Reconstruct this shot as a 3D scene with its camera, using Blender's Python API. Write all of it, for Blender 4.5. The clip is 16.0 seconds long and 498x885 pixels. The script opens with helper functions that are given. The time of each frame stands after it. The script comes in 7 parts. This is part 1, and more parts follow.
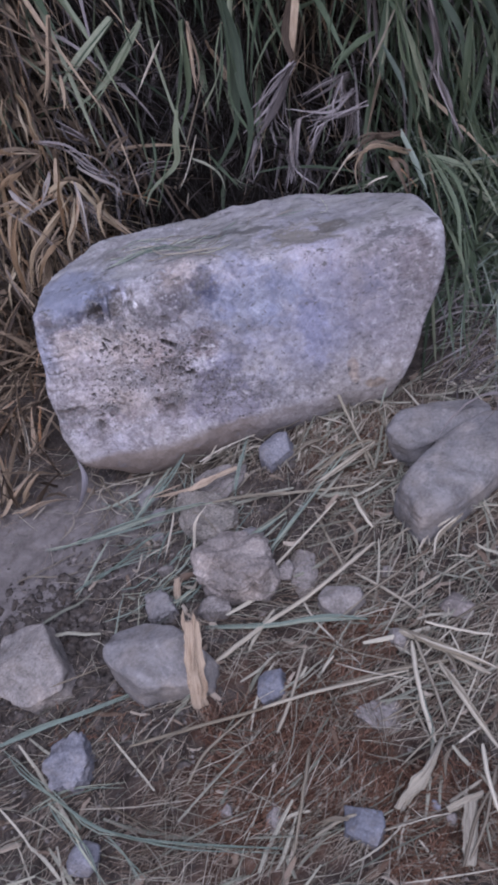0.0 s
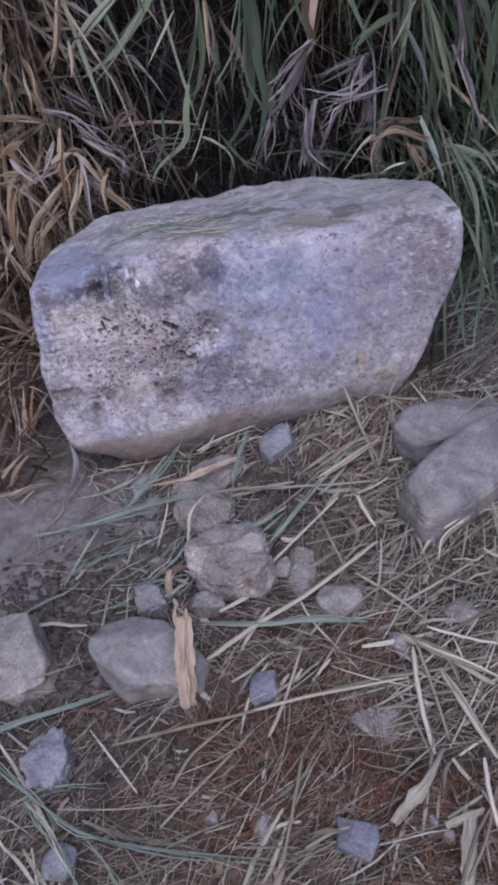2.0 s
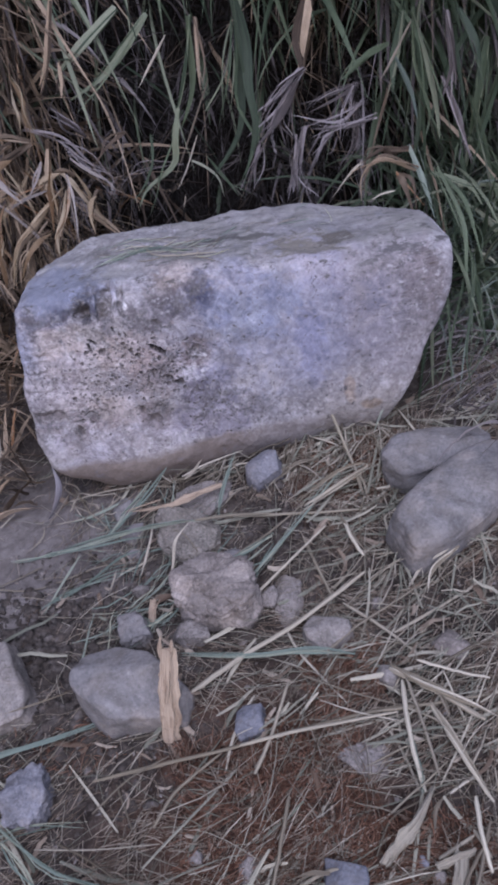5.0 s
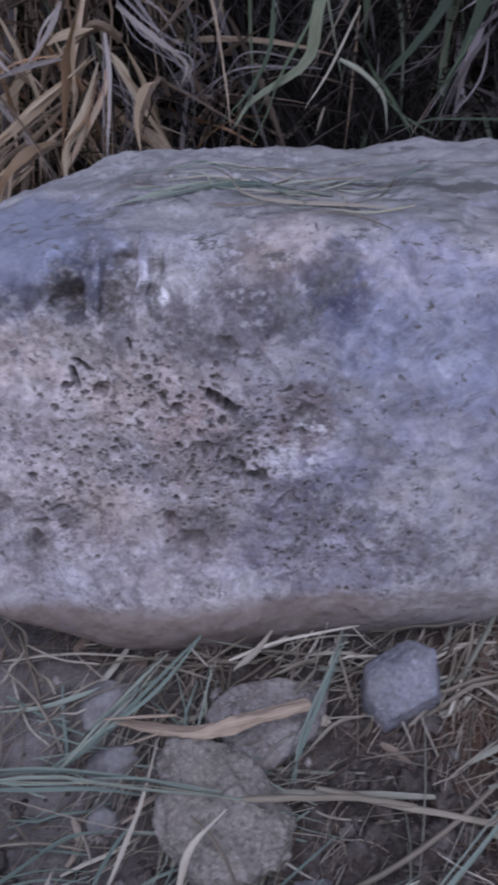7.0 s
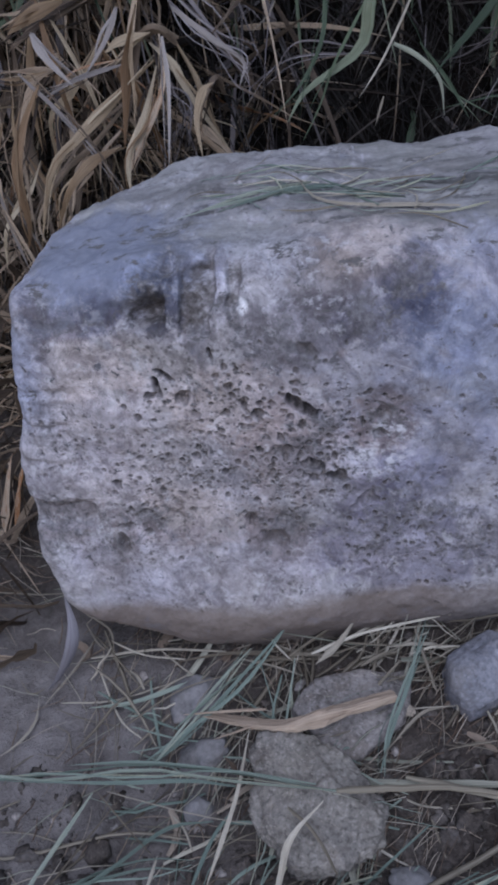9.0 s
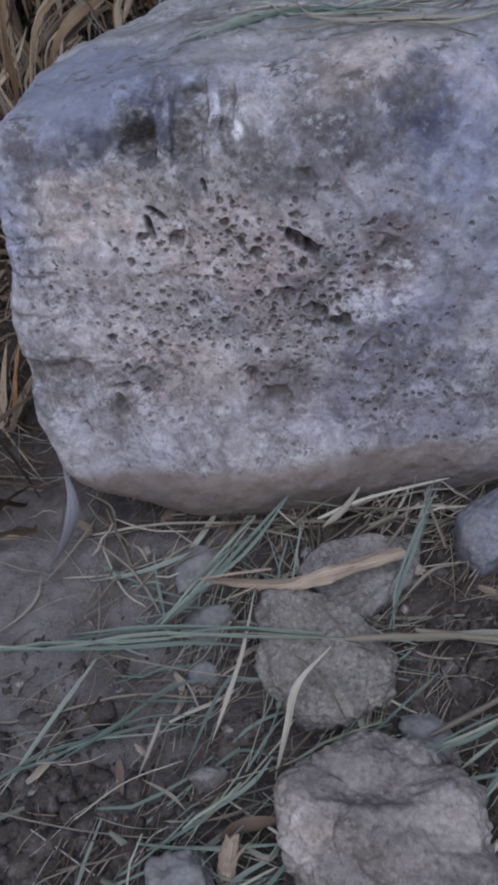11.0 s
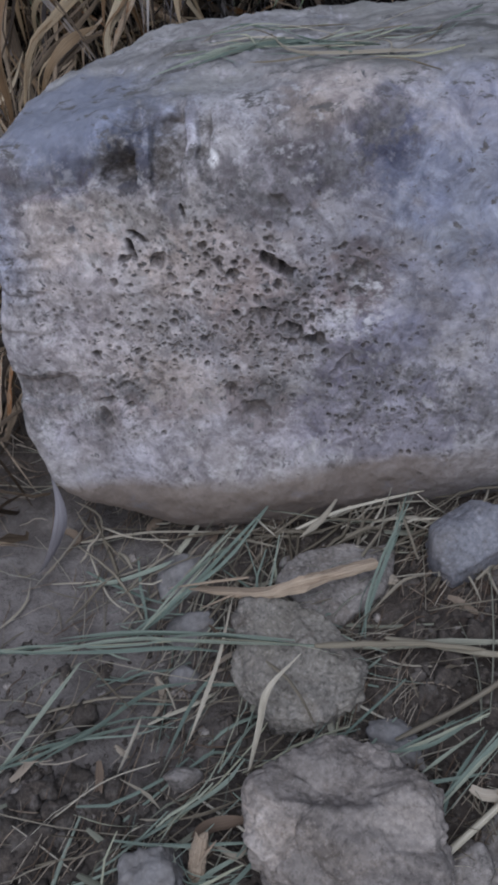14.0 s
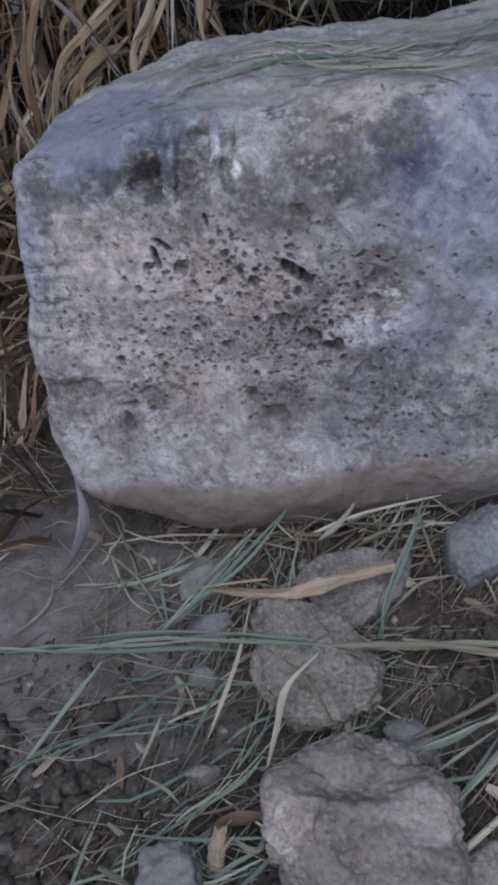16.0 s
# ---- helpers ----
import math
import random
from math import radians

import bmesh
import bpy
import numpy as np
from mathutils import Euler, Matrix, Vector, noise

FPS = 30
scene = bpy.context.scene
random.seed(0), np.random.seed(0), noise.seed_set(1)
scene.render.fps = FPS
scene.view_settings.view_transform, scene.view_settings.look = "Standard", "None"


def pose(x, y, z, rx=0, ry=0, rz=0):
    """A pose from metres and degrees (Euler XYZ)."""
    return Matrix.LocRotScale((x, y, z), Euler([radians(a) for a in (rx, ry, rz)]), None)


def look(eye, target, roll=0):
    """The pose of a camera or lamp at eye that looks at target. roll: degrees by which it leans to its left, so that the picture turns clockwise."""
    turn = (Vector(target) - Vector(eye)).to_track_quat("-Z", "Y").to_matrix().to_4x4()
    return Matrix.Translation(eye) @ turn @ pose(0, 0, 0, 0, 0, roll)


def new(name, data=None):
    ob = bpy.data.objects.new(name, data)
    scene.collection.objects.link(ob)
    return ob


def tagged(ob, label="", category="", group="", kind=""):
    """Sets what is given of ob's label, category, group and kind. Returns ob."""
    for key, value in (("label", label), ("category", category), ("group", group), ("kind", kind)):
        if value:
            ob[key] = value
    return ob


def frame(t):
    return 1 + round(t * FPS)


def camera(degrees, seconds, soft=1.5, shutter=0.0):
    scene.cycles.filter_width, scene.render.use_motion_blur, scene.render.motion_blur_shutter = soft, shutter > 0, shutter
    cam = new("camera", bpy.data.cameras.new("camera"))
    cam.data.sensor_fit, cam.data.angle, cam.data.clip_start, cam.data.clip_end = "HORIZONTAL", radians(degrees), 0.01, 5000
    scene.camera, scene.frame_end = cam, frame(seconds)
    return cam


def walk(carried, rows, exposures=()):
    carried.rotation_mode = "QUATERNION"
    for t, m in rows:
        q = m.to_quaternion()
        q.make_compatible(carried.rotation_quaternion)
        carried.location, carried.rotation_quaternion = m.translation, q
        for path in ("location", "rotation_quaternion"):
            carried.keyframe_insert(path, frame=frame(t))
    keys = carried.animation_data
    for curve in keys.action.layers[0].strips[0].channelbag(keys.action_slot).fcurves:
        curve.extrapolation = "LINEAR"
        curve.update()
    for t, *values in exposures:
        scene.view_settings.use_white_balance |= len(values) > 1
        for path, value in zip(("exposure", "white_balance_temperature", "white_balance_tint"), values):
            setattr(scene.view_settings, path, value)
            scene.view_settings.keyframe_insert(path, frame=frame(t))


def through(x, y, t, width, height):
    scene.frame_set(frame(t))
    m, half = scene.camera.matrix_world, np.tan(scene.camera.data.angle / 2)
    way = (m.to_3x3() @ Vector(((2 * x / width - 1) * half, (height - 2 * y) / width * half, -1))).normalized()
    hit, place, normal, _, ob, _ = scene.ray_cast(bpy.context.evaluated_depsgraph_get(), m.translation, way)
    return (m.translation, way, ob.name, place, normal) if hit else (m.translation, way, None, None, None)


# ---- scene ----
cam = camera(36.0, 16.0, soft=3.5, shutter=0.5)
PATH = [
    (0.0, (0.00335, 0.05082, 0.59925), (-0.1057, 1.3864, -0.8855), -18.94),
    (0.5, (0.0057, 0.06277, 0.59055), (-0.0992, 1.3937, -0.8986), -17.99),
    (1.0, (0.00212, 0.07189, 0.5744), (-0.0961, 1.3942, -0.9229), -17.167),
    (1.5, (-0.00831, 0.07303, 0.57151), (-0.098, 1.3944, -0.9271), -16.229),
    (2.0, (-0.00946, 0.06958, 0.57454), (-0.0966, 1.3927, -0.9227), -15.75),
    (2.5, (-0.01458, 0.07439, 0.57369), (-0.0884, 1.3957, -0.9258), -14.954),
    (3.0, (-0.01702, 0.07094, 0.57608), (-0.0795, 1.4082, -0.9098), -14.127),
    (5.5, (-0.01736, 0.0917, 0.56708), (-0.0048, 1.4571, -0.8943), -11.616),
    (6.0, (-0.02411, 0.22458, 0.43072), (0.0318, 1.6329, -0.9882), -9.183),
    (6.3, (-0.0101, 0.34049, 0.36777), (-0.0404, 1.7387, -1.062), -10.071),
    (6.5, (-0.03811, 0.38255, 0.34175), (-0.0131, 1.8039, -1.0651), -4.816),
    (7.0, (-0.05464, 0.4119, 0.32729), (-0.2072, 1.8061, -1.0985), -7.542),
    (7.5, (-0.06611, 0.41399, 0.334), (-0.2883, 1.7911, -1.0992), -9.989),
    (8.0, (-0.07179, 0.41545, 0.33901), (-0.3215, 1.7745, -1.1069), -11.528),
    (8.5, (-0.06921, 0.41752, 0.34045), (-0.3249, 1.7656, -1.1146), -12.509),
    (9.0, (-0.07164, 0.41754, 0.3437), (-0.3277, 1.7565, -1.1197), -13.087),
    (9.5, (-0.06883, 0.4157, 0.34267), (-0.3255, 1.7511, -1.1239), -13.459),
    (10.0, (-0.0706, 0.40047, 0.31813), (-0.3452, 1.7078, -1.1703), -14.869),
    (10.2, (-0.07519, 0.39754, 0.30994), (-0.3494, 1.6846, -1.1961), -15.312),
    (12.3, (-0.07038, 0.37769, 0.29649), (-0.3860, 1.6259, -1.2340), -15.858),
    (12.5, (-0.06623, 0.37985, 0.29780), (-0.3833, 1.6239, -1.2358), -15.927),
    (13.0, (-0.06188, 0.37991, 0.30522), (-0.3742, 1.6352, -1.2202), -15.797),
    (13.5, (-0.05971, 0.38224, 0.30723), (-0.3666, 1.6464, -1.2119), -15.648),
    (14.0, (-0.05741, 0.38260, 0.30971), (-0.3706, 1.6570, -1.1995), -15.991),
    (14.5, (-0.05534, 0.37871, 0.30841), (-0.3846, 1.6511, -1.1991), -16.729),
    (15.0, (-0.05571, 0.37699, 0.31058), (-0.3932, 1.6630, -1.1835), -16.813),
    (15.5, (-0.05557, 0.37388, 0.30823), (-0.3999, 1.6667, -1.1784), -16.815),
    (16.0, (-0.05821, 0.37343, 0.31253), (-0.4101, 1.6751, -1.1646), -16.645),
]
walk(
    cam,
    [(t, look(eye, target, roll)) for t, eye, target, roll in PATH],
    [(0.0, 1.26, 5330, 25), (5.5, 1.24, 5310, 25), (6.4, 0.97, 5140, 25), (7.6, 0.90, 5160, 20), (9.5, 0.88, 5070, 15), (12.5, 0.82, 5500, 12), (16.0, 0.81, 5350, 10)],
)

# ---------------------------------------------------------------- light
world = bpy.data.worlds.new("dusk_sky")
scene.world = world
world.use_nodes = True
wn = world.node_tree.nodes
sky = wn.new("ShaderNodeTexSky")
sky.sky_type, sky.sun_disc = "NISHITA", False
sky.sun_elevation, sky.sun_rotation = radians(24), radians(200)
sky.air_density, sky.dust_density, sky.ozone_density = 1.0, 2.5, 1.5
wn["Background"].inputs["Strength"].default_value = 0.035
world.node_tree.links.new(sky.outputs[0], wn["Background"].inputs["Color"])
sun = new("sun", bpy.data.lights.new("sun", "SUN"))
sun.data.energy, sun.data.angle, sun.data.color = 1.55, radians(66), (1.0, 0.95, 0.91)
sun.matrix_world = look((0.2, -0.15, 2.4), (0, 0.6, 0))


# ---------------------------------------------------------------- materials
class Nodes:
    """A short way to write a node material."""

    def __init__(self, name):
        self.mat = bpy.data.materials.new(name)
        self.mat.use_nodes = True
        self.tree = self.mat.node_tree
        self.bsdf = self.tree.nodes["Principled BSDF"]

    def put(self, kind, **values):
        node = self.tree.nodes.new(kind)
        for key, value in values.items():
            if key in node.inputs:
                self.feed(node.inputs[key], value)
        return node

    def feed(self, socket, value):
        if isinstance(value, bpy.types.NodeSocket):
            self.tree.links.new(value, socket)
        else:
            socket.default_value = value

    def coords(self):
        return self.put("ShaderNodeTexCoord").outputs["Object"]

    def noise(self, scale, detail=4.0, rough=0.55, vector=None, stretch=None, warp=0.0):
        vector = vector or self.coords()
        if stretch:
            m = self.put("ShaderNodeMapping", Vector=vector)
            m.inputs["Scale"].default_value = stretch
            vector = m.outputs[0]
        n = self.put("ShaderNodeTexNoise", Vector=vector, Scale=scale, Detail=detail, Roughness=rough, Distortion=warp)
        return n.outputs["Fac"]

    def cells(self, scale, vector=None, rand=1.0):
        n = self.put("ShaderNodeTexVoronoi", Vector=vector or self.coords(), Scale=scale, Randomness=rand)
        return n.outputs["Distance"]

    def ramp(self, fac, *stops):
        n = self.put("ShaderNodeValToRGB", Fac=fac)
        ramp = n.color_ramp
        while len(ramp.elements) < len(stops):
            ramp.elements.new(0.5)
        for e, (at, colour) in zip(ramp.elements, stops):
            e.position = at
            e.color = (*colour, 1) if isinstance(colour, tuple) else (colour, colour, colour, 1)
        return n.outputs["Color"]

    def mix(self, fac, a, b, how="MIX"):
        n = self.tree.nodes.new("ShaderNodeMix")
        n.data_type, n.blend_type = "RGBA", how
        for socket, value in ((n.inputs[0], fac), (n.inputs[6], a), (n.inputs[7], b)):
            if isinstance(value, tuple):
                value = (*value, 1)
            self.feed(socket, value)
        return n.outputs[2]

    def sums(self, how, a, b=0.0):
        n = self.tree.nodes.new("ShaderNodeMath")
        n.operation, n.use_clamp = how, False
        self.feed(n.inputs[0], a)
        self.feed(n.inputs[1], b)
        return n.outputs[0]

    def near(self, point, radius, soft=0.5, vector=None, squash=(1, 1, 1)):
        """1 close to a point of the thing's own space, 0 past the radius."""
        sub = self.tree.nodes.new("ShaderNodeVectorMath")
        sub.operation = "SUBTRACT"
        self.feed(sub.inputs[0], vector or self.coords())
        sub.inputs[1].default_value = point
        mul = self.tree.nodes.new("ShaderNodeVectorMath")
        mul.operation = "MULTIPLY"
        self.tree.links.new(sub.outputs[0], mul.inputs[0])
        mul.inputs[1].default_value = squash
        size = self.tree.nodes.new("ShaderNodeVectorMath")
        size.operation = "LENGTH"
        self.tree.links.new(mul.outputs[0], size.inputs[0])
        m = self.put("ShaderNodeMapRange")
        m.interpolation_type = "SMOOTHSTEP"
        for name, v in (("Value", size.outputs["Value"]), ("From Min", radius * (1 - soft)), ("From Max", radius), ("To Min", 1.0), ("To Max", 0.0)):
            self.feed(m.inputs[name], v)
        return m.outputs[0]

    def level(self, value, low, high, top=1.0):
        """A number from 0 at low to top at high."""
        m = self.put("ShaderNodeMapRange", Value=value)
        for name, v in (("From Min", low), ("From Max", high), ("To Min", 0.0), ("To Max", top)):
            m.inputs[name].default_value = v
        return m.outputs[0]

    def bump(self, height, strength, distance, normal=None):
        b = self.put("ShaderNodeBump", Height=height, Strength=strength, Distance=distance)
        if normal is not None:
            self.feed(b.inputs["Normal"], normal)
        return b.outputs["Normal"]

    def done(self, colour, rough=0.9, normal=None, spec=0.25, through=0.0):
        if isinstance(colour, tuple):
            colour = (*colour, 1)
        self.feed(self.bsdf.inputs["Base Color"], colour)
        self.feed(self.bsdf.inputs["Roughness"], rough)
        self.bsdf.inputs["Specular IOR Level"].default_value = spec
        if normal is not None:
            self.feed(self.bsdf.inputs["Normal"], normal)
        if through:
            glow = self.put("ShaderNodeBsdfTranslucent")
            self.feed(glow.inputs["Color"], colour)
            both = self.tree.nodes.new("ShaderNodeMixShader")
            both.inputs[0].default_value = through
            self.tree.links.new(self.bsdf.outputs[0], both.inputs[1])
            self.tree.links.new(glow.outputs[0], both.inputs[2])
            self.tree.links.new(both.outputs[0], self.tree.nodes["Material Output"].inputs["Surface"])
        return self.mat


def boulder_material():
    n = Nodes("porous_limestone")
    co = n.coords()
    broad = n.noise(9.0, 5, 0.6, co)
    mid = n.noise(34.0, 6, 0.6, co, warp=0.6)
    small = n.noise(110.0, 5, 0.65, co, warp=0.8)
    fine = n.noise(330.0, 4, 0.7, co)
    grain = n.noise(1100.0, 2, 0.6, co)
    base = n.ramp(mid, (0.34, (0.200, 0.190, 0.198)), (0.47, (0.270, 0.258, 0.271)), (0.56, (0.318, 0.307, 0.322)), (0.67, (0.390, 0.378, 0.394)))
    base = n.mix(n.ramp(broad, (0.44, 0.0), (0.60, 0.75)), base, n.ramp(small, (0.3, (0.225, 0.205, 0.192)), (0.7, (0.32, 0.297, 0.282))))
    # lavender-blue mineral bloom over the middle, darker on the upper end
    cloud = n.ramp(n.noise(24.0, 6, 0.62, co, warp=0.5), (0.36, 0.2), (0.56, 1.0))
    bloom = n.sums("MULTIPLY", n.near((0.035, 0.66, 0.11), 0.150, 0.6, co, (0.9, 1, 1.3)), cloud)
    base = n.mix(n.sums("MULTIPLY", bloom, 0.92), base, n.ramp(small, (0.34, (0.172, 0.174, 0.228)), (0.50, (0.212, 0.211, 0.260)), (0.66, (0.262, 0.259, 0.308))))
    end = n.sums("MAXIMUM", n.near((-0.172, 0.70, 0.176), 0.055, 0.6, co, (0.8, 1, 1.2)), n.near((-0.222, 0.675, 0.125), 0.034, 0.7, co, (1, 1, 0.7)))
    end = n.sums("MULTIPLY", end, n.ramp(mid, (0.36, 0.5), (0.56, 1.0)))
    base = n.mix(n.sums("MULTIPLY", end, 0.85), base, n.ramp(small, (0.34, (0.145, 0.155, 0.20)), (0.64, (0.235, 0.245, 0.297))))
    # changes of tone with broken edges, under which the grain goes on
    ragged = n.noise(75.0, 6, 0.75, co, warp=0.5)
    for point, size, flat, tone in (
        ((-0.168, 0.685, 0.176), 0.052, (0.7, 0.5, 1.5), (0.84, 0.87, 0.95)),
        ((-0.170, 0.680, 0.158), 0.036, (0.7, 0.5, 1.4), (0.84, 0.86, 0.90)),
        # shadow in the scoop beside the rib, put into the colour
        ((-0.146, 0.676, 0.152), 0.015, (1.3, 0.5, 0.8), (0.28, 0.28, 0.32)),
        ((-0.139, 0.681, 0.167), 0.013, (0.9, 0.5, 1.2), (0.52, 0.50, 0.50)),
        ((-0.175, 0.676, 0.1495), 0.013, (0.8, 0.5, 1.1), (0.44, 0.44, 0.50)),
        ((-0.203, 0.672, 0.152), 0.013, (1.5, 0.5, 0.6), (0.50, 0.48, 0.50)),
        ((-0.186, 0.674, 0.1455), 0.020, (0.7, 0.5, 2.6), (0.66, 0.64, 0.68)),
        ((-0.158, 0.670, 0.142), 0.026, (0.6, 0.5, 3.4), (1.16, 1.15, 1.15)),
        ((-0.1195, 0.675, 0.153), 0.011, (2.4, 0.4, 0.8), (1.14, 1.14, 1.20)),
        ((-0.141, 0.674, 0.146), 0.012, (1.3, 0.4, 0.7), (1.18, 1.18, 1.20)),
        ((-0.131, 0.670, 0.138), 0.010, (1.0, 0.5, 0.6), (0.55, 0.54, 0.56)),
        ((-0.205, 0.66, 0.115), 0.070, (1.1, 0.5, 0.7), (1.16, 1.15, 1.18)),
        ((-0.184, 0.67, 0.128), 0.032, (0.8, 0.5, 1.6), (1.06, 1.02, 0.97)),
        ((-0.088, 0.670, 0.136), 0.026, (0.7, 0.5, 1.4), (0.60, 0.58, 0.60)),
        ((-0.076, 0.673, 0.153), 0.017, (0.8, 0.5, 1.0), (0.66, 0.64, 0.62)),
        ((-0.049, 0.668, 0.142), 0.022, (0.7, 0.5, 1.1), (0.58, 0.58, 0.62)),
        ((-0.039, 0.672, 0.151), 0.014, (0.8, 0.5, 0.8), (0.64, 0.65, 0.72)),
        ((-0.112, 0.656, 0.106), 0.036, (0.7, 0.5, 1.4), (1.08, 1.02, 0.96)),
        ((-0.098, 0.648, 0.082), 0.030, (0.9, 0.5, 0.9), (0.86, 0.81, 0.78)),
        ((-0.056, 0.650, 0.095), 0.017, (0.9, 0.5, 0.8), (0.66, 0.58, 0.53)),
        ((-0.064, 0.644, 0.079), 0.022, (0.7, 0.5, 1.3), (1.45, 1.43, 1.43)),
        ((-0.042, 0.640, 0.070), 0.018, (0.6, 0.5, 1.4), (0.76, 0.76, 0.82)),
        ((-0.065, 0.635, 0.056), 0.016, (0.8, 0.5, 1.0), (0.66, 0.64, 0.70)),
        ((-0.050, 0.625, 0.032), 0.044, (0.8, 0.5, 1.3), (0.66, 0.65, 0.73)),
        ((-0.109, 0.630, 0.040), 0.019, (0.9, 0.5, 0.9), (0.56, 0.52, 0.50)),
        ((-0.212, 0.640, 0.057), 0.024, (0.8, 0.5, 1.6), (0.66, 0.63, 0.62)),
        ((-0.186, 0.632, 0.042), 0.013, (1.3, 0.5, 0.7), (0.58, 0.54, 0.52)),
        ((-0.150, 0.625, 0.024), 0.060, (0.6, 0.5, 1.9), (1.02, 1.01, 1.06)),
        ((-0.150, 0.650, 0.085), 0.060, (0.8, 0.5, 1.0), (1.14, 1.12, 1.13)),
        ((-0.148, 0.640, 0.052), 0.030, (0.8, 0.5, 1.2), (0.92, 0.88, 0.84)),
        ((-0.048, 0.677, 0.163), 0.024, (0.6, 0.5, 1.6), (1.09, 1.05, 0.99)),
        ((-0.010, 0.680, 0.162), 0.050, (0.5, 0.5, 2.0), (1.10, 1.05, 0.98)),
        ((0.006, 0.668, 0.136), 0.052, (0.8, 0.5, 0.9), (0.87, 0.93, 1.01)),
        ((0.025, 0.668, 0.145), 0.034, (0.5, 0.5, 2.0), (1.16, 1.12, 1.06)),
        ((0.070, 0.665, 0.142), 0.032, (0.8, 0.5, 1.3), (1.18, 1.16, 1.18)),
        ((0.055, 0.640, 0.080), 0.026, (1.3, 0.5, 0.5), (0.86, 0.88, 0.98)),
        ((0.140, 0.650, 0.095), 0.075, (1, 0.5, 0.7), (0.80, 0.77, 0.77)),
        ((0.172, 0.650, 0.115), 0.030, (1, 0.5, 0.7), (0.74, 0.70, 0.68)),
        ((0.085, 0.622, 0.030), 0.012, (1.5, 0.5, 0.6), (0.94, 0.84, 0.72)),
        ((0.105, 0.615, 0.010), 0.012, (0.9, 0.5, 1.2), (0.90, 0.80, 0.68)),
    ):
        spot = n.near(point, size * 1.12, 0.9, co, flat)
        spot = n.sums("ADD", spot, n.sums("MULTIPLY", n.sums("SUBTRACT", ragged, 0.5), n.sums("MULTIPLY", n.sums("MINIMUM", spot, 0.4), 8.0)))
        spot = n.level(spot, 0.12, 0.55, 0.95)
        base = n.mix(spot, base, n.mix(1.0, base, tone, "MULTIPLY"))
    # grey crust and pale bare patches in small broken islands
    crust = n.noise(62.0, 7, 0.8, co, warp=0.9)
    worn = n.level(n.near((-0.12, 0.65, 0.10), 0.24, 0.7, co, (0.8, 0.4, 1)), 0.0, 1.0, 0.8)
    base = n.mix(n.sums("MULTIPLY", n.level(crust, 0.485, 0.435), worn), base, n.mix(1.0, base, (0.66, 0.64, 0.65), "MULTIPLY"))
    base = n.mix(n.sums("MULTIPLY", n.level(crust, 0.54, 0.60), worn), base, n.mix(1.0, base, (1.30, 1.29, 1.30), "MULTIPLY"))
    # dark granular stains, and the scoop end's shadow painted with them: coarse grains thick in the middle of a stain,
    # sparse towards its rim
    stain_shade = n.ramp(fine, (0.4, (0.085, 0.08, 0.084)), (0.65, (0.15, 0.142, 0.145)))
    grains = n.noise(170.0, 5, 0.70, co, warp=0.4)
    for point, size, flat, thick in (
        # the first spot paints the shadow at the scoop's end
        ((-0.150, 0.68, 0.150), 0.022, (1, 0.6, 0.8), 0.9), ((-0.131, 0.67, 0.142), 0.019, (2.0, 0.4, 0.8), 0.95), ((-0.131, 0.67, 0.150), 0.012, (1.5, 0.4, 0.8), 0.95), ((-0.195, 0.68, 0.147), 0.024, (0.8, 0.6, 1.2), 0.7), ((-0.118, 0.67, 0.152), 0.018, (0.9, 0.6, 0.9), 0.8), ((-0.098, 0.67, 0.136), 0.026, (0.7, 0.6, 1.1), 0.85),
        ((-0.080, 0.67, 0.126), 0.022, (0.9, 0.6, 1), 0.9), ((-0.062, 0.67, 0.138), 0.020, (0.8, 0.6, 0.9), 0.8), ((-0.040, 0.68, 0.150), 0.022, (0.8, 0.6, 1), 0.75), ((-0.083, 0.65, 0.088), 0.028, (1, 0.6, 0.8), 0.8),
        ((-0.055, 0.65, 0.096), 0.018, (1, 0.6, 0.8), 0.85), ((-0.050, 0.64, 0.048), 0.045, (0.8, 0.6, 1.1), 0.7), ((-0.010, 0.63, 0.030), 0.040, (0.7, 0.6, 1.2), 0.6), ((-0.104, 0.64, 0.044), 0.020, (0.9, 0.6, 1), 0.8),
        ((-0.172, 0.64, 0.054), 0.024, (0.8, 0.6, 1), 0.6), ((-0.188, 0.64, 0.040), 0.014, (1, 0.6, 0.8), 0.8), ((-0.220, 0.65, 0.05), 0.032, (1, 0.6, 0.7), 0.6), ((-0.215, 0.66, 0.095), 0.018, (1, 0.6, 0.8), 0.5),
        ((-0.140, 0.65, 0.074), 0.022, (0.8, 0.6, 1.2), 0.5), ((0.16, 0.66, 0.09), 0.06, (1, 0.6, 0.7), 0.4), ((0.05, 0.63, 0.03), 0.05, (0.7, 0.6, 1.5), 0.4), ((0.14, 0.67, 0.14), 0.04, (0.7, 0.6, 1.2), 0.35),
    ):
        spot = n.near(point, size, 0.95, co, flat)
        edge = n.sums("SUBTRACT", n.sums("ADD", grains, n.sums("MULTIPLY", spot, 0.20)), 0.62)
        base = n.mix(n.level(edge, 0.0, 0.084, thick), base, stain_shade)
    # mottled grain, pale crystalline flecks, dark specks; the blue middle is smoother
    lively = n.sums("SUBTRACT", 1.0, n.sums("MULTIPLY", n.near((0.035, 0.655, 0.105), 0.115, 0.6, co, (0.9, 0.4, 1.2)), 0.72))
    base = n.mix(lively, base, n.ramp(small, (0.32, (0.70, 0.69, 0.69)), (0.44, (0.94, 0.94, 0.94)), (0.56, (1.05, 1.05, 1.05)), (0.68, (1.26, 1.26, 1.26))), "MULTIPLY")
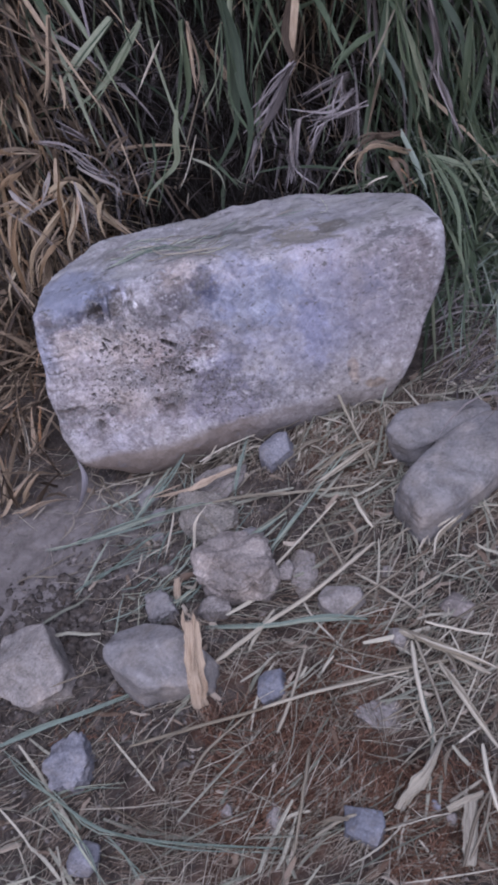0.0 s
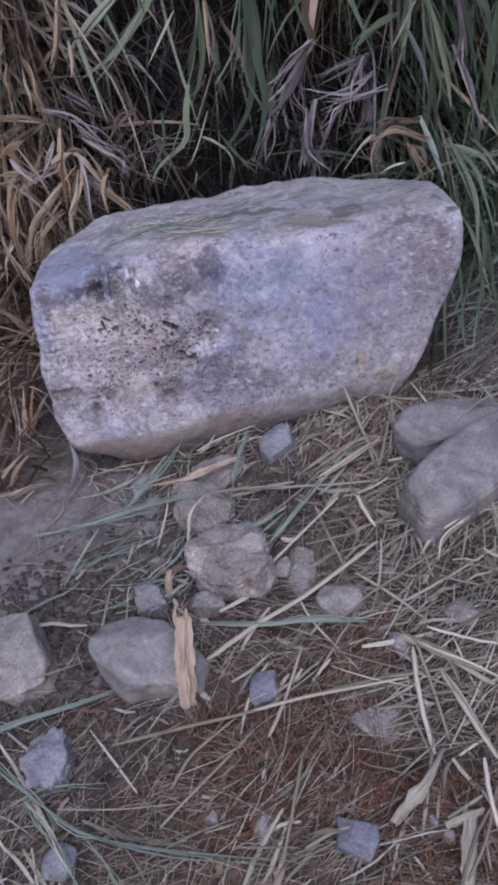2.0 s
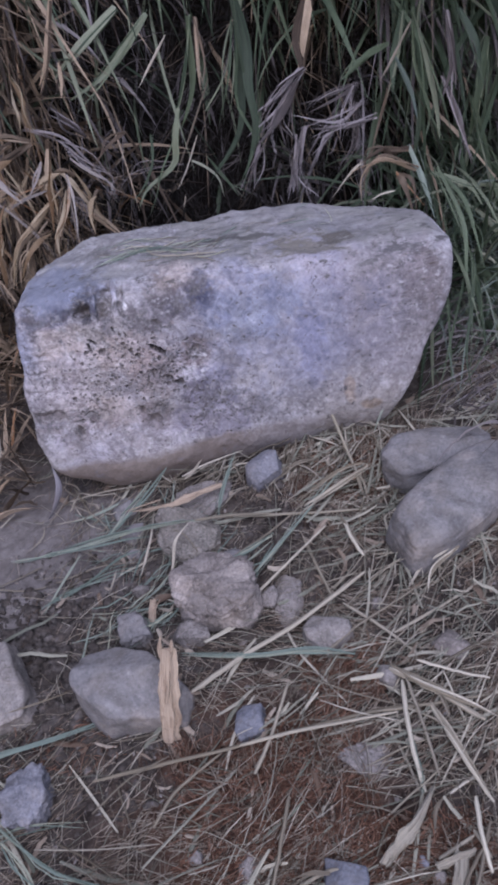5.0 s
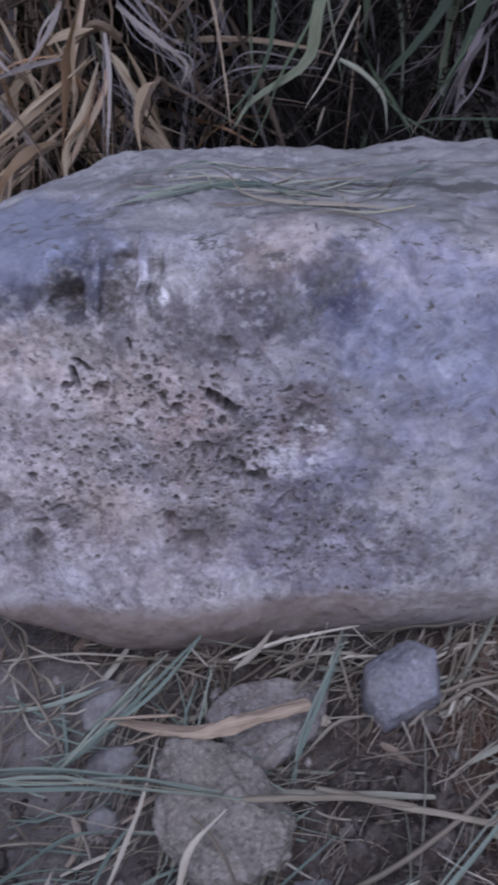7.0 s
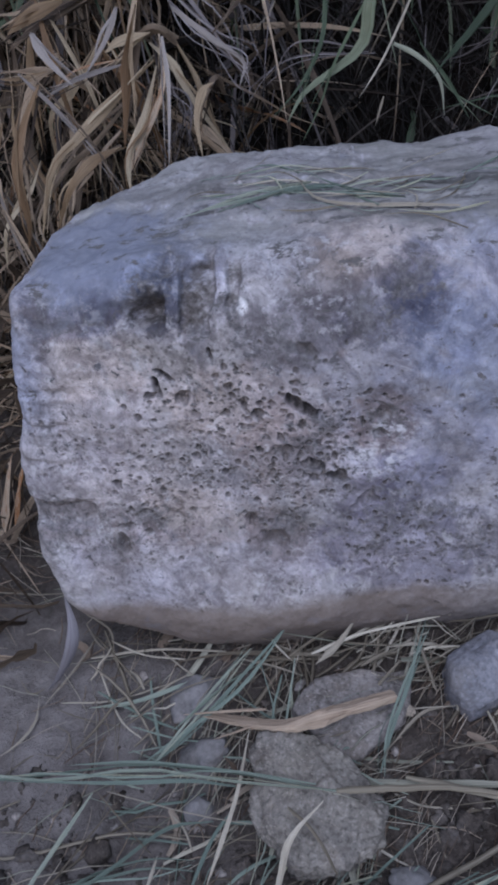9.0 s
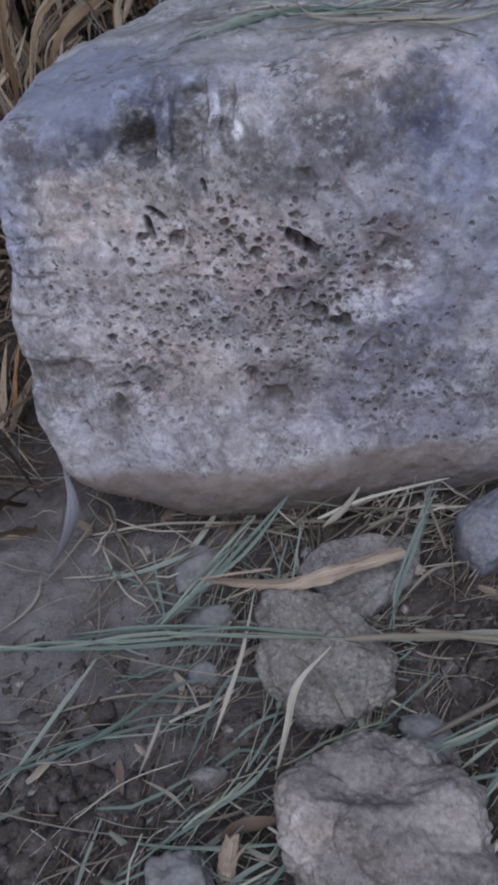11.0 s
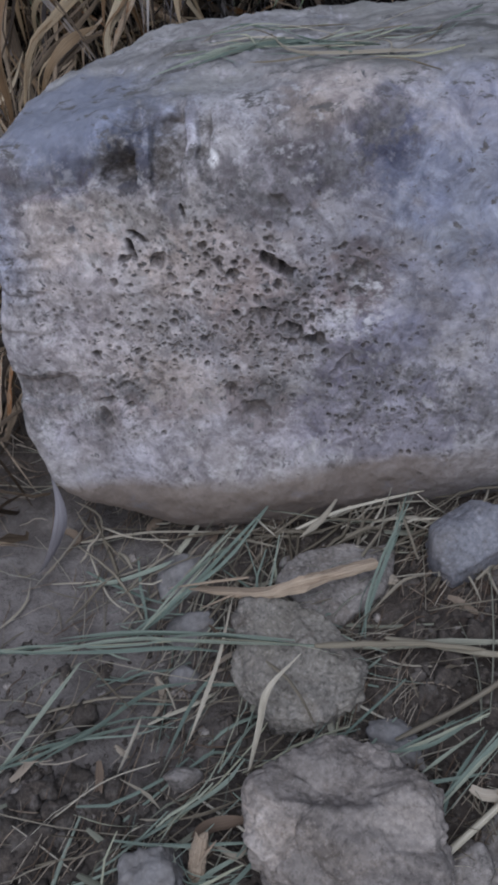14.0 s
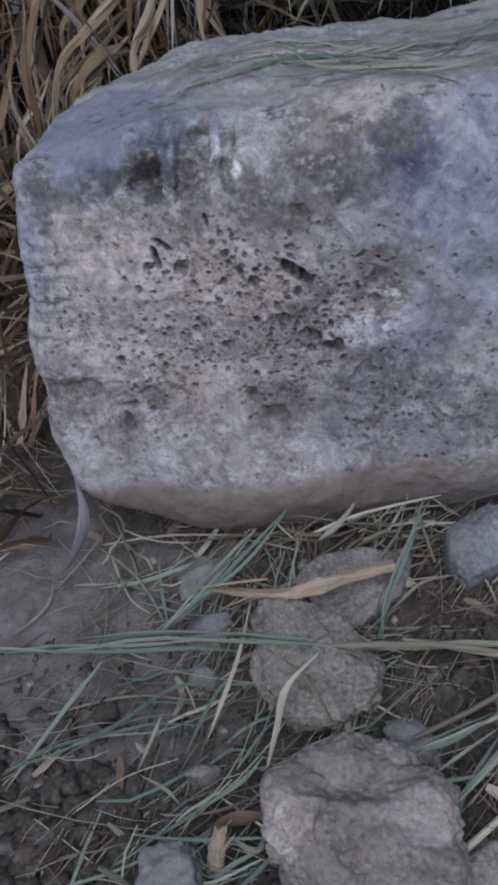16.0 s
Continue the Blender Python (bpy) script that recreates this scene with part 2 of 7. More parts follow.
    dull = n.level(lively, 0.2, 1.0)
    base = n.mix(1.0, base, n.ramp(fine, (0.35, (0.91, 0.90, 0.90)), (0.48, (1.0, 1.0, 1.0)), (0.66, (1.07, 1.07, 1.07))), "MULTIPLY")
    sand = n.noise(520.0, 3, 0.8, co)
    sandy = n.ramp(n.noise(17.0, 5, 0.6, co, warp=0.6), (0.40, 0.15), (0.58, 0.9))
    sandy = n.sums("MULTIPLY", sandy, n.near((-0.13, 0.65, 0.08), 0.22, 0.7, co))
    base = n.mix(n.sums("MULTIPLY", sandy, n.sums("SUBTRACT", 1.0, n.sums("MULTIPLY", bloom, 0.65))), base, n.mix(1.0, base, n.ramp(sand, (0.36, (0.80, 0.79, 0.78)), (0.46, (0.98, 0.98, 0.98)), (0.55, (1.03, 1.03, 1.03)), (0.64, (1.16, 1.16, 1.16))), "MULTIPLY"))
    fleck = n.ramp(n.noise(120.0, 5, 0.7, co), (0.565, 0.0), (0.66, 1.0))
    base = n.mix(n.sums("MULTIPLY", fleck, n.sums("MULTIPLY", dull, 0.5)), base, (0.47, 0.46, 0.47))
    speck = n.sums("MULTIPLY", n.ramp(fine, (0.34, 1.0), (0.44, 0.0)), n.ramp(n.noise(15.0, 4, 0.6, co), (0.42, 0.1), (0.60, 0.8)))
    base = n.mix(n.sums("MULTIPLY", speck, n.sums("MULTIPLY", dull, 0.5)), base, (0.075, 0.07, 0.072))
    glint = n.near((-0.1105, 0.674, 0.1475), 0.0042, 0.8, co, (1.2, 1, 0.8))
    base = n.mix(n.sums("MULTIPLY", glint, n.ramp(fine, (0.42, 0.0), (0.55, 1.0))), base, (0.75, 0.74, 0.75))
    crystals = n.sums("MAXIMUM", n.near((-0.060, 0.645, 0.078), 0.022, 0.9, co, (0.8, 0.6, 1.5)), n.near((-0.050, 0.65, 0.090), 0.016, 0.9, co, (0.8, 0.6, 1.3)))
    crystals = n.sums("MULTIPLY", crystals, n.ramp(n.noise(190.0, 5, 0.7, co, (1, 1, 1.6)), (0.47, 0.0), (0.60, 0.9)))
    base = n.mix(crystals, base, (0.52, 0.51, 0.53))
    # fine pits, thick in some stretches and none in others
    for scale, wide, much in ((260.0, 0.30, 0.75), (430.0, 0.32, 0.6)):
        warped = n.put("ShaderNodeVectorMath")
        warped.operation = "ADD"
        n.feed(warped.inputs[0], co)
        wobble = n.put("ShaderNodeTexNoise", Vector=co, Scale=scale * 0.9, Detail=2.0)
        shrunk = n.put("ShaderNodeVectorMath")
        shrunk.operation = "SCALE"
        n.feed(shrunk.inputs[0], wobble.outputs["Color"])
        shrunk.inputs["Scale"].default_value = 0.6 / scale
        n.feed(warped.inputs[1], shrunk.outputs[0])
        pit = n.level(n.cells(scale, warped.outputs[0]), wide * 1.15, wide * 0.55)
        where = n.level(n.noise(26.0, 5, 0.65, co, warp=0.4), 0.46, 0.60)
        where = n.sums("MULTIPLY", where, n.sums("MAXIMUM", n.near((-0.13, 0.645, 0.075), 0.13, 0.6, co, (1, 0.4, 1)), n.sums("MULTIPLY", n.near((0.14, 0.65, 0.09), 0.10, 0.7, co, (1, 0.4, 1)), 0.7)))
        base = n.mix(n.sums("MULTIPLY", n.sums("MULTIPLY", pit, where), much), base, (0.085, 0.076, 0.072))
    # dusty brown band where the foot meets the soil
    pos = n.put("ShaderNodeSeparateXYZ", Vector=co)
    foot = n.put("ShaderNodeMapRange", Value=n.sums("ADD", pos.outputs["Z"], n.sums("MULTIPLY", broad, 0.035)))
    for key, v in (("From Min", 0.0270), ("From Max", 0.0195), ("To Min", 0.0), ("To Max", 1.0)):
        foot.inputs[key].default_value = v
    low_end = n.level(pos.outputs["X"], 0.06, -0.06, 0.65)
    base = n.mix(n.sums("MULTIPLY", foot.outputs[0], n.sums("ADD", low_end, 0.2)), base, n.mix(fine, (0.115, 0.088, 0.072), (0.185, 0.152, 0.128)))
    # olive-grey weathering on the upper ledge, with darker layers
    facing = n.put("ShaderNodeSeparateXYZ", Vector=n.put("ShaderNodeNewGeometry").outputs["Normal"])
    ledge = n.ramp(n.sums("ADD", facing.outputs["Z"], n.sums("MULTIPLY", n.sums("SUBTRACT", mid, 0.5), 0.5)), (0.82, 0.0), (0.95, 0.9))
    ledge = n.sums("MULTIPLY", ledge, n.level(n.sums("ADD", pos.outputs["Y"], n.sums("MULTIPLY", n.sums("SUBTRACT", mid, 0.5), 0.05)), 0.688, 0.706))
    ledge = n.sums("MULTIPLY", ledge, n.ramp(n.noise(14.0, 5, 0.7, co, (1, 2.2, 1)), (0.36, 0.45), (0.56, 1.0)))
    base = n.mix(ledge, base, n.ramp(n.noise(45.0, 6, 0.7, co, (0.5, 2.5, 1)), (0.32, (0.076, 0.073, 0.068)), (0.5, (0.155, 0.150, 0.141)), (0.68, (0.265, 0.258, 0.247))))
    # blue-grey rounded shoulder
    shoulder = n.near((-0.180, 0.708, 0.160), 0.052, 0.9, co, (0.9, 1.0, 1.0))
    shoulder = n.level(n.sums("ADD", shoulder, n.sums("MULTIPLY", n.sums("SUBTRACT", n.noise(42.0, 6, 0.7, co, warp=0.5), 0.5), 2.2)), 0.2, 0.75, 0.8)
    base = n.mix(shoulder, base, n.mix(small, (0.120, 0.130, 0.172), (0.215, 0.222, 0.268)))
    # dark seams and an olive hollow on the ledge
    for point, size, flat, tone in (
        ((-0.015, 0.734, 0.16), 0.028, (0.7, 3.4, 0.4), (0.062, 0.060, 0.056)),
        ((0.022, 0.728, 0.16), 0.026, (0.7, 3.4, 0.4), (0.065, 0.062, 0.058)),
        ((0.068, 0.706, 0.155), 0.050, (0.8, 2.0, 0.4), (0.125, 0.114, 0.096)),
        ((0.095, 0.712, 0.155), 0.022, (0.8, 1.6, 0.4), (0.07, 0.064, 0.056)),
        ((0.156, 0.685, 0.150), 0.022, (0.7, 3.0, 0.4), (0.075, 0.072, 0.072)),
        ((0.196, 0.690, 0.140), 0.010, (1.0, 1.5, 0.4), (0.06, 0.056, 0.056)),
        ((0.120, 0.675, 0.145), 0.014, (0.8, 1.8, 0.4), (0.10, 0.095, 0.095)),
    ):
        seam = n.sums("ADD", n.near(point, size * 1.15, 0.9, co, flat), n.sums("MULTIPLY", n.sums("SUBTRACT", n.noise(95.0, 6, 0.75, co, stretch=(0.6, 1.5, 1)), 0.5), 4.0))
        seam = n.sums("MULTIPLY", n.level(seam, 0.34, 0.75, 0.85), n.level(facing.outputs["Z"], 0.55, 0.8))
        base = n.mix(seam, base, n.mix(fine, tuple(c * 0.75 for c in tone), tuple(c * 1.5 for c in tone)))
    # dirt in the pores, the scoop pocket's shade painted along with it, pale rims round them
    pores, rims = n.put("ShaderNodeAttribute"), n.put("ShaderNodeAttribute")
    pores.attribute_name, rims.attribute_name = "pore_dirt_shade", "pore_rim"
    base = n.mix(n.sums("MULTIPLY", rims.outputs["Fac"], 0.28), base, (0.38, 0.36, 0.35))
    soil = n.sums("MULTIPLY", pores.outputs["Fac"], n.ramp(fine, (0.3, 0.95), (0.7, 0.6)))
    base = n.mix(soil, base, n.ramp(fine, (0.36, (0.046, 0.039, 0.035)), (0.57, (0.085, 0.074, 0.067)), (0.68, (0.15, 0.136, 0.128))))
    rust = n.near((-0.0708, 0.666, 0.1275), 0.0045, 0.7, co, (1, 0.6, 1))
    base = n.mix(n.sums("MULTIPLY", rust, n.ramp(fine, (0.35, 0.3), (0.55, 0.9))), base, (0.13, 0.07, 0.035))
    normal = n.bump(grain, 0.12, 0.0004, n.bump(fine, 0.24, 0.0013, n.bump(small, 0.14, 0.002)))
    return n.done(base, n.ramp(mid, (0.3, 0.95), (0.8, 0.75)), normal, 0.25)


def stone_material(name, dark, light, warm=None, scale=60.0, gloss=0.85, speckle=0.5):
    n = Nodes(name)
    co = n.coords()
    mid = n.noise(scale, 6, 0.62, co, warp=0.6)
    fine = n.noise(scale * 7, 4, 0.7, co)
    info = n.put("ShaderNodeObjectInfo")
    base = n.ramp(mid, (0.3, dark), (0.7, light))
    if warm:
        base = n.mix(n.ramp(n.noise(scale * 0.45, 4, 0.6, co), (0.45, 0.0), (0.62, 0.9)), base, warm)
    flecks = n.ramp(fine, (0.36, tuple(c * (1 - speckle) for c in (1, 0.99, 0.97))), (0.48, (0.98, 0.98, 0.98)), (0.56, (1.05, 1.05, 1.05)), (0.66, (1.0 + speckle * 0.8,) * 3))
    base = n.mix(1.0, base, flecks, "MULTIPLY")
    # earth in the dips, and broad changes of tone
    base = n.mix(1.0, base, n.ramp(n.noise(scale * 0.35, 5, 0.65, co, warp=0.8), (0.34, (0.72, 0.70, 0.67)), (0.5, (1.0, 1.0, 1.0)), (0.66, (1.14, 1.13, 1.12))), "MULTIPLY")
    earth = n.ramp(n.noise(scale * 1.7, 6, 0.78, co, warp=0.5), (0.50, 0.0), (0.60, 0.7))
    base = n.mix(n.sums("MULTIPLY", earth, speckle * 1.3), base, (0.105, 0.085, 0.069))
    grain = n.ramp(n.noise(scale * 9, 3, 0.8, co), (0.55, 0.0), (0.63, 0.7))
    base = n.mix(n.sums("MULTIPLY", grain, speckle * 1.2), base, tuple(min(0.6, c * 1.55) for c in light))
    tone = n.ramp(info.outputs["Random"], (0.0, 0.9), (1.0, 1.08))
    base = n.mix(1.0, base, tone, "MULTIPLY")
    # grey dust settled on it in patches
    base = n.mix(n.ramp(n.noise(scale * 0.8, 5, 0.7, co), (0.5, 0.0), (0.68, 0.4)), base, (0.21, 0.192, 0.178))
    # lighter scuffed patches with a ragged rim
    scuff = n.level(n.noise(scale * 0.6, 7, 0.72, co, warp=0.7), 0.53, 0.60, 0.75)
    base = n.mix(scuff, base, n.mix(1.0, base, (1.42, 1.40, 1.38), "MULTIPLY"))
    rough = n.level(n.noise(scale * 0.5, 4, 0.6, co), 0.42, 0.62)
    normal = n.bump(n.sums("MULTIPLY", fine, n.sums("ADD", 0.08, n.sums("MULTIPLY", rough, 0.45))), 0.5, 0.0011, n.bump(n.noise(scale * 1.1, 3, 0.45, co, warp=0.4), 0.35, 0.0040))
    return n.done(base, gloss, normal, 0.3)


def soil_material():
    n = Nodes("dry_crumbly_soil")
    co = n.coords()
    broad = n.noise(6.0, 5, 0.6, co)
    mid = n.noise(55.0, 6, 0.7, co)
    fine = n.noise(420.0, 4, 0.75, co)
    dust = n.ramp(mid, (0.36, (0.125, 0.110, 0.102)), (0.5, (0.172, 0.154, 0.144)), (0.66, (0.222, 0.201, 0.190)))
    dark = n.ramp(mid, (0.34, (0.028, 0.023, 0.019)), (0.52, (0.062, 0.051, 0.043)), (0.70, (0.12, 0.10, 0.086)))
    rust = n.ramp(mid, (0.34, (0.040, 0.023, 0.016)), (0.55, (0.10, 0.058, 0.038)), (0.72, (0.165, 0.106, 0.075)))
    bare = n.sums("MAXIMUM", n.near((-0.27, 0.53, -0.03), 0.17, 0.6, co), n.near((-0.22, 0.50, -0.03), 0.09, 0.7, co))
    bare = n.sums("MULTIPLY", bare, n.ramp(broad, (0.3, 0.55), (0.55, 1.0)))
    base = n.mix(bare, dark, dust)
    # dark crumbly earth, with the shadows among its clods painted in
    clod_shade = n.sums("MULTIPLY", n.near((-0.215, 0.42, -0.03), 0.095, 0.6, co), n.ramp(n.noise(30.0, 5, 0.7, co), (0.36, 0.4), (0.56, 1.0)))
    base = n.mix(clod_shade, base, n.ramp(mid, (0.34, (0.018, 0.014, 0.012)), (0.66, (0.066, 0.054, 0.046))))
    ruddy = n.sums("MAXIMUM", n.near((-0.08, 0.27, -0.03), 0.16, 0.7, co), n.near((0.06, 0.57, -0.03), 0.1, 0.7, co))
    for x, y, size in ((0.012, 0.360, 0.040), (-0.069, 0.280, 0.070), (0.025, 0.208, 0.050)):
        ruddy = n.sums("MAXIMUM", ruddy, n.near((x, y, -0.03), size, 0.7, co))
    ruddy = n.sums("MULTIPLY", ruddy, n.ramp(n.noise(24.0, 4, 0.6, co), (0.36, 0.1), (0.56, 1.0)))
    base = n.mix(ruddy, base, rust)
    base = n.mix(n.ramp(fine, (0.55, 0.0), (0.78, 0.5)), base, (0.25, 0.23, 0.215))
    # bank soil goes near black: the shade under its grass, painted in
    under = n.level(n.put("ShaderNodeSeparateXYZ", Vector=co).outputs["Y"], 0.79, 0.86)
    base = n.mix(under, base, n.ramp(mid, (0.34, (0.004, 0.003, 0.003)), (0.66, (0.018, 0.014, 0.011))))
    normal = n.bump(fine, 0.8, 0.003, n.bump(mid, 0.6, 0.008))
    return n.done(base, 0.97, normal, 0.12)


def blade_material(name, stops, through=0.25, gloss=0.62, streak=0.3):
    """Leaf and straw: fibres run along the blade; each blade takes its own tone."""
    n = Nodes(name)
    uv = n.put("ShaderNodeUVMap")
    uv.uv_map = "along"
    fibre = n.noise(6.0, 5, 0.7, uv.outputs[0], (1.6, 0.10, 1.0))
    blotch = n.noise(3.0, 4, 0.65, uv.outputs[0], (1.2, 1.6, 1.0))
    isle = n.put("ShaderNodeNewGeometry").outputs["Random Per Island"]
    one = n.put("ShaderNodeObjectInfo").outputs["Random"]
    pick = n.sums("FRACT", n.sums("ADD", isle, one))
    pick = n.sums("ADD", pick, n.sums("MULTIPLY", n.sums("SUBTRACT", blotch, 0.5), 0.35))
    base = n.ramp(pick, *stops)
    lines = n.ramp(fibre, (0.3, 1.0 - streak), (0.7, 1.0 + streak * 0.6))
    base = n.mix(1.0, base, lines, "MULTIPLY")
    normal = n.bump(fibre, 0.5, 0.0008)
    return n.done(base, gloss, normal, 0.3, through)


def wood_material(name, a, b):
    n = Nodes(name)
    uv = n.put("ShaderNodeUVMap")
    uv.uv_map = "along"
    fibre = n.noise(5.0, 6, 0.75, uv.outputs[0], (2.0, 0.22, 1.0), 0.2)
    blotch = n.noise(4.0, 4, 0.6, uv.outputs[0])
    base = n.ramp(fibre, (0.26, (0.15, 0.095, 0.062)), (0.38, a), (0.55, b), (0.75, tuple(min(1, c * 1.25) for c in b)))
    base = n.mix(n.ramp(blotch, (0.60, 0.0), (0.74, 0.55)), base, (0.17, 0.105, 0.065))
    return n.done(base, 0.8, n.bump(fibre, 0.7, 0.0015), 0.2)


M_BOULDER = boulder_material()
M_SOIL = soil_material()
M_BLUE = stone_material("blue_grey_stone", (0.118, 0.118, 0.135), (0.238, 0.236, 0.258), None, 60, 0.75, 0.3)
M_GREY = stone_material("grey_stone", (0.125, 0.112, 0.102), (0.235, 0.214, 0.20), (0.20, 0.178, 0.16), 55)
M_SLATE = stone_material("slate_grey_stone", (0.112, 0.107, 0.108), (0.213, 0.203, 0.200), (0.190, 0.173, 0.160), 45, 0.8, 0.2)
M_PINK = stone_material("pinkish_rough_stone", (0.110, 0.096, 0.087), (0.242, 0.213, 0.193), (0.335, 0.297, 0.268), 60, 0.95, 0.35)
M_PALE = stone_material("pale_stone", (0.150, 0.138, 0.127), (0.271, 0.249, 0.232), (0.232, 0.206, 0.185), 60, 0.85, 0.35)
M_OLIVE = stone_material("olive_grey_stone", (0.108, 0.098, 0.086), (0.245, 0.224, 0.197), (0.225, 0.205, 0.172), 60, 0.95, 0.45)
M_INK = stone_material("dark_blue_stone", (0.085, 0.089, 0.108), (0.185, 0.188, 0.215), None, 60, 0.7, 0.3)
M_CLOD = stone_material("soil_clod", (0.022, 0.018, 0.015), (0.068, 0.057, 0.049), None, 120, 0.97, 0.4)
M_DRY = blade_material("dry_grass", ((0.0, (0.041, 0.029, 0.020)), (0.3, (0.098, 0.071, 0.049)), (0.6, (0.201, 0.154, 0.108)), (0.80, (0.369, 0.283, 0.193)), (0.94, (0.517, 0.410, 0.295)), (1.0, (0.344, 0.172, 0.074))), 0.25, 0.62, 0.6)
M_TAN = blade_material("tan_leaf", ((0.0, (0.165, 0.098, 0.048)), (0.4, (0.275, 0.199, 0.118)), (0.75, (0.395, 0.316, 0.208)), (1.0, (0.52, 0.445, 0.315))), 0.3, 0.6, 0.55)
M_DUSK = blade_material("withered_grass", ((0.0, (0.06, 0.05, 0.047)), (0.4, (0.125, 0.108, 0.105)), (0.7, (0.26, 0.23, 0.23)), (1.0, (0.38, 0.345, 0.345))), 0.25, 0.6, 0.55)
M_GREEN = blade_material("green_grass", ((0.0, (0.042, 0.062, 0.037)), (0.4, (0.083, 0.113, 0.067)), (0.75, (0.146, 0.183, 0.112)), (1.0, (0.26, 0.28, 0.19))), 0.3, 0.5, 0.5)
M_SAGE = blade_material("fading_green_grass", ((0.0, (0.135, 0.172, 0.142)), (0.4, (0.203, 0.25, 0.205)), (0.75, (0.298, 0.335, 0.272)), (1.0, (0.46, 0.45, 0.32))), 0.2, 0.6, 0.5)
M_FADE = blade_material("fading_straw_grass", ((0.0, (0.15, 0.155, 0.117)), (0.4, (0.24, 0.238, 0.182)), (0.75, (0.35, 0.335, 0.262)), (1.0, (0.52, 0.475, 0.375))), 0.15, 0.6, 0.5)
M_STRAW = blade_material("straw", ((0.0, (0.095, 0.077, 0.053)), (0.4, (0.20, 0.172, 0.128)), (0.75, (0.345, 0.308, 0.242)), (1.0, (0.55, 0.505, 0.41))), 0.1, 0.6, 0.45)
M_PALE_STRAW = blade_material("pale_straw", ((0.0, (0.19, 0.162, 0.115)), (0.4, (0.285, 0.252, 0.188)), (0.75, (0.40, 0.36, 0.28)), (1.0, (0.55, 0.505, 0.40))), 0.1, 0.6, 0.4)
M_DUSK_STEM = blade_material("withered_stem", ((0.0, (0.13, 0.112, 0.10)), (0.5, (0.215, 0.188, 0.17)), (1.0, (0.33, 0.295, 0.27))), 0.2, 0.6, 0.4)
M_DUSK_LEAF = blade_material("lilac_grey_leaf", ((0.0, (0.194, 0.180, 0.194)), (0.5, (0.288, 0.270, 0.288)), (1.0, (0.374, 0.353, 0.367))), 0.2, 0.6, 0.35)
# thin dead stems, coloured near black to stand in for the hollow's shade
M_SHADE_THATCH = blade_material("shade_dark_thatch", ((0.0, (0.006, 0.005, 0.004)), (0.6, (0.018, 0.015, 0.0125)), (0.88, (0.046, 0.039, 0.034)), (1.0, (0.13, 0.11, 0.095))), 0.15, 0.75, 0.5)
M_RUST = blade_material("rusty_leaf", ((0.0, (0.085, 0.06, 0.043)), (0.5, (0.14, 0.10, 0.072)), (1.0, (0.20, 0.15, 0.115))), 0.15, 0.7)
M_RUSTY = blade_material("rotten_fibre", ((0.0, (0.070, 0.033, 0.019)), (0.4, (0.135, 0.068, 0.040)), (0.75, (0.205, 0.112, 0.070)), (1.0, (0.31, 0.19, 0.13))), 0.1, 0.75)
M_CHAFF = blade_material("fine_chaff", ((0.0, (0.10, 0.066, 0.044)), (0.35, (0.18, 0.135, 0.098)), (0.7, (0.30, 0.245, 0.187)), (1.0, (0.43, 0.375, 0.30))), 0.1, 0.75)
M_GREY_WOOD = wood_material("weathered_pale_wood", (0.160, 0.139, 0.106), (0.310, 0.284, 0.226))
M_WOOD = wood_material("split_pale_wood", (0.236, 0.173, 0.121), (0.405, 0.324, 0.240))


# ---------------------------------------------------------------- tools for shapes
def value_noise(p, scale, seed=0):
    """Smooth noise in -1..1 at the points p."""
    q = np.asarray(p, float) * scale + seed * 17.13
    i = np.floor(q).astype(np.int64)
    f = q - i
    f = f * f * f * (f * (f * 6 - 15) + 10)
    total = 0.0
    for dx in (0, 1):
        for dy in (0, 1):
            for dz in (0, 1):
                h = (i[:, 0] + dx) * 73856093 ^ (i[:, 1] + dy) * 19349663 ^ (i[:, 2] + dz) * 83492791 ^ (seed * 2654435)
                h = (h ^ (h >> 13)) * 1274126177
                h = ((h ^ (h >> 16)) & 0xFFFF) / 32767.5 - 1
                w = np.abs(1 - dx - f[:, 0]) * np.abs(1 - dy - f[:, 1]) * np.abs(1 - dz - f[:, 2])
                total = total + h * w
    return total


def fbm(p, scale, octaves=4, seed=0, gain=0.5):
    return sum(gain**k * value_noise(p, scale * 2.03**k, seed + 7 * k) for k in range(octaves))


def mesh_data(name, verts, faces, material, uv=None, smooth=True):
    me = bpy.data.meshes.new(name)
    me.from_pydata(np.asarray(verts).tolist(), [], np.asarray(faces).tolist() if isinstance(faces, np.ndarray) else faces)
    me.materials.append(material)
    if smooth:
        me.polygons.foreach_set("use_smooth", np.ones(len(me.polygons), bool))
    if uv is not None:
        layer = me.uv_layers.new(name="along")
        loops = np.empty(len(me.loops), np.int32)
        me.loops.foreach_get("vertex_index", loops)
        layer.data.foreach_set("uv", np.asarray(uv, np.float32)[loops].ravel())
    me.update()
    return me


def thing(name, me, label, category, group="", kind="", at=(0, 0, 0)):
    ob = new(name, me)
    ob.location = at
    return tagged(ob, label, category, group, kind)


def part(name, me, parent, label=""):
    ob = new(name, me)
    ob.parent = parent
    return tagged(ob, label)


def spaced(n, mid, wide, gain):
    """n steps from -1 to 1, closer together about mid."""
    x = np.linspace(-1, 1, 4001)
    total = np.cumsum(1 + gain * np.exp(-(((x - mid) / wide) ** 2)))
    return np.interp(np.linspace(total[0], total[-1], n), total, x)


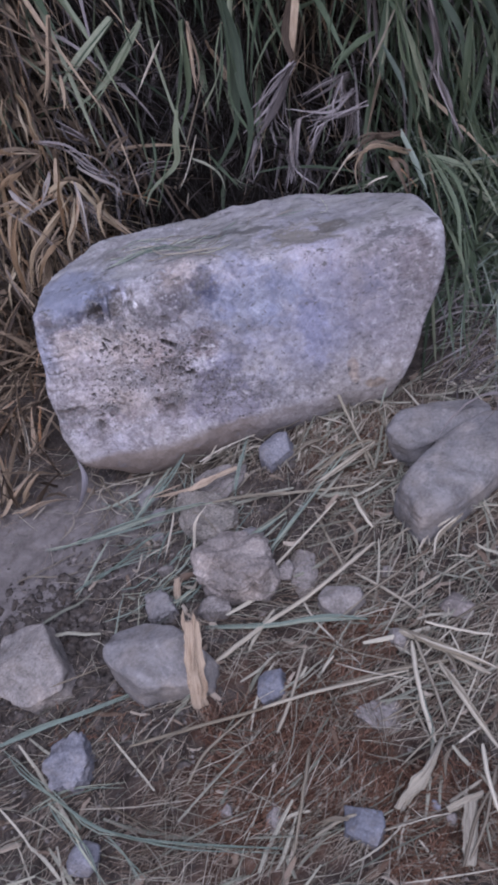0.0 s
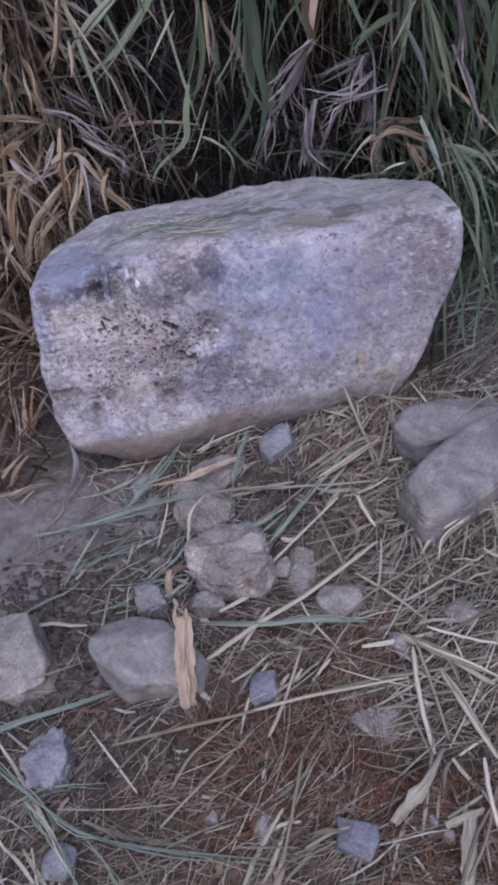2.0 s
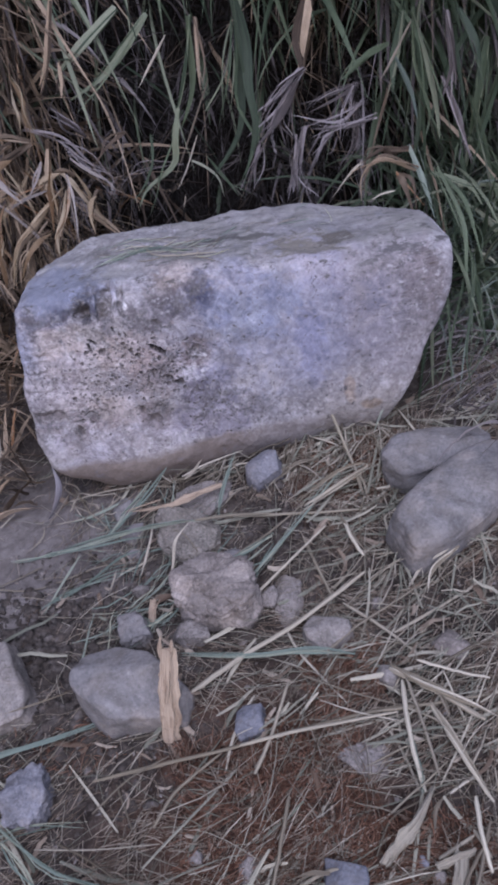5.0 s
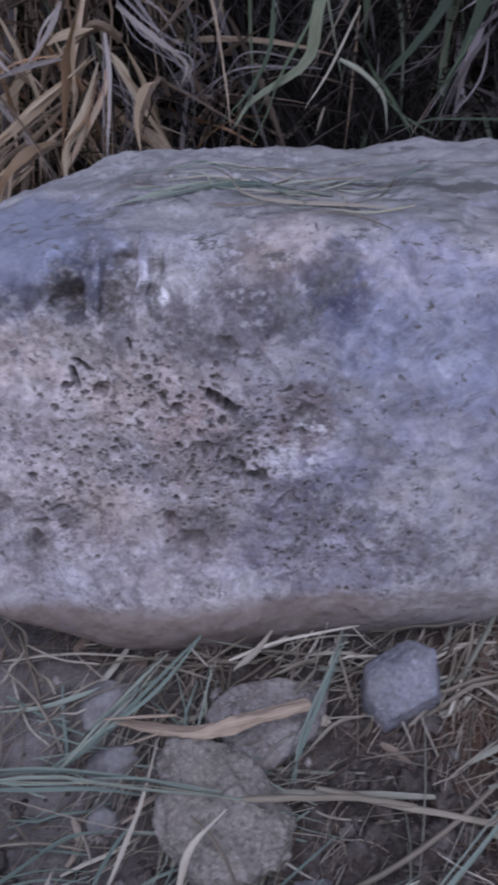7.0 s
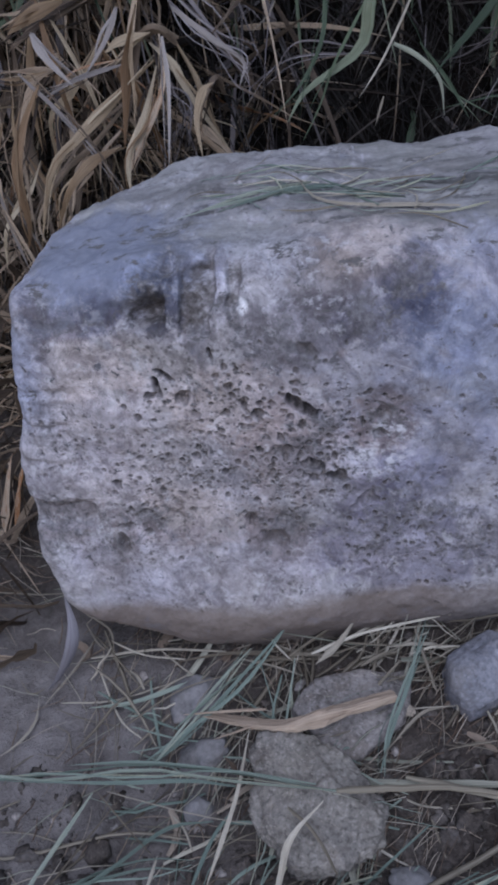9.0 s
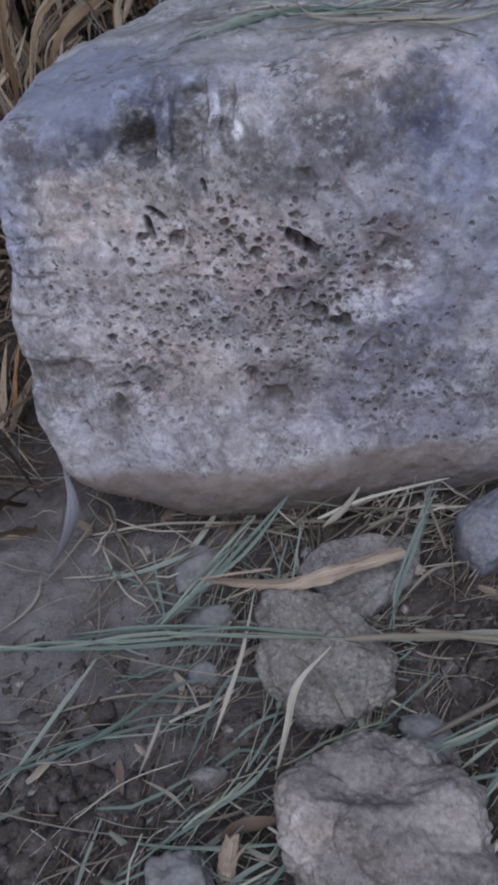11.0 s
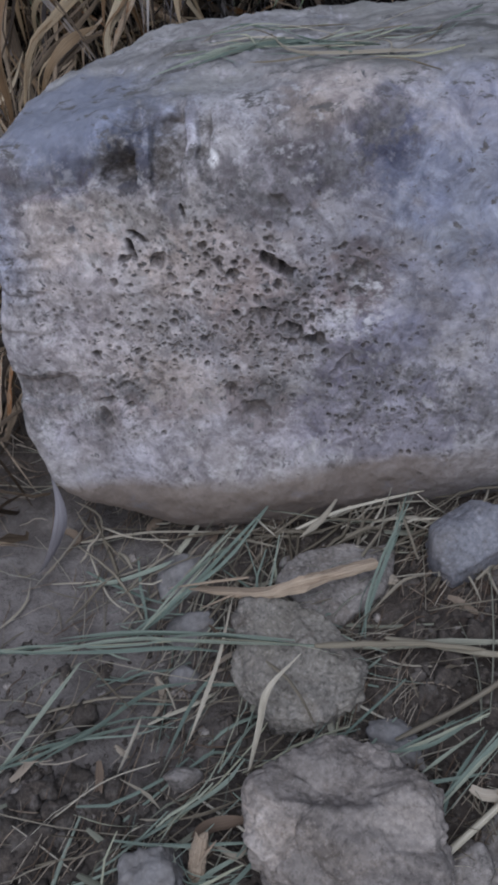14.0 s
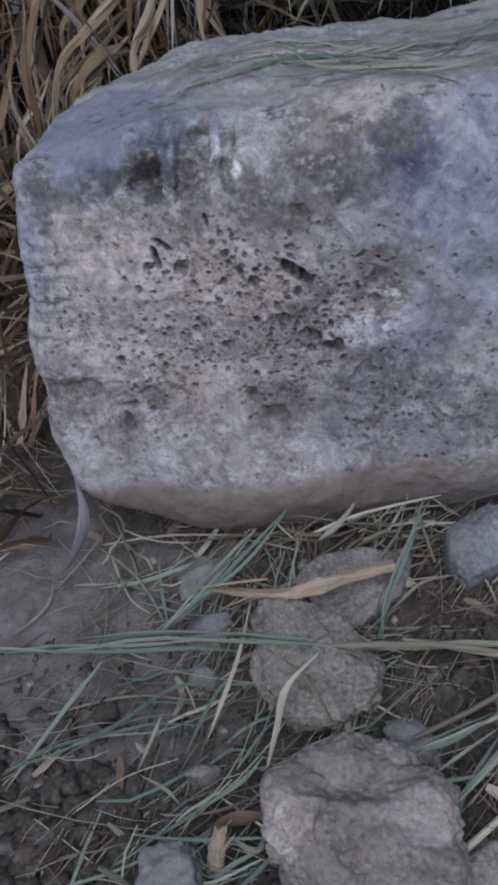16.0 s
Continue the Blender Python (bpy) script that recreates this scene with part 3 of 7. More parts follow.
def hemisphere(n, back, dense=(0.0, 0.0, 0.0, 0.0)):
    """Directions over a whole sphere, dense on the side of +z: a square grid drawn onto that half, rings behind."""
    u, v = np.meshgrid(spaced(n, dense[0], 0.36, dense[2]), spaced(n, dense[1], 0.42, dense[3]), indexing="ij")
    big = np.maximum(np.abs(u), np.abs(v)) + 1e-12
    with np.errstate(divide="ignore", invalid="ignore"):
        steep = np.where(np.abs(u) > np.abs(v), v / np.where(u == 0, 1, u), u / np.where(v == 0, 1, v))
    turn = np.where(np.abs(u) > np.abs(v), np.where(u > 0, 0, np.pi) + steep * np.pi / 4, np.where(v > 0, np.pi / 2, -np.pi / 2) - steep * np.pi / 4)
    tip = big * np.pi / 2
    front = np.stack([np.sin(tip) * np.cos(turn), np.sin(tip) * np.sin(turn), np.cos(tip)], -1).reshape(-1, 3)
    k = np.arange(n * n).reshape(n, n)
    faces = [np.stack([k[:-1, :-1], k[1:, :-1], k[1:, 1:], k[:-1, 1:]], -1).reshape(-1, 4)]
    rim = np.concatenate([k[:-1, 0], k[-1, :-1], k[:0:-1, -1], k[0, :0:-1]])
    dirs, last, count = [front], rim, n * n
    for j in range(1, back + 1):
        tip = np.pi / 2 * (1 + j / (back + 0.6))
        ring = front[rim] * np.sin(tip)
        ring[:, 2] = np.cos(tip)
        dirs.append(ring)
        here = np.arange(count, count + len(rim))
        count += len(rim)
        faces.append(np.stack([last, here, np.roll(here, -1), np.roll(last, -1)], -1)[:, ::-1])
        last = here
    faces = np.concatenate(faces)[:, ::-1].tolist()
    faces.append(last.tolist())
    return np.concatenate(dirs), [f[::-1] for f in faces]


def facets(ways, planes, hard):
    """How far a body bounded by planes (normal, distance) reaches along each way, and which way its skin faces there; a high 'hard' gives sharp edges."""
    total, face = np.zeros(len(ways)), np.zeros((len(ways), 3))
    for n, h in planes:
        n = np.array(n, float) / np.linalg.norm(n)
        part_of = np.maximum(ways @ n / h, 0) ** hard
        total += part_of
        face += n * (part_of / h)[:, None]
    return total ** (-1 / hard), face / np.linalg.norm(face, axis=1, keepdims=True)


def turn_to(z, x=(1, 0, 0)):
    z = np.array(z, float) / np.linalg.norm(z)
    y = np.cross(z, x)
    y /= np.linalg.norm(y)
    return np.stack([np.cross(y, z), y, z], -1)


def stone_mesh(name, size, material, seed, n=40, cuts=7, hard=16, rough=0.05, lumps=0.0, crack=None, dent=None, lobes=(), sides=()):
    """A loose stone: a lump with random facets, worn edges and an uneven skin. Its base is at z = 0."""
    rng = np.random.default_rng(seed)
    dirs, faces = hemisphere(n, 14)
    planes = [((0, 0, -1), 0.75), ((rng.normal(0, 0.14), rng.normal(0, 0.14), 1), 0.85)]
    for k in range(cuts):
        a = 2 * np.pi * (k + rng.uniform(-0.38, 0.38)) / cuts
        planes.append(((np.cos(a), np.sin(a), rng.uniform(-0.3, 0.5)), rng.uniform(0.74, 1.04)))
    for k in range(5):
        a = rng.uniform(0, 2 * np.pi)
        planes.append(((np.cos(a) * 0.7, np.sin(a) * 0.7, rng.uniform(0.5, 0.9)), rng.uniform(0.74, 1.0)))
    if sides:
        # sides that are told apart: which way each faces, and how far out it stands
        planes = [((0, 0, -1), 0.9), ((rng.normal(0, 0.10), rng.normal(0, 0.10), 1), 0.92), ((rng.normal(0, 0.3), -0.5, 0.8), 0.86), ((rng.normal(0, 0.3), 0.5, 0.8), 0.88)]
        for turn, far in sides:
            a = math.radians(turn)
            across = np.array([math.cos(a) * size[0] / 2, math.sin(a) * size[1] / 2])
            planes.append(((across[0], across[1], rng.uniform(-0.08, 0.16) * far), far / math.sqrt(far**2 * 0.03 + across @ across)))
    p = dirs * facets(dirs, planes, hard)[0][:, None]
    skin = rough * (fbm(p, 2.6, 4, seed, 0.55) + 0.5 * np.abs(fbm(p, 5.0, 3, seed + 3))) + rough * 0.25 * fbm(p, 16.0, 2, seed + 4)
    skin += lumps * fbm(p, 1.5, 2, seed + 5)
    p = p * (1 + skin)[:, None]
    if lobes:
        # chunks that stand higher or lower, with crevices between
        ways = np.array([w for w, _ in lobes], float)
        ways /= np.linalg.norm(ways, axis=1, keepdims=True)
        bent = dirs + 0.13 * np.stack([fbm(dirs, 2.6, 4, seed + k) for k in (21, 22, 23)], -1)
        away = np.arccos(np.clip(bent @ ways.T / np.linalg.norm(bent, axis=1, keepdims=True), -1, 1))
        share = np.exp(-(away - away.min(axis=1, keepdims=True)) / 0.06)
        lift = share @ np.array([h for _, h in lobes]) / share.sum(axis=1)
        away.sort(axis=1)
        p = p * (1 + lift + 0.07 * np.clip(1 - (away[:, 0] / 0.42) ** 2, 0, 1) - 0.055 * np.exp(-(away[:, 1] - away[:, 0]) / 0.04))[:, None]
        p = p * (1 + 0.010 * fbm(dirs, 16.0, 4, seed + 24, 0.6) + 0.045 * fbm(dirs, 5.5, 3, seed + 25))[:, None]
    if dent:
        way, wide, deep = np.array(dent[0], float), dent[1], dent[2]
        way /= np.linalg.norm(way)
        off = np.linalg.norm((dirs - way) * np.array([0.6, 1.5, 1]), axis=1) + 0.12 * fbm(dirs, 3.0, 3, seed + 9)
        p = p * (1 - deep * np.exp(-((off / wide) ** 4)))[:, None]
    if crack:
        c, s, off = crack
        away = p[:, 0] * c + p[:, 1] * s - off + 0.06 * fbm(p, 3.0, 2, seed + 8)
        p = p * (1 - 0.12 * np.exp(-((away / 0.03) ** 2)))[:, None]
    low, top = p.min(axis=0), p.max(axis=0)
    if sides:
        seen = p[p[:, 2] > -0.1]
        low[:2], top[:2] = seen[:, :2].min(axis=0), seen[:, :2].max(axis=0)
    p = (p - (low + top) / 2) / (top - low) * np.array(size)
    p[:, 2] -= p[:, 2].min()
    me = mesh_data(name, p, faces, material)
    bm = bmesh.new()
    bm.from_mesh(me)
    bmesh.ops.recalc_face_normals(bm, faces=bm.faces)
    bm.to_mesh(me)
    bm.free()
    return me


def strips(paths, widths, side, fold=0.25):
    """Blades: a folded ribbon along each path. paths (N, S, 3), widths (N, S), side (N, S, 3)."""
    count, steps, _ = paths.shape
    along = np.gradient(paths, axis=1)
    up = np.cross(along, side)
    up /= np.linalg.norm(up, axis=-1, keepdims=True) + 1e-9
    half = side * widths[..., None] / 2
    keel = -up * (widths * fold)[..., None]
    verts = np.stack([paths - half, paths + keel, paths + half], 2).reshape(-1, 3)
    k = np.arange(count * steps * 3).reshape(count, steps, 3)
    faces = np.concatenate([np.stack([k[:, :-1, j], k[:, :-1, j + 1], k[:, 1:, j + 1], k[:, 1:, j]], -1).reshape(-1, 4) for j in (0, 1)])
    length = np.concatenate([np.zeros((count, 1)), np.cumsum(np.linalg.norm(np.diff(paths, axis=1), axis=-1), axis=1)], 1)
    uv = np.empty((count, steps, 3, 2))
    uv[..., 0] = np.array([0, 0.5, 1])
    uv[..., 1] = length[..., None] * 20
    uv += np.random.default_rng(count).uniform(0, 50, (count, 1, 1, 2))
    return verts, faces, uv.reshape(-1, 2)


def tubes(paths, radii, sides=4, flat=1.0):
    """Stalks: a thin closed tube along each path."""
    count, steps, _ = paths.shape
    along = np.gradient(paths, axis=1)
    along /= np.linalg.norm(along, axis=-1, keepdims=True) + 1e-9
    a = np.cross(along, np.array([0.13, 0.21, 0.97]))
    a /= np.linalg.norm(a, axis=-1, keepdims=True) + 1e-9
    b = np.cross(along, a)
    rings = []
    for j in range(sides):
        t = 2 * np.pi * j / sides
        rings.append(paths + (a * np.cos(t) + b * np.sin(t) * flat) * radii[..., None])
    verts = np.stack(rings, 2).reshape(-1, 3)
    k = np.arange(count * steps * sides).reshape(count, steps, sides)
    nxt = np.roll(k, -1, axis=2)
    faces = np.stack([k[:, :-1], nxt[:, :-1], nxt[:, 1:], k[:, 1:]], -1).reshape(-1, 4)
    length = np.concatenate([np.zeros((count, 1)), np.cumsum(np.linalg.norm(np.diff(paths, axis=1), axis=-1), axis=1)], 1)
    uv = np.empty((count, steps, sides, 2))
    uv[..., 0] = np.abs(np.arange(sides) - sides / 2) / sides
    uv[..., 1] = length[..., None] * 20
    uv += np.random.default_rng(count + 1).uniform(0, 50, (count, 1, 1, 2))
    return verts, faces, uv.reshape(-1, 2)


def smooth_path(points, steps):
    """A soft curve through a few points."""
    p = np.array(points, float)
    if len(p) == 2:
        p = np.array([p[0], (p[0] + p[1]) / 2, p[1]])
    ext = np.vstack([2 * p[0] - p[1], p, 2 * p[-1] - p[-2]])
    out = []
    for t in np.linspace(0, len(p) - 1, steps):
        i = min(int(t), len(p) - 2)
        f = t - i
        a, b, c, d = ext[i : i + 4]
        out.append(0.5 * (2 * b + (c - a) * f + (2 * a - 5 * b + 4 * c - d) * f**2 + (3 * b - a - 3 * c + d) * f**3))
    return np.array(out)


# ---------------------------------------------------------------- the ground and the bank
def rise(x, y):
    """The lie of the land without its crumbs: a flat strip of soil, and a steep bank behind."""
    hollow = 1 / (1 + np.exp(-(x + 0.11) / 0.03)) / (1 + np.exp((x - 0.24) / 0.04))
    foot = 0.93 + 0.02 * np.sin(3.1 * x) + 0.11 * hollow
    up = np.clip((y - foot) / 0.36, 0, None)
    bank = 0.44 * np.where(up < 1, up * up * (3 - 2 * up), 1 + 0.25 * np.minimum(up - 1, 6))
    return -0.034 + 0.012 * x + bank - 0.010 * np.exp(-(((x + 0.25) / 0.12) ** 2 + ((y - 0.6) / 0.12) ** 2))


def relief(x, y):
    p = np.stack([x, y, np.zeros_like(x)], -1).reshape(-1, 3)
    z = 0.006 * fbm(p, 9.0, 3, 2) + 0.0022 * fbm(p, 60.0, 3, 11)
    crumbly = np.exp(-(((p[:, 0] + 0.27) / 0.1) ** 2 + ((p[:, 1] - 0.42) / 0.09) ** 2))
    z += crumbly * 0.006 * np.abs(fbm(p, 75.0, 2, 31)) + 0.0012 * fbm(p, 190.0, 2, 21)
    return z.reshape(x.shape)


def ground_height(x, y):
    x, y = np.atleast_1d(np.asarray(x, float)), np.atleast_1d(np.asarray(y, float))
    return rise(x, y) + relief(x, y) * np.clip(1.6 - np.abs(y - 0.55), 0, 1)


def spread_axis(mid, half, step, far):
    near = np.arange(mid - half, mid + half + step / 2, step)
    out = [half]
    while out[-1] < far:
        out.append(out[-1] + max(step, (out[-1] - half) * 0.35 + step))
    out = np.array(out[1:])
    return np.concatenate([mid - out[::-1], near, mid + out])


def build_ground():
    xs, ys = spread_axis(0.0, 0.5, 0.003, 60), spread_axis(0.52, 0.46, 0.003, 60)
    x, y = np.meshgrid(xs, ys, indexing="ij")
    z = ground_height(x.ravel(), y.ravel()).reshape(x.shape)
    k = np.arange(x.size).reshape(x.shape)
    faces = np.stack([k[:-1, :-1], k[1:, :-1], k[1:, 1:], k[:-1, 1:]], -1).reshape(-1, 4)
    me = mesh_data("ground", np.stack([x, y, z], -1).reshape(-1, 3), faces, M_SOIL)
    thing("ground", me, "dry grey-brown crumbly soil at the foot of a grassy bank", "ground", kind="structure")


build_ground()


# ---------------------------------------------------------------- the boulder
C = np.array([-0.005, 0.715, 0.055])


def build_boulder():
    rng = np.random.default_rng(5)
    dirs, faces = hemisphere(780, 40, (-0.5, -0.18, 6.0, 2.0))
    ways = (dirs @ turn_to((0.0, -0.72, 0.70)).T) * np.array([0.23, 0.115, 0.115])

    def plane(normal, through):
        n = np.array(normal, float) / np.linalg.norm(normal)
        return n, float(n @ (np.array(through) - C))

    planes = [
        plane((-0.024, -1, 0.396), (0.0, 0.611, 0.0)),  # the broad face
        plane((0.10, 0.05, 1), (0.0, 0.74, 0.158)),  # upper ledge
        plane((0.06, -0.62, 0.80), (0.0, 0.6785, 0.1555)),  # worn edge between face and ledge
        plane((0.06, -0.80, 0.60), (0.0, 0.6790, 0.1587)),
        plane((0.06, -0.35, 0.94), (0.0, 0.6778, 0.1566)),
        plane((0.0, -0.95, -0.30), (-0.1, 0.610, -0.004)),  # undercut foot
        plane((0.85, 0.10, -0.52), (0.181, 0.64, 0.071)),  # slanting underside
        plane((0.95, 0.10, 0.25), (0.231, 0.68, 0.14)),  # blunt end
        plane((-0.98, 0.02, -0.06), (-0.2385, 0.655, 0.06)),  # other end
        plane((-0.97, 0.02, 0.24), (-0.225, 0.66, 0.130)),
        plane((-0.56, -0.25, -0.80), (-0.228, 0.613, -0.002)),
        plane((-0.043, -0.001, 0.999), (-0.181, 0.735, 0.165)),  # sloping shoulder
        plane((0.75, 0.10, 0.66), (0.203, 0.69, 0.165)),
        plane((0, 0, -1), (0, 0.7, -0.075)),
        plane((0.0, 1, 0.15), (0, 0.797, 0.12)),
        plane((-0.6, 0.8, 0.1), (-0.165, 0.785, 0.1)),
        plane((0.35, 0.9, 0.15), (0.15, 0.77, 0.14)),
    ]
    reach, out = facets(ways, planes, 18)
    p = C + ways * reach[:, None]
    skin = np.array([-0.022, -0.93, 0.37])
    push = 0.0045 * fbm(p, 11.0, 3, 3) + 0.0010 * fbm(p, 48.0, 3, 9) + 0.00035 * fbm(p, 150.0, 3, 13, 0.6)
    porous = np.exp(-(((p[:, 0] + 0.14) / 0.10) ** 2 + ((p[:, 2] - 0.09) / 0.08) ** 2))
    push -= porous * 0.0016 * np.abs(fbm(p, 75.0, 2, 23)) ** 1.5
    # layered upper ledge
    high = np.clip((out[:, 2] - 0.6) / 0.3, 0, 1) * np.clip((p[:, 2] - 0.12) / 0.03, 0, 1)
    layer = fbm(np.stack([p[:, 0] * 10, p[:, 1] * 45, p[:, 2] * 90], -1), 1.0, 3, 40)
    push += 0.0007 * high * np.clip(layer * 2, -1, 1) + 0.0011 * high * fbm(p, 55.0, 4, 44, 0.65)
    # a shallow hollow worn into the ledge, and the higher back ledge with its broken edge
    dip = np.hypot((p[:, 0] - 0.066) / 0.042, (p[:, 1] - 0.705) / 0.016) + 0.25 * fbm(p, 40.0, 3, 46)
    push -= 0.0035 * high * np.clip(1.25 - dip, 0, 1)
    back = np.clip((p[:, 1] - 0.742 - 0.006 * fbm(p, 30.0, 3, 47)) / 0.004, 0, 1)
    push += 0.0016 * high * back * np.clip(fbm(p, 16.0, 2, 48) + 0.35, 0, 1)

    def step(v, edge, wide):
        t = np.clip((v - edge) / wide, 0, 1)
        return t * t * (3 - 2 * t)

    # a scooped-out stretch under the shoulder that ends below on a sharp step, and at its side on an upright rib
    jag = 0.0016 * fbm(p, 80.0, 4, 51, 0.65)
    x, z = p[:, 0] + jag, p[:, 2] + jag
    front = np.clip(-out[:, 1] * 4 - 0.3, 0, 1)
    rib = 1 - step(x, -0.1462 + 0.10 * (z - 0.144), 0.0022)
    scoop = 0.28 * step(z, 0.1405, 0.004) * (1 - step(z, 0.146, 0.016)) * step(x, -0.200, 0.02) * rib
    pocket = step(z, 0.1410 - 0.05 * (x + 0.146), 0.0035) * (1 - step(z, 0.1475, 0.010)) * step(x, -0.166, 0.013) * rib
    scoop = scoop + pocket + 0.45 * np.exp(-(((x + 0.142) / 0.006) ** 2 + ((z - 0.1610) / 0.0028) ** 2))
    lean = x - 0.2 * (z - 0.158)
    panel = step(lean, -0.1362, 0.0012) * (1 - step(lean, -0.1224, 0.0012)) * step(z, 0.134, 0.009) * (1 - step(z, 0.1585, 0.003))
    groove = step(lean, -0.1162, 0.0010) * (1 - step(lean, -0.1112, 0.0015)) * step(z, 0.146, 0.004) * (1 - step(z, 0.1575, 0.003))
    notch = step(z, 0.050, 0.003) * (1 - step(z, 0.0605, 0.006)) * (1 - step(x, -0.199, 0.005))
    seams = np.exp(-(((z - 0.117 - 0.06 * (x + 0.21)) / 0.0016) ** 2)) + np.exp(-(((z - 0.103) / 0.0014) ** 2)) + 0.7 * np.exp(-(((z - 0.085) / 0.002) ** 2))
    seams *= 1 - step(x, -0.205, 0.016)
    push -= front * (0.0115 * scoop + 0.0050 * panel + 0.0028 * groove + 0.0055 * notch + 0.0013 * seams)
    p = p + out * push[:, None]
    # a blunt horn at the shoulder's corner
    horn = np.exp(-(((p[:, 0] + 0.209) / 0.011) ** 2 + ((p[:, 2] - 0.160) / 0.010) ** 2 + ((p[:, 1] - 0.684) / 0.016) ** 2))
    p = p + horn[:, None] * np.array([-0.007, -0.002, 0.004])
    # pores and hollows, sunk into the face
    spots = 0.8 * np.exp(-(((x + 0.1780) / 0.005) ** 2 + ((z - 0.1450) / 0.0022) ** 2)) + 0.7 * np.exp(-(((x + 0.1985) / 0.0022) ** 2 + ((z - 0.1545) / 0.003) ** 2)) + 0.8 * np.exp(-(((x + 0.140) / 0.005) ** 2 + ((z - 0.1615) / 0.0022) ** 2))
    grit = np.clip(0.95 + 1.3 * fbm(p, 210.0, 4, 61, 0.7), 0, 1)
    # the pocket term paints the shade beside the rib, as dark as dirt
    dirt_shade = front * np.clip(1.1 * panel * step(z, 0.139, 0.004) + 0.3 * panel + 0.9 * groove + 0.95 * np.clip(pocket * 1.4, 0, 1) + spots, 0, 1) * grit
    rim = np.zeros(len(p))
    idx = np.nonzero(out @ skin > 0.35)[0]
    order = np.argsort(p[idx, 0])
    idx = idx[order]
    across = p[idx, 0].copy()

    def sink(x, z, a, b, depth, turn=0.0, dirty=1.0):
        reach = 1.7 * max(a, b)
        lo, hi = np.searchsorted(across, (x - reach, x + reach))
        some = idx[lo:hi]
        some = some[np.abs(p[some, 2] - z) < reach]
        if not len(some):
            return
        q = p[some]
        c, s = math.cos(turn), math.sin(turn)
        u, v = ((q[:, 0] - x) * c + (q[:, 2] - z) * s) / a, ((q[:, 2] - z) * c - (q[:, 0] - x) * s) / b
        d = np.sqrt(u * u + v * v) * (1 + (0.16 if a < 0.003 else 0.42) * value_noise(q, 1.7 / max(a, b), 77) + 0.10 * value_noise(q, 420.0, 78))
        cup = np.clip(1 - d * d, 0, 1) ** 0.8 * (1 - 0.35 * np.clip(value_noise(q, 600.0, 79), 0, 1))
        p[some] -= skin * (depth * cup)[:, None]
        dirt_shade[some] = np.maximum(dirt_shade[some], dirty * np.clip(cup * 1.8, 0, 1))
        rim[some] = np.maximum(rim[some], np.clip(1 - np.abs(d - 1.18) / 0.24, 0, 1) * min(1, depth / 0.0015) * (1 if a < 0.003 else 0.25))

    # torn holes: place, half width, half height, depth, turn, dirt
    holes = (
        (-0.0925, 0.1070, 0.0058, 0.0040, 0.008, -0.62, 1.0), (-0.0870, 0.1025, 0.0050, 0.0026, 0.007, -0.75, 0.95), (-0.0863, 0.0759, 0.0052, 0.0028, 0.006, -0.5, 0.95), (-0.0776, 0.0700, 0.0046, 0.0032, 0.006, 0.3, 1.0),
        (-0.1534, 0.1172, 0.0017, 0.0052, 0.007, 0.25, 0.95), (-0.1490, 0.1218, 0.0052, 0.0015, 0.005, -0.6, 0.9), (-0.1575, 0.1142, 0.0032, 0.0016, 0.004, 0.3, 0.8), (-0.1271, 0.1305, 0.0009, 0.0040, 0.004, 0.1, 0.9),
    )
    # shallow dishes with a brown floor
    dishes = (
        (-0.1012, 0.0849, 0.0078, 0.0042, 0.003, 0.05, 0.62), (-0.0884, 0.0692, 0.0030, 0.0025, 0.003, 0.0, 0.7), (-0.1425, 0.1115, 0.0044, 0.0036, 0.0035, -0.2, 0.62), (-0.1856, 0.0420, 0.0028, 0.0058, 0.0035, 0.15, 0.6),
        (-0.1822, 0.0500, 0.0052, 0.0014, 0.003, -0.15, 0.55), (-0.1210, 0.0497, 0.0042, 0.0028, 0.003, -0.5, 0.6), (-0.1110, 0.0370, 0.0066, 0.0062, 0.003, 0.2, 0.5), (-0.1050, 0.0465, 0.0040, 0.0030, 0.0025, 0.0, 0.5),
        (-0.0555, 0.0980, 0.0046, 0.0062, 0.0025, 0.35, 0.42), (-0.0575, 0.0895, 0.0042, 0.0024, 0.0025, 0.1, 0.55), (-0.0665, 0.0561, 0.0064, 0.0036, 0.002, 0.6, 0.45), (-0.0858, 0.1305, 0.0062, 0.0032, 0.0018, -0.35, 0.5),
    )
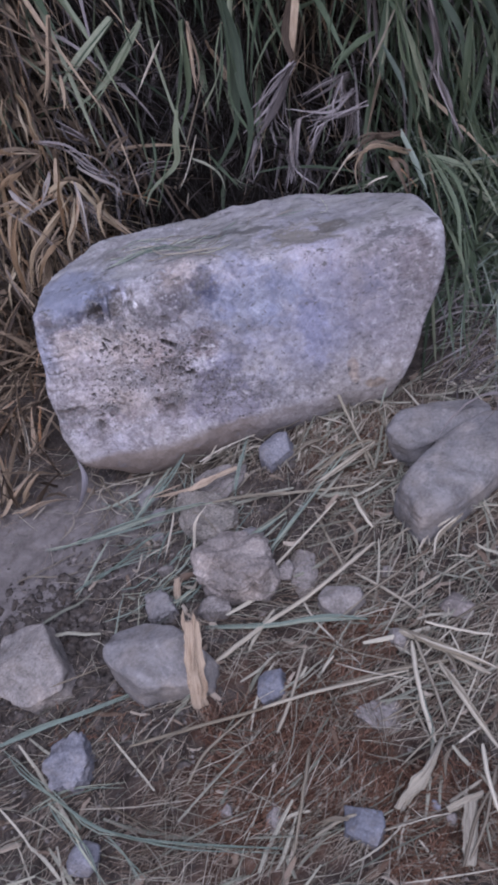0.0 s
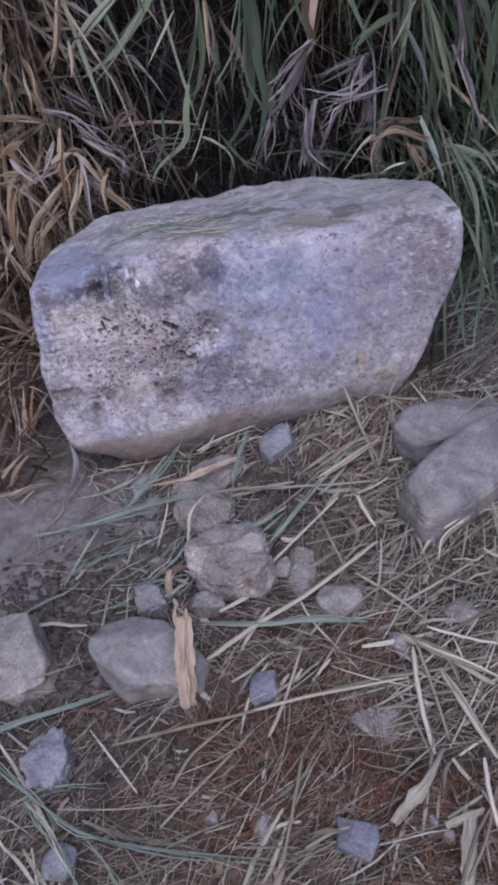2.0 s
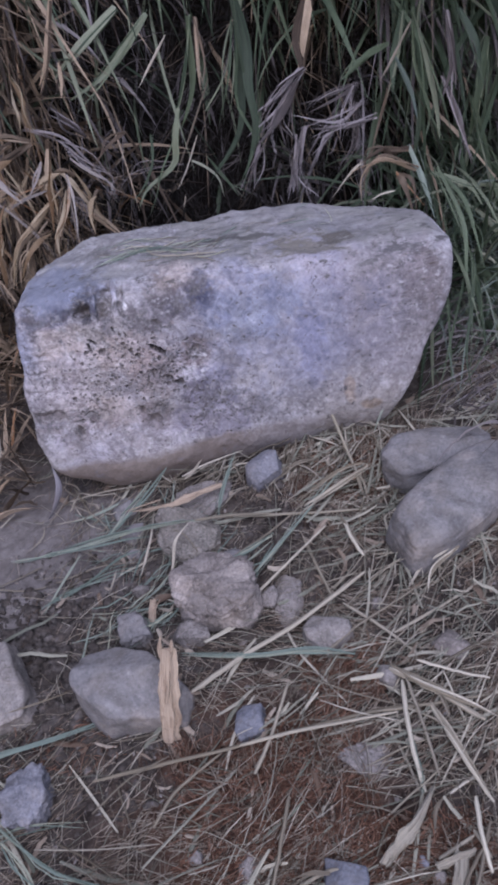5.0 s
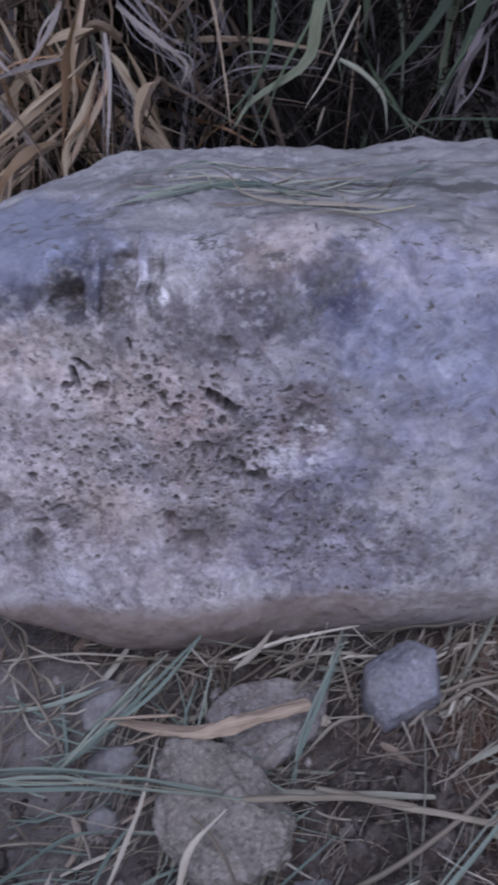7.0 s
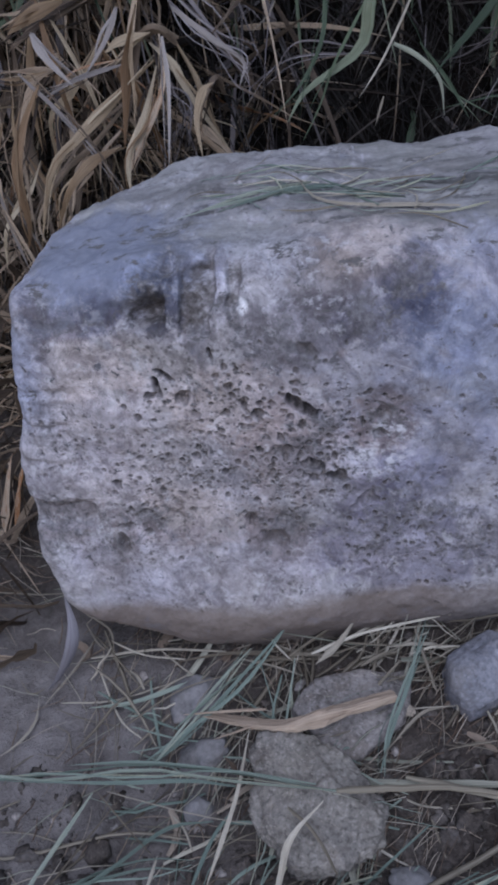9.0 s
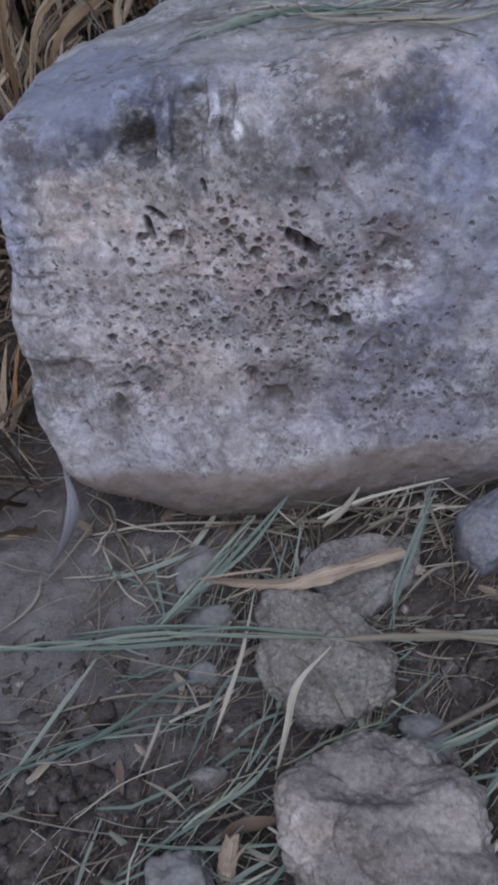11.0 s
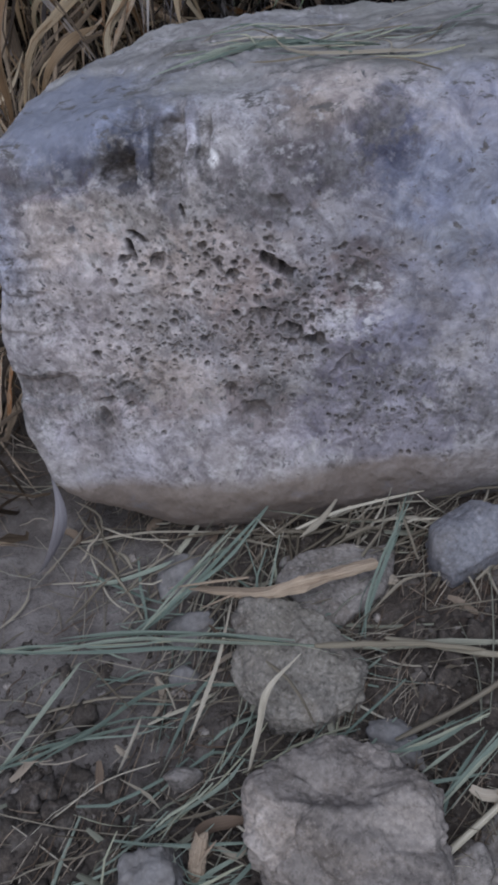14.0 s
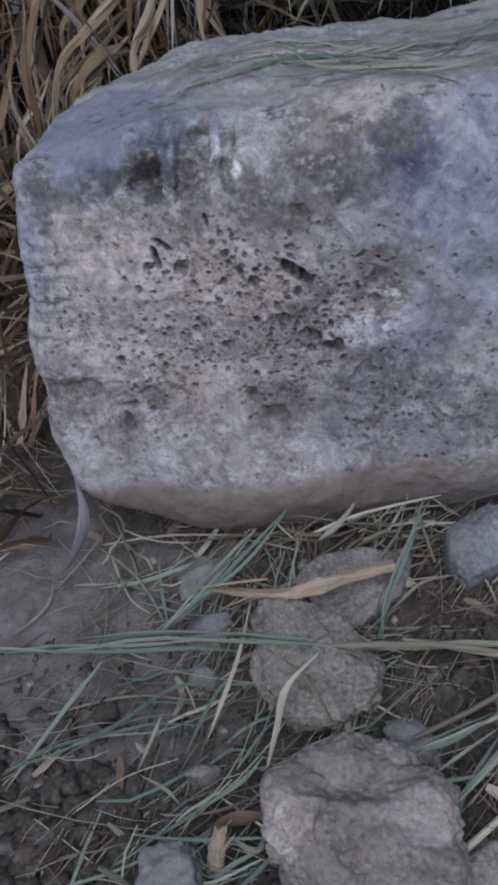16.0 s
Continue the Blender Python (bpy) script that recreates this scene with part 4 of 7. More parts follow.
    # single pores: place and half width
    pores = (
        (-0.1216, 0.1164, 0.0023), (-0.1160, 0.1088, 0.0023), (-0.1203, 0.1120, 0.0018), (-0.1098, 0.1035, 0.0027), (-0.1363, 0.1002, 0.0014), (-0.1379, 0.0946, 0.0012), (-0.1335, 0.0942, 0.0013), (-0.1705, 0.0863, 0.0016),
        (-0.1658, 0.0900, 0.0013), (-0.1704, 0.1104, 0.0016), (-0.1644, 0.1055, 0.0023), (-0.1579, 0.1026, 0.0015), (-0.1417, 0.0829, 0.0024), (-0.1372, 0.0842, 0.0013), (-0.1488, 0.0810, 0.0018), (-0.1293, 0.0745, 0.0020),
        (-0.1329, 0.0787, 0.0013), (-0.1825, 0.0728, 0.0024), (-0.1750, 0.0762, 0.0011), (-0.1623, 0.0716, 0.0022), (-0.1462, 0.0724, 0.0013), (-0.1455, 0.0649, 0.0015), (-0.1785, 0.0578, 0.0017), (-0.1691, 0.0556, 0.0014),
        (-0.1643, 0.0517, 0.0013), (-0.1483, 0.0557, 0.0017), (-0.1222, 0.0658, 0.0013), (-0.1167, 0.0582, 0.0020), (-0.1591, 0.0303, 0.0014), (-0.0516, 0.0458, 0.0015), (-0.0458, 0.0325, 0.0015), (-0.0525, 0.0323, 0.0014),
    )
    hollows = holes + dishes + tuple((px, pz, a, a * rng.uniform(0.7, 0.95), a * 1.1, rng.uniform(-0.9, 0.3), rng.uniform(0.75, 1.0)) for px, pz, a in pores)
    for hollow in hollows:
        sink(*hollow)
    clusters = (
        (-0.144, 0.076, 0.016, 0.010, 60, 0.85), (-0.170, 0.058, 0.018, 0.012, 90, 0.75), (-0.117, 0.107, 0.013, 0.010, 80, 0.9), (-0.098, 0.078, 0.015, 0.016, 130, 0.95), (-0.110, 0.060, 0.020, 0.012, 80, 0.8),
        (-0.065, 0.102, 0.016, 0.010, 90, 0.7), (-0.052, 0.036, 0.020, 0.014, 120, 0.75), (-0.160, 0.090, 0.022, 0.016, 60, 0.65), (-0.205, 0.095, 0.012, 0.016, 40, 0.7),
        (-0.01, 0.05, 0.040, 0.030, 110, 0.55), (0.13, 0.09, 0.035, 0.035, 130, 0.65), (0.17, 0.12, 0.018, 0.02, 50, 0.8),
    )
    for cx, cz, sx, sz, count, big in clusters:
        for _ in range(int(1.7 * count)):
            a = big * (0.0006 + 0.0015 * rng.random() ** 2.4)
            sink(rng.normal(cx, sx), rng.normal(cz, sz), a, a * rng.uniform(0.65, 1.1), a * rng.uniform(0.7, 1.3), rng.uniform(-1.2, 0.5), rng.uniform(0.35, 1.0))
    lid = (out[:, 2] > 0.5) & (p[:, 2] > 0.1)
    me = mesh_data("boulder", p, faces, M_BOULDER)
    me.attributes.new("pore_dirt_shade", "FLOAT", "POINT").data.foreach_set("value", dirt_shade.astype(np.float32))
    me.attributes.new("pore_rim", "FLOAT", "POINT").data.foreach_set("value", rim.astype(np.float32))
    thing("boulder", me, "large grey-lavender boulder with a porous pitted face", "boulder")
    return p[lid][::5]


LEDGE = build_boulder()


def ledge_height(x, y):
    """How high the boulder's upper side is at a place."""
    near = np.argpartition((LEDGE[:, 0] - x) ** 2 + (LEDGE[:, 1] - y) ** 2, 4)[:4]
    return float(LEDGE[near, 2].max())



# ---------------------------------------------------------------- kinds of things
def loose_stone(name, at, size, turn, material, label, seed, n=32, cuts=7, hard=16, rough=0.05, lumps=0.0, sunk=0.16, crack=None, dent=None, lobes=(), sides=()):
    size = tuple((1.0 if sides else 1.06) * v for v in size)
    me = stone_mesh(name, size, material, seed, n, cuts, hard, rough, lumps, crack, dent, lobes, sides)
    z = float(ground_height(at[0], at[1])[0]) - sunk * size[2]
    ob = thing(name, me, label, "pebble" if name == "pebble" else "stone", "loose stones on the soil")
    ob.matrix_world = pose(at[0], at[1], z, 0, 0, turn)


TONES = random.Random(4)


def leafy(name, width, points, material, label, category, group, fold=0.22, steps=14, tip=0.55, butt=0.6, parent=None, alone=True):
    path = smooth_path(points, steps)
    t = np.linspace(0, 1, steps)
    wide = width * (0.03 + 0.97 * np.minimum(1, t / tip) ** 0.8) * np.minimum(1, butt + (1 - t) * 2.2)
    along = np.gradient(path, axis=0)
    view = np.array([TONES.uniform(-0.35, 0.35), -0.72 + TONES.uniform(-0.3, 0.3), 0.66])
    side = np.cross(along, view)
    side /= np.linalg.norm(side, axis=1, keepdims=True) + 1e-9
    # the blade twists a little and its edge is not quite straight
    up = np.cross(side, along)
    up /= np.linalg.norm(up, axis=1, keepdims=True) + 1e-9
    twist = (TONES.uniform(-0.35, 0.35) + np.linspace(0, 1, steps) * TONES.uniform(-1.2, 1.2))[:, None]
    side = side * np.cos(twist) + up * np.sin(twist)
    wide = wide * (1 + 0.10 * np.sin(t * TONES.uniform(7, 16) + TONES.uniform(0, 6)))
    origin = np.array(parent.location) if parent else path[0].copy()
    v, f, uv = strips((path - origin)[None], wide[None], side[None], fold)
    if parent:
        return part("strand", mesh_data("strand", v, f, material, uv), parent)
    if alone:
        return thing(name, mesh_data(name, v, f, material, uv), label, category, group, at=origin)
    whole = thing(name, None, label, category, group, at=origin)
    part("blade", mesh_data("blade", v, f, material, uv), whole)
    return whole


def stalk(name, width, points, material, label, category, group, steps=12):
    path = smooth_path(points, steps)
    wob = np.random.default_rng(int(abs(points[0][0]) * 1e4)).normal(0, width * 0.05, path.shape)
    path = path + wob
    t = np.linspace(0, 1, steps)
    rad = width / 2 * (1 - 0.25 * t) * np.where((t < 0.01) | (t > 0.99), 0.55, 1.0)
    origin = path[0].copy()
    v, f, uv = tubes((path - origin)[None], rad[None], 6, 0.75)
    return thing(name, mesh_data(name, v, f, material, uv), label, category, group, at=origin)


ON_SOIL, ON_BANK = "loose straws on the soil", "blades hanging from the bank"


def straw(width, *points):
    return stalk("straw", width, points, M_PALE_STRAW if width > 0.003 else M_STRAW, "pale dry straw stalk lying on the soil", "straw", ON_SOIL)


def dry_leaf(width, *points):
    whole = None
    for share in (0.40, 0.24) if width > 0.004 else (0.9,):
        off = [np.array([TONES.gauss(0, 0.0016), TONES.gauss(0, 0.0016), TONES.uniform(0, 0.002)]) for _ in points]
        made = leafy("dry_leaf", width * share, [np.array(q) + d for q, d in zip(points, off)], M_PALE_STRAW if width > 0.0065 else M_STRAW, "curled pale dry leaf lying on the soil", "dry leaf", ON_SOIL, 0.35, tip=0.3, butt=0.15, parent=whole, alone=width <= 0.004)
        whole = whole or made


def sage_blade(width, *points):
    whole = None
    for share in (0.42, 0.34, 0.2, 0.14) if width > 0.003 else (0.9,):
        off = [np.array([TONES.gauss(0, 0.0019), TONES.gauss(0, 0.0019), TONES.uniform(0, 0.002)]) for _ in points]
        made = leafy("cut_grass_blade", width * share, [np.array(q) + d for q, d in zip(points, off)], M_SAGE, "fading grey-green grass blade lying on the soil", "grass blade", ON_SOIL, 0.15, tip=0.3, butt=0.35, parent=whole, alone=width <= 0.003)
        whole = whole or made


def frayed(name, width, points, material, label, shares, spread, butt=0.6):
    """A withered blade that has split into strands, each lying a little apart."""
    whole = None
    for share in shares:
        shift = [np.array([TONES.gauss(0, spread), TONES.gauss(0, spread), TONES.gauss(0, spread)]) for _ in points]
        made = leafy(name, width * share, [np.array(q) + d * (0.3 + k / len(points)) for k, (q, d) in enumerate(zip(points[::-1], shift))][::-1], material, label, "grass blade", ON_BANK, 0.13, tip=0.6, butt=butt, parent=whole, alone=False)
        whole = whole or made


def dry_blade(width, *points):
    frayed("dry_grass_blade", width, points, M_DRY, "tan dry grass blade drooping from the bank", (0.62, 0.34, 0.2), 0.005)


def green_blade(width, *points):
    frayed("green_grass_blade", width, points, M_GREEN, "dull green grass blade hanging over the boulder", (0.8, 0.28, 0.16), 0.006)


def pale_blade(width, *points):
    return leafy("fading_grass_blade", 0.7 * width, points, M_SAGE, "pale fading grass blade hanging from the bank", "grass blade", ON_BANK)


def grey_blade(width, *points):
    frayed("withered_grass_blade", width, points, M_DUSK, "withered grey-mauve grass blade behind the boulder", (0.5, 0.3, 0.22, 0.18, 0.14), 0.007)


def straw_blade(width, *points):
    return leafy("pale_dry_grass_blade", 0.5 * width, points, M_STRAW, "thin straw-pale grass blade pointing down the bank", "grass blade", ON_BANK)


# ---------------------------------------------------------------- grass of the bank
def tuft_paths(rng, roots, tuft, tufts, length, lean, droop, steps=9, wild=0.35):
    """Blades that rise from their roots, lean over and hang. Those of one tuft go much the same way."""
    count = len(roots)
    shared = np.stack([rng.normal(0, wild, tufts), -lean + rng.normal(0, wild * 0.7, tufts), 0.78 - 0.7 * lean + rng.normal(0, wild * 0.7, tufts)], -1)
    way = shared[tuft] + rng.normal(0, wild * 0.55, (count, 3))
    way /= np.linalg.norm(way, axis=1, keepdims=True)
    step = (length / (steps - 1))[:, None]
    p, out = roots.copy(), [roots.copy()]
    bend = (droop * rng.uniform(0.5, 1.5, tufts)[tuft] * rng.uniform(0.6, 1.4, count))[:, None]
    swirl = rng.normal(0, 0.03, (count, 3))
    kink = rng.integers(2, steps * 4, count)
    for k in range(steps - 1):
        way = way + np.array([0, -0.05, -1.0]) * bend * (0.3 + k / steps) + swirl
        snapped = kink == k
        way[snapped] += rng.normal(0, 0.8, (int(snapped.sum()), 3)) + np.array([0, 0, -0.6])
        way /= np.linalg.norm(way, axis=1, keepdims=True)
        p = p + way * step
        out.append(p.copy())
    return np.stack(out, 1)


def hollow_at(x):
    """The dark hollow in the bank behind the boulder, along which the grass hangs less low."""
    return 1 / (1 + np.exp(-(x + 0.10) / 0.03)) / (1 + np.exp((x - 0.20) / 0.03))


def grass_stuff(name, material, label, seed, count, xs, ys, length, width, lean, droop, wild=0.35, thin=None, shy=0.0):
    rng = np.random.default_rng(seed)
    tufts = max(6, count // 14)
    tuft = rng.integers(0, tufts, count)
    middle = np.stack([rng.uniform(*xs, tufts), rng.uniform(*ys, tufts)], -1)[tuft]
    if thin or shy:
        keep = rng.random(count) < (thin(middle[:, 0]) if thin else 1.0) * (1 - 1.3 * shy * hollow_at(middle[:, 0]))
        tuft, middle = tuft[keep], middle[keep]
    count = len(tuft)
    x, y = middle[:, 0] + rng.normal(0, 0.013, count), middle[:, 1] + rng.normal(0, 0.013, count)
    roots = np.stack([x, y, rise(x, y) - 0.004], -1)
    size = rng.uniform(*length, count) * (1 - shy * hollow_at(x))
    paths = tuft_paths(rng, roots, tuft, tufts, size, lean, droop, wild=wild)
    steps = paths.shape[1]
    t = np.linspace(0, 1, steps)
    wide = (width[0] + (width[1] - width[0]) * rng.random(count) ** 2.5)[:, None] * np.minimum(1, 0.45 + 1.6 * t) * np.clip(1.02 - t**2.4, 0, 1)
    wide = wide * np.clip(1 + 0.22 * rng.normal(size=wide.shape), 0.5, 1.5)
    along = np.gradient(paths, axis=1)
    face = np.stack([rng.normal(0, 0.6, count), -1 + rng.normal(0, 0.4, count), 0.5 + rng.normal(0, 0.4, count)], -1)
    spin = np.linspace(0, 1, steps)[None, :, None] * rng.normal(0, 1.3, (count, 1, 3))
    side = np.cross(along, face[:, None] + spin)
    side /= np.linalg.norm(side, axis=-1, keepdims=True) + 1e-9
    # nothing grows through the boulder or into the soil
    low = rise(paths[..., 0], paths[..., 1]) + 0.004
    paths[..., 2] = np.maximum(paths[..., 2], low)
    body = (paths[..., 0] > -0.235) & (paths[..., 0] < np.clip(0.155 + 0.61 * paths[..., 2], 0.14, 0.235)) & (paths[..., 1] < 0.835) & (paths[..., 1] > 0.6) & (paths[..., 2] < 0.19)
    body |= (np.abs(paths[..., 0]) < 0.26) & (paths[..., 1] < 0.80) & (paths[..., 1] > 0.3) & (paths[..., 2] > 0.1)
    keep = ~body.any(axis=1)
    v, f, uv = strips(paths[keep], wide[keep], side[keep], 0.16)
    thing(name, mesh_data(name, v, f, material, uv), label, "grass", kind="stuff")


def left_side(x):
    return np.clip(0.5 - (x + 0.18) / 0.1, 0.03, 1)


def right_side(x):
    return np.clip(0.5 + (x + 0.02) / 0.2, 0.10, 1)


def over_bank(x):
    return np.clip(0.5 + (x + 0.02) / 0.2, 0.15, 1)


def not_far_left(x):
    return np.clip(0.5 + (x + 0.16) / 0.1, 0.12, 1)


def foot_side(x):
    return np.clip(0.5 - (x + 0.19) / 0.1, 0.0, 1) + 0.3 * (x > 0.27)


grass_stuff("dry_grass", M_DRY, "tangle of tan dry grass on the bank", 11, 5600, (-0.75, 0.25), (0.93, 1.40), (0.07, 0.22), (0.0025, 0.0135), 1.3, 0.09, 0.95, left_side)
grass_stuff("dry_grass_litter", M_DRY, "broken brown dry grass at the bank's foot", 12, 1300, (-0.75, 0.6), (0.88, 1.05), (0.04, 0.13), (0.0012, 0.004), 0.2, 0.35, 0.9, foot_side)
grass_stuff("withered_grass", M_DUSK, "withered grey-mauve grass hanging from the bank", 13, 2600, (-0.4, 0.75), (1.09, 1.40), (0.16, 0.34), (0.0015, 0.009), 1.15, 0.20, 0.50, not_far_left, 0.6)
grass_stuff("green_grass", M_GREEN, "dull green grass hanging over from the bank", 14, 2300, (-0.55, 0.8), (1.12, 1.48), (0.22, 0.42), (0.003, 0.0135), 0.95, 0.28, 0.26, right_side, 0.66)
# mostly unseen above the view, added so its overhang shades the hollow
grass_stuff("tall_grass", M_GREEN, "tall dull green grass arching over from the bank's top", 18, 2300, (-0.9, 0.9), (1.22, 1.75), (0.42, 0.68), (0.005, 0.015), 0.9, 0.16, 0.22, over_bank, 0.5)
grass_stuff("brown_stalks", M_DRY, "thin brown dry stalks hanging among the green grass", 20, 1300, (-0.45, 0.35), (1.10, 1.50), (0.16, 0.42), (0.0010, 0.006), 1.15, 0.18, 0.45, None, 0.6)
grass_stuff("thatch", M_SHADE_THATCH, "thin dead stems under the hanging grass, coloured dark for shade", 23, 7500, (-0.7, 0.7), (0.93, 1.30), (0.08, 0.24), (0.0007, 0.0028), 1.1, 0.18, 0.75)
grass_stuff("sprigs", M_DRY, "tiny dry sprigs along the boulder's back edge", 19, 260, (-0.18, 0.22), (0.84, 0.89), (0.02, 0.05), (0.0006, 0.0016), 0.0, 0.10, 0.5)
grass_stuff("side_grass", M_GREEN, "green grass drooping beside the boulder's blunt end", 15, 620, (0.24, 0.60), (0.80, 1.02), (0.12, 0.34), (0.003, 0.010), 0.5, 0.30, 0.40)
grass_stuff("side_strands", M_SAGE, "fine fading grass strands trailing past the boulder's blunt end", 24, 420, (0.23, 0.48), (0.74, 0.98), (0.10, 0.30), (0.0010, 0.0042), 0.5, 0.34, 0.40)
grass_stuff("corner_grass", M_GREEN, "thick green grass tumbling over the bank's edge", 25, 1000, (0.25, 0.75), (1.02, 1.25), (0.16, 0.36), (0.003, 0.012), 1.1, 0.22, 0.45)
grass_stuff("side_dry_grass", M_DRY, "short brown dry grass beside the boulder", 16, 800, (-0.62, -0.245), (0.62, 0.92), (0.05, 0.18), (0.0015, 0.009), 0.2, 0.18, 0.5)
grass_stuff("side_wisps", M_TAN, "thin curling tan wisps behind the boulder's shoulder", 26, 900, (-0.55, -0.12), (0.84, 1.05), (0.07, 0.20), (0.0008, 0.0038), 0.9, 0.22, 0.75)
grass_stuff("thin_side_grass", M_DUSK, "thin withered grass beside the boulder's blunt end", 17, 1000, (0.16, 0.6), (0.52, 0.92), (0.05, 0.17), (0.001, 0.0032), 0.2, 0.35, 0.7)


# ---------------------------------------------------------------- litter of the soil
def bare_patch(x, y):
    """How much litter lies at a place: little on the bare dusty soil, much on the other side."""
    bare = np.exp(-(((x + 0.29) / 0.13) ** 2 + ((y - 0.53) / 0.10) ** 2))
    return np.clip(0.30 + 0.8 * np.clip((x + 0.16) / 0.2, 0, 1) + 0.35 * np.clip((0.36 - y) / 0.1, 0, 1), 0, 1) * (1 - 0.92 * bare) * (1 - 0.9 * np.exp(-(((x + 0.02) / 0.05) ** 2 + ((y - 0.51) / 0.05) ** 2)))


def scattered(rng, count, box):
    x, y = rng.uniform(box[0], box[1], count), rng.uniform(box[2], box[3], count)
    keep = (rng.random(count) < bare_patch(x, y)) & ~((np.abs(x) < 0.215) & (y > 0.625 + 0.03 * np.abs(x) / 0.2))
    return x[keep], y[keep]


def litter(name, material, label, seed, count, length, radius, lift, box, curl=0.25, ribbon=False):
    rng = np.random.default_rng(seed)
    x, y = scattered(rng, count, box)
    count, steps = len(x), 5
    size = rng.uniform(*length, count) * rng.uniform(0.5, 1, count)
    turn = rng.normal(0.5, 0.9, count)
    # most lie in loose bundles that run one way
    heads = np.stack([rng.uniform(box[0], box[1], 46), rng.uniform(box[2], box[3], 46), rng.normal(0.45, 0.75, 46)], -1)
    near = np.argmin((x[:, None] - heads[:, 0]) ** 2 + (y[:, None] - heads[:, 1]) ** 2, axis=1)
    bound = rng.random(count) < 0.68
    turn = np.where(bound, heads[near, 2] + rng.normal(0, 0.22, count), turn)
    pull = np.where(bound, 0.35, 0.0)[:, None] * (heads[near, :2] - np.stack([x, y], -1))
    x, y = x + pull[:, 0] * np.abs(np.sin(turn)), y + pull[:, 1] * np.abs(np.cos(turn))
    p = np.stack([x, y], -1) - 0.5 * size[:, None] * np.stack([np.cos(turn), np.sin(turn)], -1)
    pts, bend = [], rng.normal(0, curl, count)
    for k in range(steps):
        pts.append(p.copy())
        p = p + (size / (steps - 1))[:, None] * np.stack([np.cos(turn), np.sin(turn)], -1)
        turn = turn + bend
    flat = np.stack(pts, 1)
    base = ground_height(flat[..., 0].ravel(), flat[..., 1].ravel()).reshape(count, steps)
    tilt = rng.normal(0, 1, count)[:, None] * np.linspace(-1, 1, steps) * lift * 0.5
    z = base + rng.uniform(0.0005, lift, count)[:, None] + tilt + rng.normal(0, lift * 0.12, (count, steps))
    z = np.maximum(z, base + 0.0004)
    paths = np.concatenate([flat, z[..., None]], -1)
    rad = rng.uniform(*radius, count)[:, None] * np.array([0.6, 1, 1, 0.9, 0.5])
    if ribbon:
        along = np.gradient(paths, axis=1)
        face = np.stack([rng.normal(0, 0.5, count), rng.normal(0, 0.5, count), np.ones(count)], -1)
        side = np.cross(along, face[:, None])
        side /= np.linalg.norm(side, axis=-1, keepdims=True) + 1e-9
        v, f, uv = strips(paths, rad * 2, side, 0.3)
    else:
        v, f, uv = tubes(paths, rad, 3 if radius[1] < 0.0009 else 4)
    thing(name, mesh_data(name, v, f, material, uv), label, "straw litter", kind="stuff")


NEAR = (-0.42, 0.42, 0.02, 0.70)
litter("fine_chaff", M_CHAFF, "fine brown chaff strewn over the soil", 31, 30000, (0.008, 0.036), (0.00015, 0.00042), 0.005, NEAR, 0.14)
for spot, count in (((-0.135, 0.015, 0.215, 0.335), 2700), ((-0.02, 0.045, 0.335, 0.385), 700), ((-0.01, 0.085, 0.165, 0.245), 1200), ((0.03, 0.13, 0.535, 0.605), 420), ((-0.27, -0.17, 0.33, 0.37), 260)):
    litter("rusty_chaff", M_RUSTY, "reddish-brown fine rotten fibres on the soil", 41 + count, count, (0.006, 0.03), (0.00018, 0.00055), 0.006, spot, 0.2)
litter("hay", M_STRAW, "loose pale hay strewn over the soil", 32, 850, (0.03, 0.11), (0.00022, 0.0008), 0.009, NEAR, 0.06)
litter("fine_straw", M_STRAW, "thin pale straws strewn over the soil", 36, 4600, (0.02, 0.09), (0.00014, 0.0004), 0.010, NEAR, 0.08)
litter("fine_cut_grass", M_FADE, "thin fading grass strands on the soil", 37, 2200, (0.025, 0.09), (0.00018, 0.0005), 0.010, NEAR, 0.1)
litter("cut_grass", M_FADE, "fading grey-green cut grass on the soil", 33, 520, (0.03, 0.11), (0.0006, 0.0022), 0.009, NEAR, 0.06, True)
litter("leaf_scraps", M_CHAFF, "torn scraps of dry leaf on the soil", 34, 500, (0.012, 0.04), (0.001, 0.003), 0.006, NEAR, 0.2, True)
litter("foot_hay", M_STRAW, "matted pale hay along the boulder's foot", 35, 240, (0.02, 0.085), (0.0003, 0.0014), 0.010, (-0.22, 0.12, 0.575, 0.628), 0.12)


litter("grass_tangle", M_SAGE, "tangle of thin fading grass between the stones", 44, 250, (0.03, 0.10), (0.0002, 0.0009), 0.014, (-0.21, -0.07, 0.43, 0.585), 0.08, True)
litter("coarse_hay", M_PALE_STRAW, "coarse pale hay matted beside the stones", 38, 260, (0.03, 0.10), (0.0003, 0.0011), 0.010, (0.03, 0.36, 0.24, 0.60), 0.06)
litter("coarse_cut_grass", M_FADE, "broad fading grass matted beside the stones", 39, 230, (0.04, 0.12), (0.0004, 0.0015), 0.010, (0.02, 0.36, 0.26, 0.62), 0.05, True)


